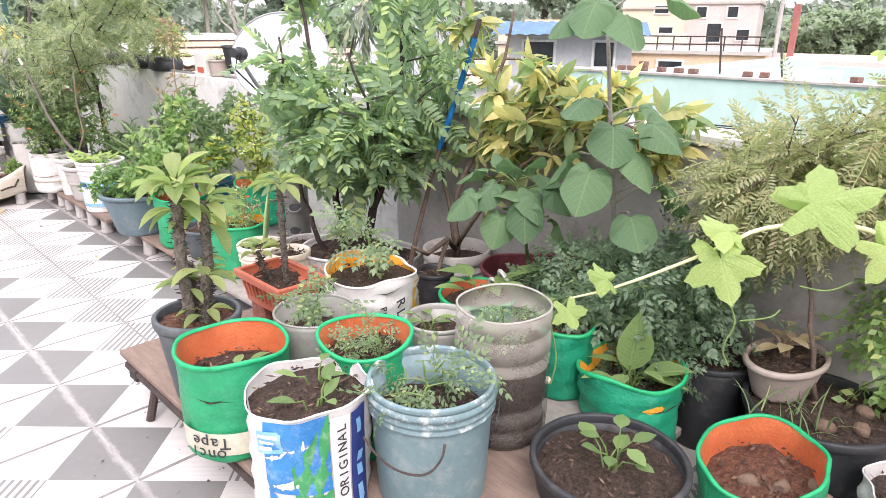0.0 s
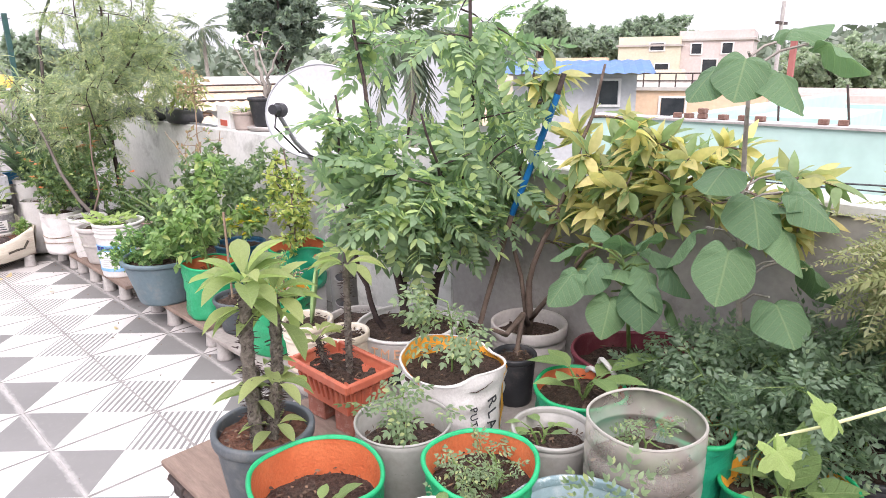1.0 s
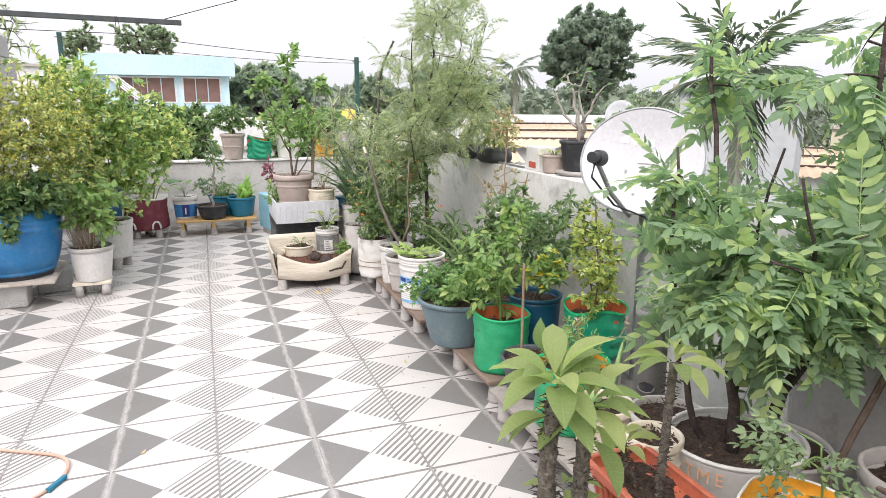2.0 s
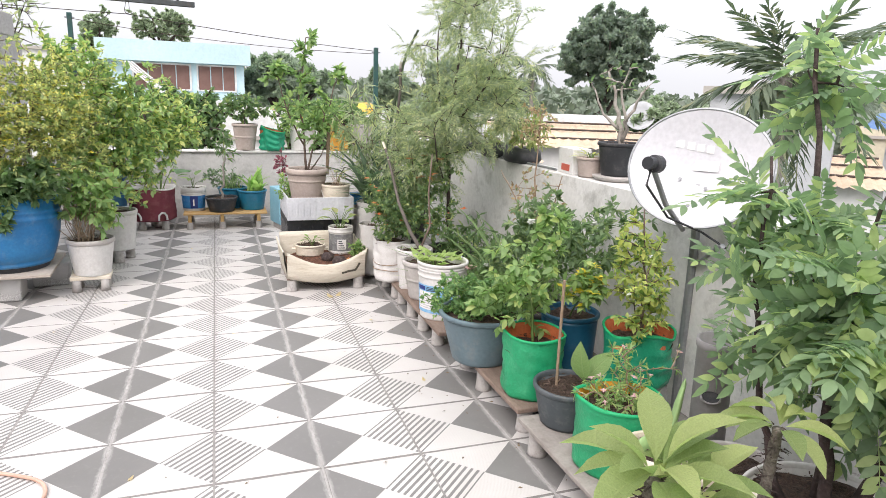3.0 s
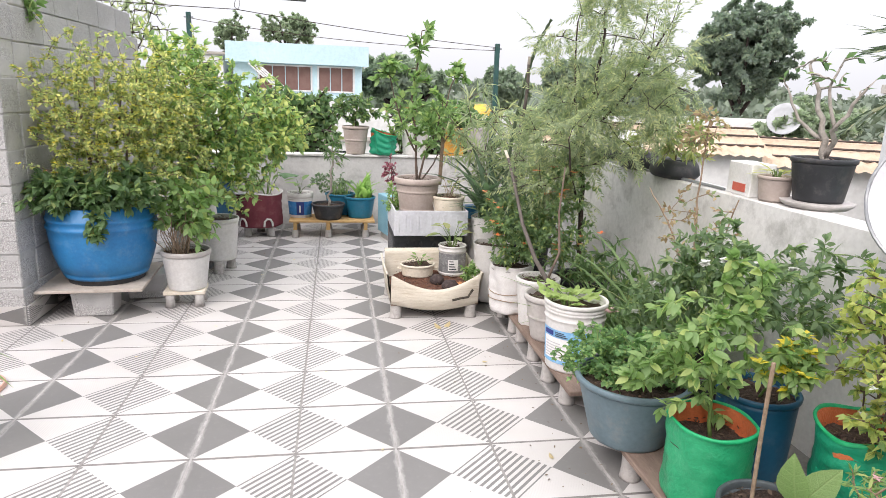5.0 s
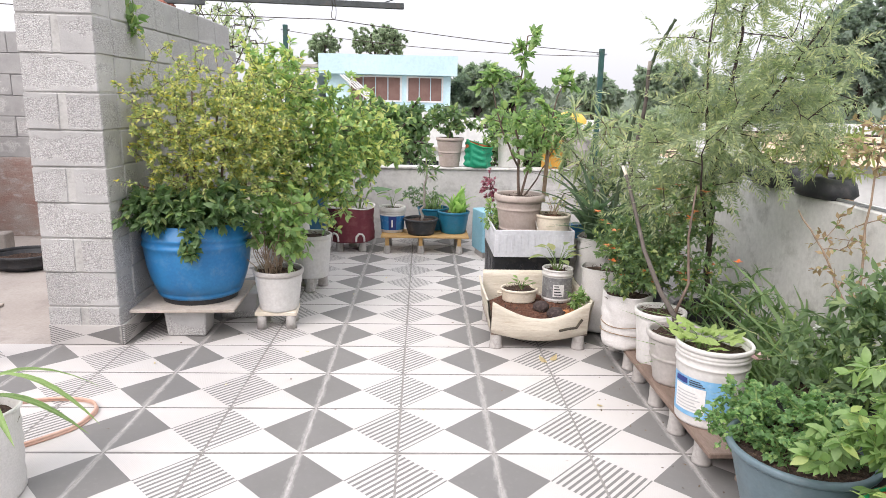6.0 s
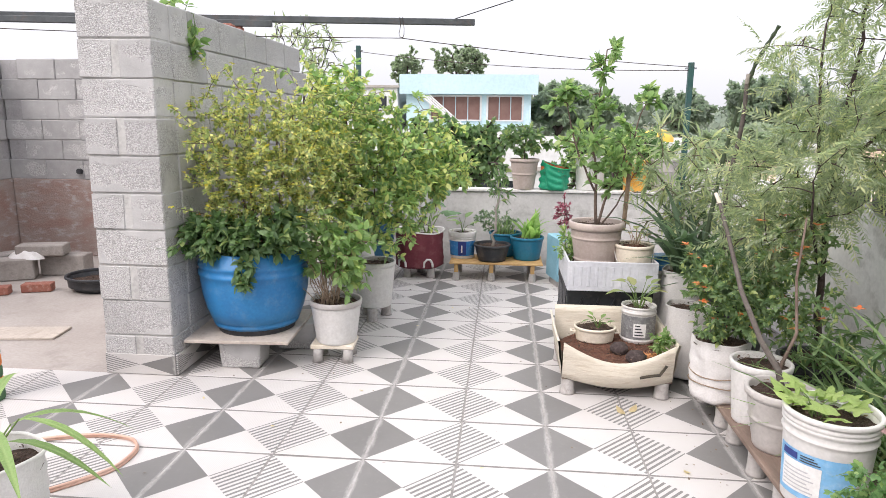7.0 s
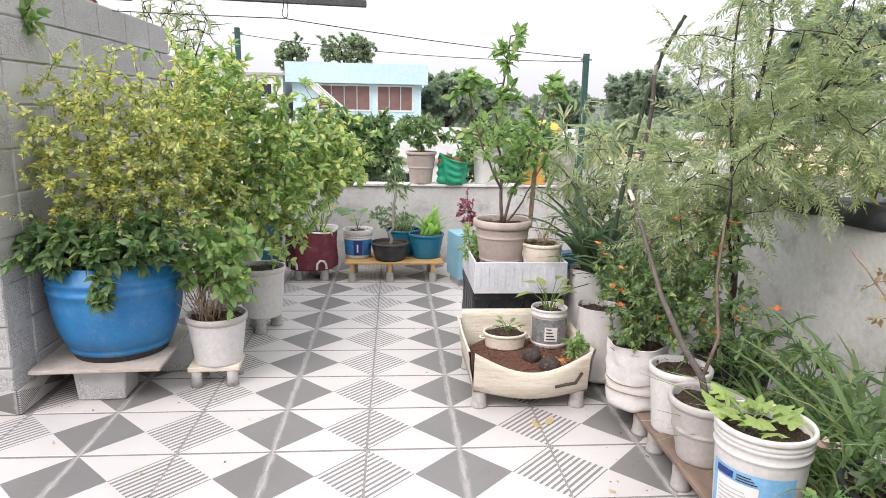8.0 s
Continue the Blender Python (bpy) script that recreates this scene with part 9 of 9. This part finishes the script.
for k, (x, y, z, w, d, rz) in enumerate(((9.2, 7.6, 0.75, 3.0, 2.4, -35), (6.9, 8.3, 0.95, 2.8, 2.2, -25), (10.8, 5.3, 0.5, 2.6, 2.2, -45), (5.0, 8.0, 0.7, 2.4, 2.2, -15))):
    hut = thing("tin_roof_hut", "low hut with a tan corrugated roof", "hut", (x, y, GROUND_Z), rz, group="huts")
    Shape().box(-w / 2, 0, 0, w / 2, d, z - 0.45 - GROUND_Z).to("wall", PAINT["white"], hut)
    rv = []
    for i in range(61):
        xx = -w / 2 - 0.15 + (w + 0.3) * i / 60
        zz = 0.02 * math.sin(i * 1.571)
        rv += [(xx, -0.25, z - 0.45 - GROUND_Z + zz), (xx, d + 0.2, z - GROUND_Z + zz)]
    Shape().add(rv, [(2 * i, 2 * i + 2, 2 * i + 3, 2 * i + 1) for i in range(60)]).to("corrugated_roof", PAINT["tan"], hut)
    for q in (0.25, 0.6, 0.9):
        Shape().tube([(-w / 2 - 0.1, d * q, z - 0.45 * (1 - q) - GROUND_Z + 0.04), (w / 2 + 0.1, d * q, z - 0.45 * (1 - q) - GROUND_Z + 0.04)], 0.025, 6).to("roof_pole", IRON, hut)

# mint terrace next door
mint = thing("mint_house", "mint-green house with a walled terrace roof", "house", (3.6, -2.7, GROUND_Z), group="houses")
zt = 1.0 - GROUND_Z
Shape().box(0.0, -9.0, 0, 5.6, 0.0, zt - 0.65).to("wall", PAINT["mint"], mint)
for x0, y0, x1, y1, zz in ((0, -9, 0.15, 0, zt + 0.07), (5.45, -9, 5.6, 0, zt - 0.13), (0.15, -0.15, 5.45, 0, zt), (0.15, -9, 5.45, -8.85, zt)):
    Shape().box(x0, y0, zt - 0.65, x1, y1, zz).to("parapet", PAINT["mint"], mint)
Shape().box(-0.015, -9.03, zt + 0.07, 0.165, 0.03, zt + 0.082).to("coping", CEMENT, mint, "pale cement coping")
Shape().box(0.16, -8.84, zt - 0.648, 5.44, -0.16, zt - 0.64).to("roof_floor", surface("dull_mint_roof_paint", (0.20, 0.29, 0.26), (0.27, 0.36, 0.33), 0.8, 0.9, 0.1, 9, (0.2, 0.22, 0.2), 0.5), mint)
Shape().box(2.2, -0.9, zt - 0.636, 3.6, -0.2, zt - 0.06).to("roof_block", PAINT["mint"], mint)
OLD_BRICK = surface("weathered_brown_brick", (0.16, 0.085, 0.065), (0.25, 0.15, 0.12), 30, 0.95, 0.6, 120, (0.32, 0.27, 0.24), 0.4)
g = rng_of(17)
for k, y in enumerate((-0.55, -0.62, -0.70, -0.70, -0.82, -0.93, -1.02, -1.33, -1.42, -1.86, -1.98, -2.5)):
    b = thing("coping_brick", "small brown clay brick lying on the mint parapet", "brick", (3.68, -2.7 + y, 1.083 if k != 3 else 1.112), g.uniform(-25, 25), group="parapet bricks")
    Shape().box(-0.020, -0.024, 0, 0.020, 0.024, 0.028, 0.003).to("clay", OLD_BRICK, b)
for k, (y, lean, h) in enumerate(((-0.98, 0.10, 0.62), (-1.42, 0.16, 0.55), (-2.42, -0.05, 0.7))):
    prop = thing("iron_post", "thin rusty iron post standing on the mint roof", "post", (4.3, -2.7 + y, 0.362), group="roof posts")
    Shape().tube([(0, 0, 0), (0.02, lean, h + 0.35)], 0.007, 7).to("shaft", IRON, prop)
pile = thing("timber_pile", "stack of dark boards and bricks on the mint roof", "timber", (4.5, -3.6, 0.36), 10)
for k in range(7):
    Shape().box(-0.5 + 0.03 * k, -0.5, 0.07 * k, 0.5, 0.5 - 0.05 * k, 0.07 * k + 0.06).to("board", WOOD if k % 2 else DARK_BARK, pile)
tower = thing("red_tower", "narrow brick-red chimney tower", "tower", (28.4, 3.8, GROUND_Z))
Shape().box(-0.10, -0.10, 0, 0.10, 0.10, 2.1 - GROUND_Z).to("shaft", PAINT["red"], tower)
mast = thing("power_pole", "grey concrete power pole", "pole", (26.4, 3.7, GROUND_Z))
Shape().tube([(0, 0, 0), (0, 0, 3.4 - GROUND_Z)], [0.10, 0.07], 8).to("shaft", CEMENT, mast)
Shape().box(-0.5, -0.05, 2.6 - GROUND_Z, 0.5, 0.05, 2.7 - GROUND_Z).to("crossarm", IRON, mast)
flex = thing("flex_banner", "white printed banner sheet over junk beyond the parapet", "banner", (3.5, 4.2, 0.9), -20)
bv, bf = [], []
for i in range(13):
    for j in range(6):
        bv.append((-0.45 + 0.9 * i / 12, 0.03 * math.sin(i * 0.9 + j), -0.16 + 0.36 * j / 5 - 0.05 * abs(i - 6) / 6))
bf = [(i * 6 + j, (i + 1) * 6 + j, (i + 1) * 6 + j + 1, i * 6 + j + 1) for i in range(12) for j in range(5)]
Shape().add(bv, bf).to("sheet", PRINT_WHITE, flex)
letters(flex, "ORE", 0.16, PRINT_GREY, pose(-0.08, -0.045, 0.06, 90, 0, 0), "lettering", "grey capital letters")
Shape().box(-0.4, 0.1, -0.5, 0.4, 0.9, -0.02, 0.02).to("junk", BLACK_PL, flex, "dark heap under the banner")
Shape().box(-0.3, 0.3, -0.9 + GROUND_Z, 0.3, 0.7, -0.5).to("support", CEMENT, flex)
tank = thing("water_tank", "yellow plastic water tank on a roof", "tank", (4.1, 14.6, 0.35))
Shape().lathe([(0, 0), (0.42, 0), (0.44, 0.1), (0.42, 0.68), (0.28, 0.84), (0.1, 0.9), (0, 0.9)], 20).to("shell", surface("yellow_tank_plastic", (0.72, 0.42, 0.04), (0.8, 0.52, 0.1), 3, 0.5, 0.0), tank, smooth=True)


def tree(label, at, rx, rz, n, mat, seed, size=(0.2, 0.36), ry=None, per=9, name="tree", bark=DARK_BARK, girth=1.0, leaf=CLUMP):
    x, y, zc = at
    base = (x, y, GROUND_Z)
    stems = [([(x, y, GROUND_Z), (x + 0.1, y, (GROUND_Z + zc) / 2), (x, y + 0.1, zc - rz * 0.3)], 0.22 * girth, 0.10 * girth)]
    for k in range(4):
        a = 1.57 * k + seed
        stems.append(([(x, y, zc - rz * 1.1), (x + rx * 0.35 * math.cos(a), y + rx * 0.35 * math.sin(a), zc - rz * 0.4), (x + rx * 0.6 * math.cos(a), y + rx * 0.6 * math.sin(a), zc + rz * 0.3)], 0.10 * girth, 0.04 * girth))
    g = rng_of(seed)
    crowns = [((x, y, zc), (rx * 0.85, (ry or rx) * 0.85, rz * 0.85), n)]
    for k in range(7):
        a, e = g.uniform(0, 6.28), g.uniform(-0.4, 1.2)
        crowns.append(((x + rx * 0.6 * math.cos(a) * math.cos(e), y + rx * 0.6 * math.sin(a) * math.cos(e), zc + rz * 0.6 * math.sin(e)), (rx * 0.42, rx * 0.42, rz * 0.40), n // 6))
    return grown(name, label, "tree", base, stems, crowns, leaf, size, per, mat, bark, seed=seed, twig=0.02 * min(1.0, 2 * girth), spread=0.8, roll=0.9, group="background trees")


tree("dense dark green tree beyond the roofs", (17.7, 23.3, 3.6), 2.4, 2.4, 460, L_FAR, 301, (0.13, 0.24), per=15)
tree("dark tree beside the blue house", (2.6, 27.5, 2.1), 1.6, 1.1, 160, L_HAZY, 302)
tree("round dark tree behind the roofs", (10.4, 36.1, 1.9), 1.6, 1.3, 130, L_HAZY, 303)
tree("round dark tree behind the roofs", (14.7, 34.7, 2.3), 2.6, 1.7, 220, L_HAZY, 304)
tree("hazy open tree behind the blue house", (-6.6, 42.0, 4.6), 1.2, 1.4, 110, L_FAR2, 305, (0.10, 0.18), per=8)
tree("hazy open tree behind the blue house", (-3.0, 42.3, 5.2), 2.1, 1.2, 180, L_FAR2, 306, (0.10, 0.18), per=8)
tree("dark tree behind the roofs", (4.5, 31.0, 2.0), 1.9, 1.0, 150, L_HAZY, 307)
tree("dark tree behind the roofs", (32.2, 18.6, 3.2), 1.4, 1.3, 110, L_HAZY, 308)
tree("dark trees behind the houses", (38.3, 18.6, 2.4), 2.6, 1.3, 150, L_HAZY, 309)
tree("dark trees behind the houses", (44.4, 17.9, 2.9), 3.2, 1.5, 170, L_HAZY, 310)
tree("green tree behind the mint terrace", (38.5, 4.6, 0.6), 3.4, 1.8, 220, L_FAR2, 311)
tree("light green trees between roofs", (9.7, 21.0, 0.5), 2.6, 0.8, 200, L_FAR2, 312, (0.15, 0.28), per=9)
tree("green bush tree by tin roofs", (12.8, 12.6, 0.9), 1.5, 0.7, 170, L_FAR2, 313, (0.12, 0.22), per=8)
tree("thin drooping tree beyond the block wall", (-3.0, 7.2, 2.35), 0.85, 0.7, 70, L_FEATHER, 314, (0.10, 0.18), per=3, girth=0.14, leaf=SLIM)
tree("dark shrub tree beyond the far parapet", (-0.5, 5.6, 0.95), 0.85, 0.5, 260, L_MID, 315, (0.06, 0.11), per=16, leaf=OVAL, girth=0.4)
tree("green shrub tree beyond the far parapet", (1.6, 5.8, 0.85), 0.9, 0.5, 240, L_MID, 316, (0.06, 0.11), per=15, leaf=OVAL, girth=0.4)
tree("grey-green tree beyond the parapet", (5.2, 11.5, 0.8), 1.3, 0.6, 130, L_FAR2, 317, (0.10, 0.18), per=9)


def palm(at, h, n, size, seed, label):
    g = rng_of(seed)
    ob = thing("coconut_palm", label, "palm", at, group="palms")
    q = np.array([(0, 0, 0), (0.1, 0.0, h * 0.5), (0.05, 0.1, h)])
    Shape().tube(np.stack([np.interp(np.linspace(0, 2, 14), np.arange(3), q[:, k]) for k in range(3)], 1), np.linspace(0.10, 0.065, 14) * (1.0 if size < 1.2 else 1.5), 9).to("trunk", PALE_BARK, ob, smooth=True)
    me = mesh_of("frond", PALM[0], PALM[1], L_PALM)
    for k in range(n):
        a = 2.4 * k
        el = g.uniform(-0.7, 1.25)
        y = Vector((math.cos(a) * math.cos(el), math.sin(a) * math.cos(el), math.sin(el)))
        x = y.cross(Vector((0, 0, 1))).normalized()
        z = x.cross(y)
        sz = size * g.uniform(0.8, 1.1)
        put("frond", me, ob, at=Matrix.Translation((0.05, 0.1, h)) @ Matrix((x, y, z)).transposed().to_4x4() @ Matrix.Diagonal((sz, sz, sz, 1)))


palm((4.85, 0.31, GROUND_Z), 8.2, 30, 0.85, 321, "coconut palm with drooping fronds beyond the parapet")
palm((17.7, 31.3, GROUND_Z), 9.9, 14, 1.6, 322, "distant coconut palm behind dark trees")

# wire dish on a far roof
far_dish = thing("satellite_dish", "grey mesh satellite dish on a far roof", "satellite dish", (11.7, 12.0, 0.55))
bowl = Shape().lathe([(0.0, 0.0), (0.15, 0.012), (0.30, 0.05), (0.42, 0.11), (0.43, 0.10), (0.30, 0.035), (0.0, -0.015)], 28)
bowl.v[0] = bowl.v[0] @ np.array(Euler((radians(70), 0, radians(-48))).to_matrix()).T + (0, 0, 0.55)
bowl.to("reflector", PAINT["grey"], far_dish, smooth=True)
Shape().tube([(0, 0, -0.6), (0, 0, 0.5)], 0.03, 8).to("mast", IRON, far_dish)
Shape().tube([(0, 0, 0.55), (-0.22, -0.25, 0.68)], 0.012, 6).to("feed_arm", IRON, far_dish)

# the wooded horizon
g = rng_of(40)
woods = thing("far_woods", "low hazy line of woods along the horizon", "woods", kind="stuff")
P, Wd, Sz = [], [], []
for k in range(15000):
    a = g.uniform(-0.9, 2.0)
    dist = g.uniform(60, 130)
    top = 1.2 + 2.6 * (0.5 + 0.5 * math.sin(a * 9 + 1.2) * math.cos(a * 23)) + 0.03 * (dist - 60)
    z = GROUND_Z + (top - GROUND_Z) * (g.uniform() ** 0.5)
    P.append((dist * math.sin(a), dist * math.cos(a) - 4, z))
    Wd.append((g.normal(), g.normal(), 0.6))
    Sz.append(g.uniform(0.5, 1.1))
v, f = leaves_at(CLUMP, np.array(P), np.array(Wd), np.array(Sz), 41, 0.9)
# the woods' haze is in this greyed leaf colour, not in the air
put("canopy", mesh_of("canopy", v, f, leafy("haze_tinted_woods", (0.075, 0.105, 0.075), (0.12, 0.155, 0.105), (0.10, 0.12, 0.09), 0.2, 0.8, 0.15)), woods)


# ---- pieces: tiles and blocks, last ----
def tile_mesh():
    s, t, e = TILE / 2 - 0.0040, TILE / 2 - 0.0066, 0.0018
    vs = [(-s + e, -t + e, 0), (s - e, -t + e, 0), (s - e, t - e, 0), (-s + e, t - e, 0)]
    vs += [(-s, -t, -e), (s, -t, -e), (s, t, -e), (-s, t, -e)]
    vs += [(-s, -t, -0.008), (s, -t, -0.008), (s, t, -0.008), (-s, t, -0.008)]
    fs = [(0, 1, 2, 3)]
    for a in (0, 4):
        for i in range(4):
            j = (i + 1) % 4
            fs.append((a + 4 + i, a + 4 + j, a + j, a + i))
    return vs, fs


pale, grey = Shape(), Shape()
for i in range(-12, 6):
    (pale if i % 2 else grey).box(i * TILE - 0.0045, -7.8, -0.006, i * TILE + 0.0045, FAR_Y if i * TILE > WALL_X1 else WALL_Y0, -0.0012)
pale.to("long_joint", MAT["grout_pale"], floor, "pale cement joints along the terrace")
grey.to("long_joint", MAT["grout_mid"], floor, "grey cement joints along the terrace")
tv, tf = tile_mesh()
tile_me = mesh_of("tile", tv, tf, MAT["tile"])
rest_v, rest_f = [], []
cells = []
for i in range(-13, 6):
    for j in range(-20, 9):
        x, y = (i + 0.5) * TILE, (j + 0.5) * TILE
        if x > PAR_X - 0.05 or y > FAR_Y or (x < -1.6 and y > WALL_Y0):
            continue
        cells.append((i, j, x, y))
near = [c for c in cells if c[2] > -3.0 and c[3] > -4.5]
near = near[:299]
keep = set((c[0], c[1]) for c in near)
g = rng_of(77)
other = thing("tile_field", "more terrace tiles behind the camera", "tiles", kind="stuff")
for i, j, x, y in cells:
    turn = 0 if i % 2 == 0 else 180
    m = pose(x + g.normal(0, 0.0006), y + g.normal(0, 0.0006), g.uniform(-0.0006, 0.0004), g.normal(0, 0.05), g.normal(0, 0.05), turn + g.normal(0, 0.08))
    if (i, j) in keep:
        put("tile", tile_me, floor, at=m)
    else:
        put("tile", tile_me, other, at=m)


def block_mesh(l, w, h, seed, mat="block"):
    g = rng_of(seed)
    bm = bmesh.new()
    bmesh.ops.create_cube(bm, size=1.0)
    for v in bm.verts:
        v.co = Vector((v.co.x * l, v.co.y * w, v.co.z * h))
    bmesh.ops.bevel(bm, geom=bm.edges[:], offset=0.006, segments=1, affect="EDGES")
    for v in bm.verts:
        v.co += Vector(g.normal(0, 0.0018, 3))
    me = bpy.data.meshes.new("concrete_block")
    bm.to_mesh(me)
    bm.free()
    me.materials.append(MAT[mat])
    return me


full = [block_mesh(0.40, 0.19, 0.1935, s) for s in (1, 2, 3)]
smeared = [block_mesh(0.40, 0.19, 0.1965, s, "block_smeared") for s in (6, 7, 8)]
half = [block_mesh(0.185, 0.20, 0.1935, s) for s in (4, 5)]
wall_y1 = 2.72
Shape().box(WALL_X0 + 0.012, WALL_Y0 + 0.012, 0.0, WALL_X1 - 0.012, wall_y1, 2.02).to("mortar_core", MAT["mortar"], block_wall)
g = rng_of(5)
for c in range(10):
    z = 0.032 + 0.2 * c + 0.099
    y = WALL_Y0
    xm = (WALL_X0 + WALL_X1) / 2
    if c % 2 == 0:
        put("block", half[c % 2], block_wall, at=pose(WALL_X0 + 0.098, y + 0.1, z, 0, 0, g.normal(0, 0.6)))
        Shape().box(xm - 0.03, y + 0.004, z - 0.095, xm + 0.03, y + 0.1, z + 0.095, 0.003).to("mortar_fill", MAT["mortar"], block_wall)
        put("block", half[(c + 1) % 2], block_wall, at=pose(WALL_X1 - 0.098, y + 0.1, z, 0, 0, g.normal(0, 0.6)))
    else:
        put("block", full[c % 3], block_wall, at=pose(xm, y + 0.098, z, 0, 0, g.normal(0, 0.5)))
    yy = y + 0.205 + (0.0 if c % 2 else 0.0)
    k = 0
    while yy < wall_y1 - 0.05:
        ln = 0.40 if not (k == 0 and c % 2) else 0.20
        me = full[(c + k) % 3] if ln > 0.3 else half[k % 2]
        rot = 90 if ln > 0.3 else 0
        put("block", me, block_wall, at=pose(WALL_X1 - 0.096, yy + ln / 2, z, 0, 0, rot + g.normal(0, 0.4)))
        put("block", me, block_wall, at=pose(WALL_X0 + 0.096, yy + ln / 2, z, 0, 0, rot + g.normal(0, 0.4)))
        yy += ln + 0.01
        k += 1
skirt_me = mesh_of("skirting_tile", *tile_mesh(), MAT["tile"])
for x, y, rz, ln in ((-1.85, WALL_Y0 - 0.006, 0, 0.42), (WALL_X1 + 0.006, 0.60, 90, 0.42), (WALL_X1 + 0.006, 1.02, 90, 0.42), (WALL_X1 + 0.006, 1.44, 90, 0.42)):
    sm = Matrix.Translation((x, y, 0.062)) @ pose(0, 0, 0, 0, 0, rz) @ pose(0, 0, 0, 90, 0, 0) @ Matrix.Diagonal((1.05, 0.3, 1.5, 1))
    put("skirting_tile", skirt_me, block_wall, at=sm)

# court walls: blocks over a washed brick base
Shape().box(-4.9, 3.38, 0.0, WALL_X0 - 0.002, 3.52, 0.80, 0.004).to("brick_base", MAT["red_plaster"], north_court, "red brick with cement wash")
Shape().box(-4.9, 3.395, 0.80, WALL_X0 - 0.002, 3.52, 1.985).to("mortar_core", MAT["mortar_dim"], north_court)
Shape().box(-5.02, -7.8, 0.0, -4.91, 3.52, 0.80, 0.004).to("brick_base", MAT["red_plaster"], west_wall, "red brick with cement wash")
Shape().box(-5.02, -7.8, 0.80, -4.925, 3.52, 1.985).to("mortar_core", MAT["mortar_dim"], west_wall)
for c in range(6):
    z = 0.80 + 0.2 * c + 0.098
    for k in range(7):
        x = -4.72 + 0.403 * k + (0.2 if c % 2 else 0)
        if x < WALL_X0 - 0.2:
            put("block", smeared[(c + k) % 3], north_court, at=pose(x, 3.478, z, 0, 0, g.normal(0, 0.4)))
    for k in range(10):
        put("block", smeared[(c + k) % 3], west_wall, at=pose(-4.998, 3.17 - 0.403 * k - (0.2 if c % 2 else 0), z, 0, 0, 90 + g.normal(0, 0.4)))
for x, z in ((-4.15, 0.885), (-3.2, 0.9)):
    Shape().tube([(x, 3.385, z), (x, 3.35, z)], 0.028, 10).to("drain_hole", BLACK_PL, north_court)
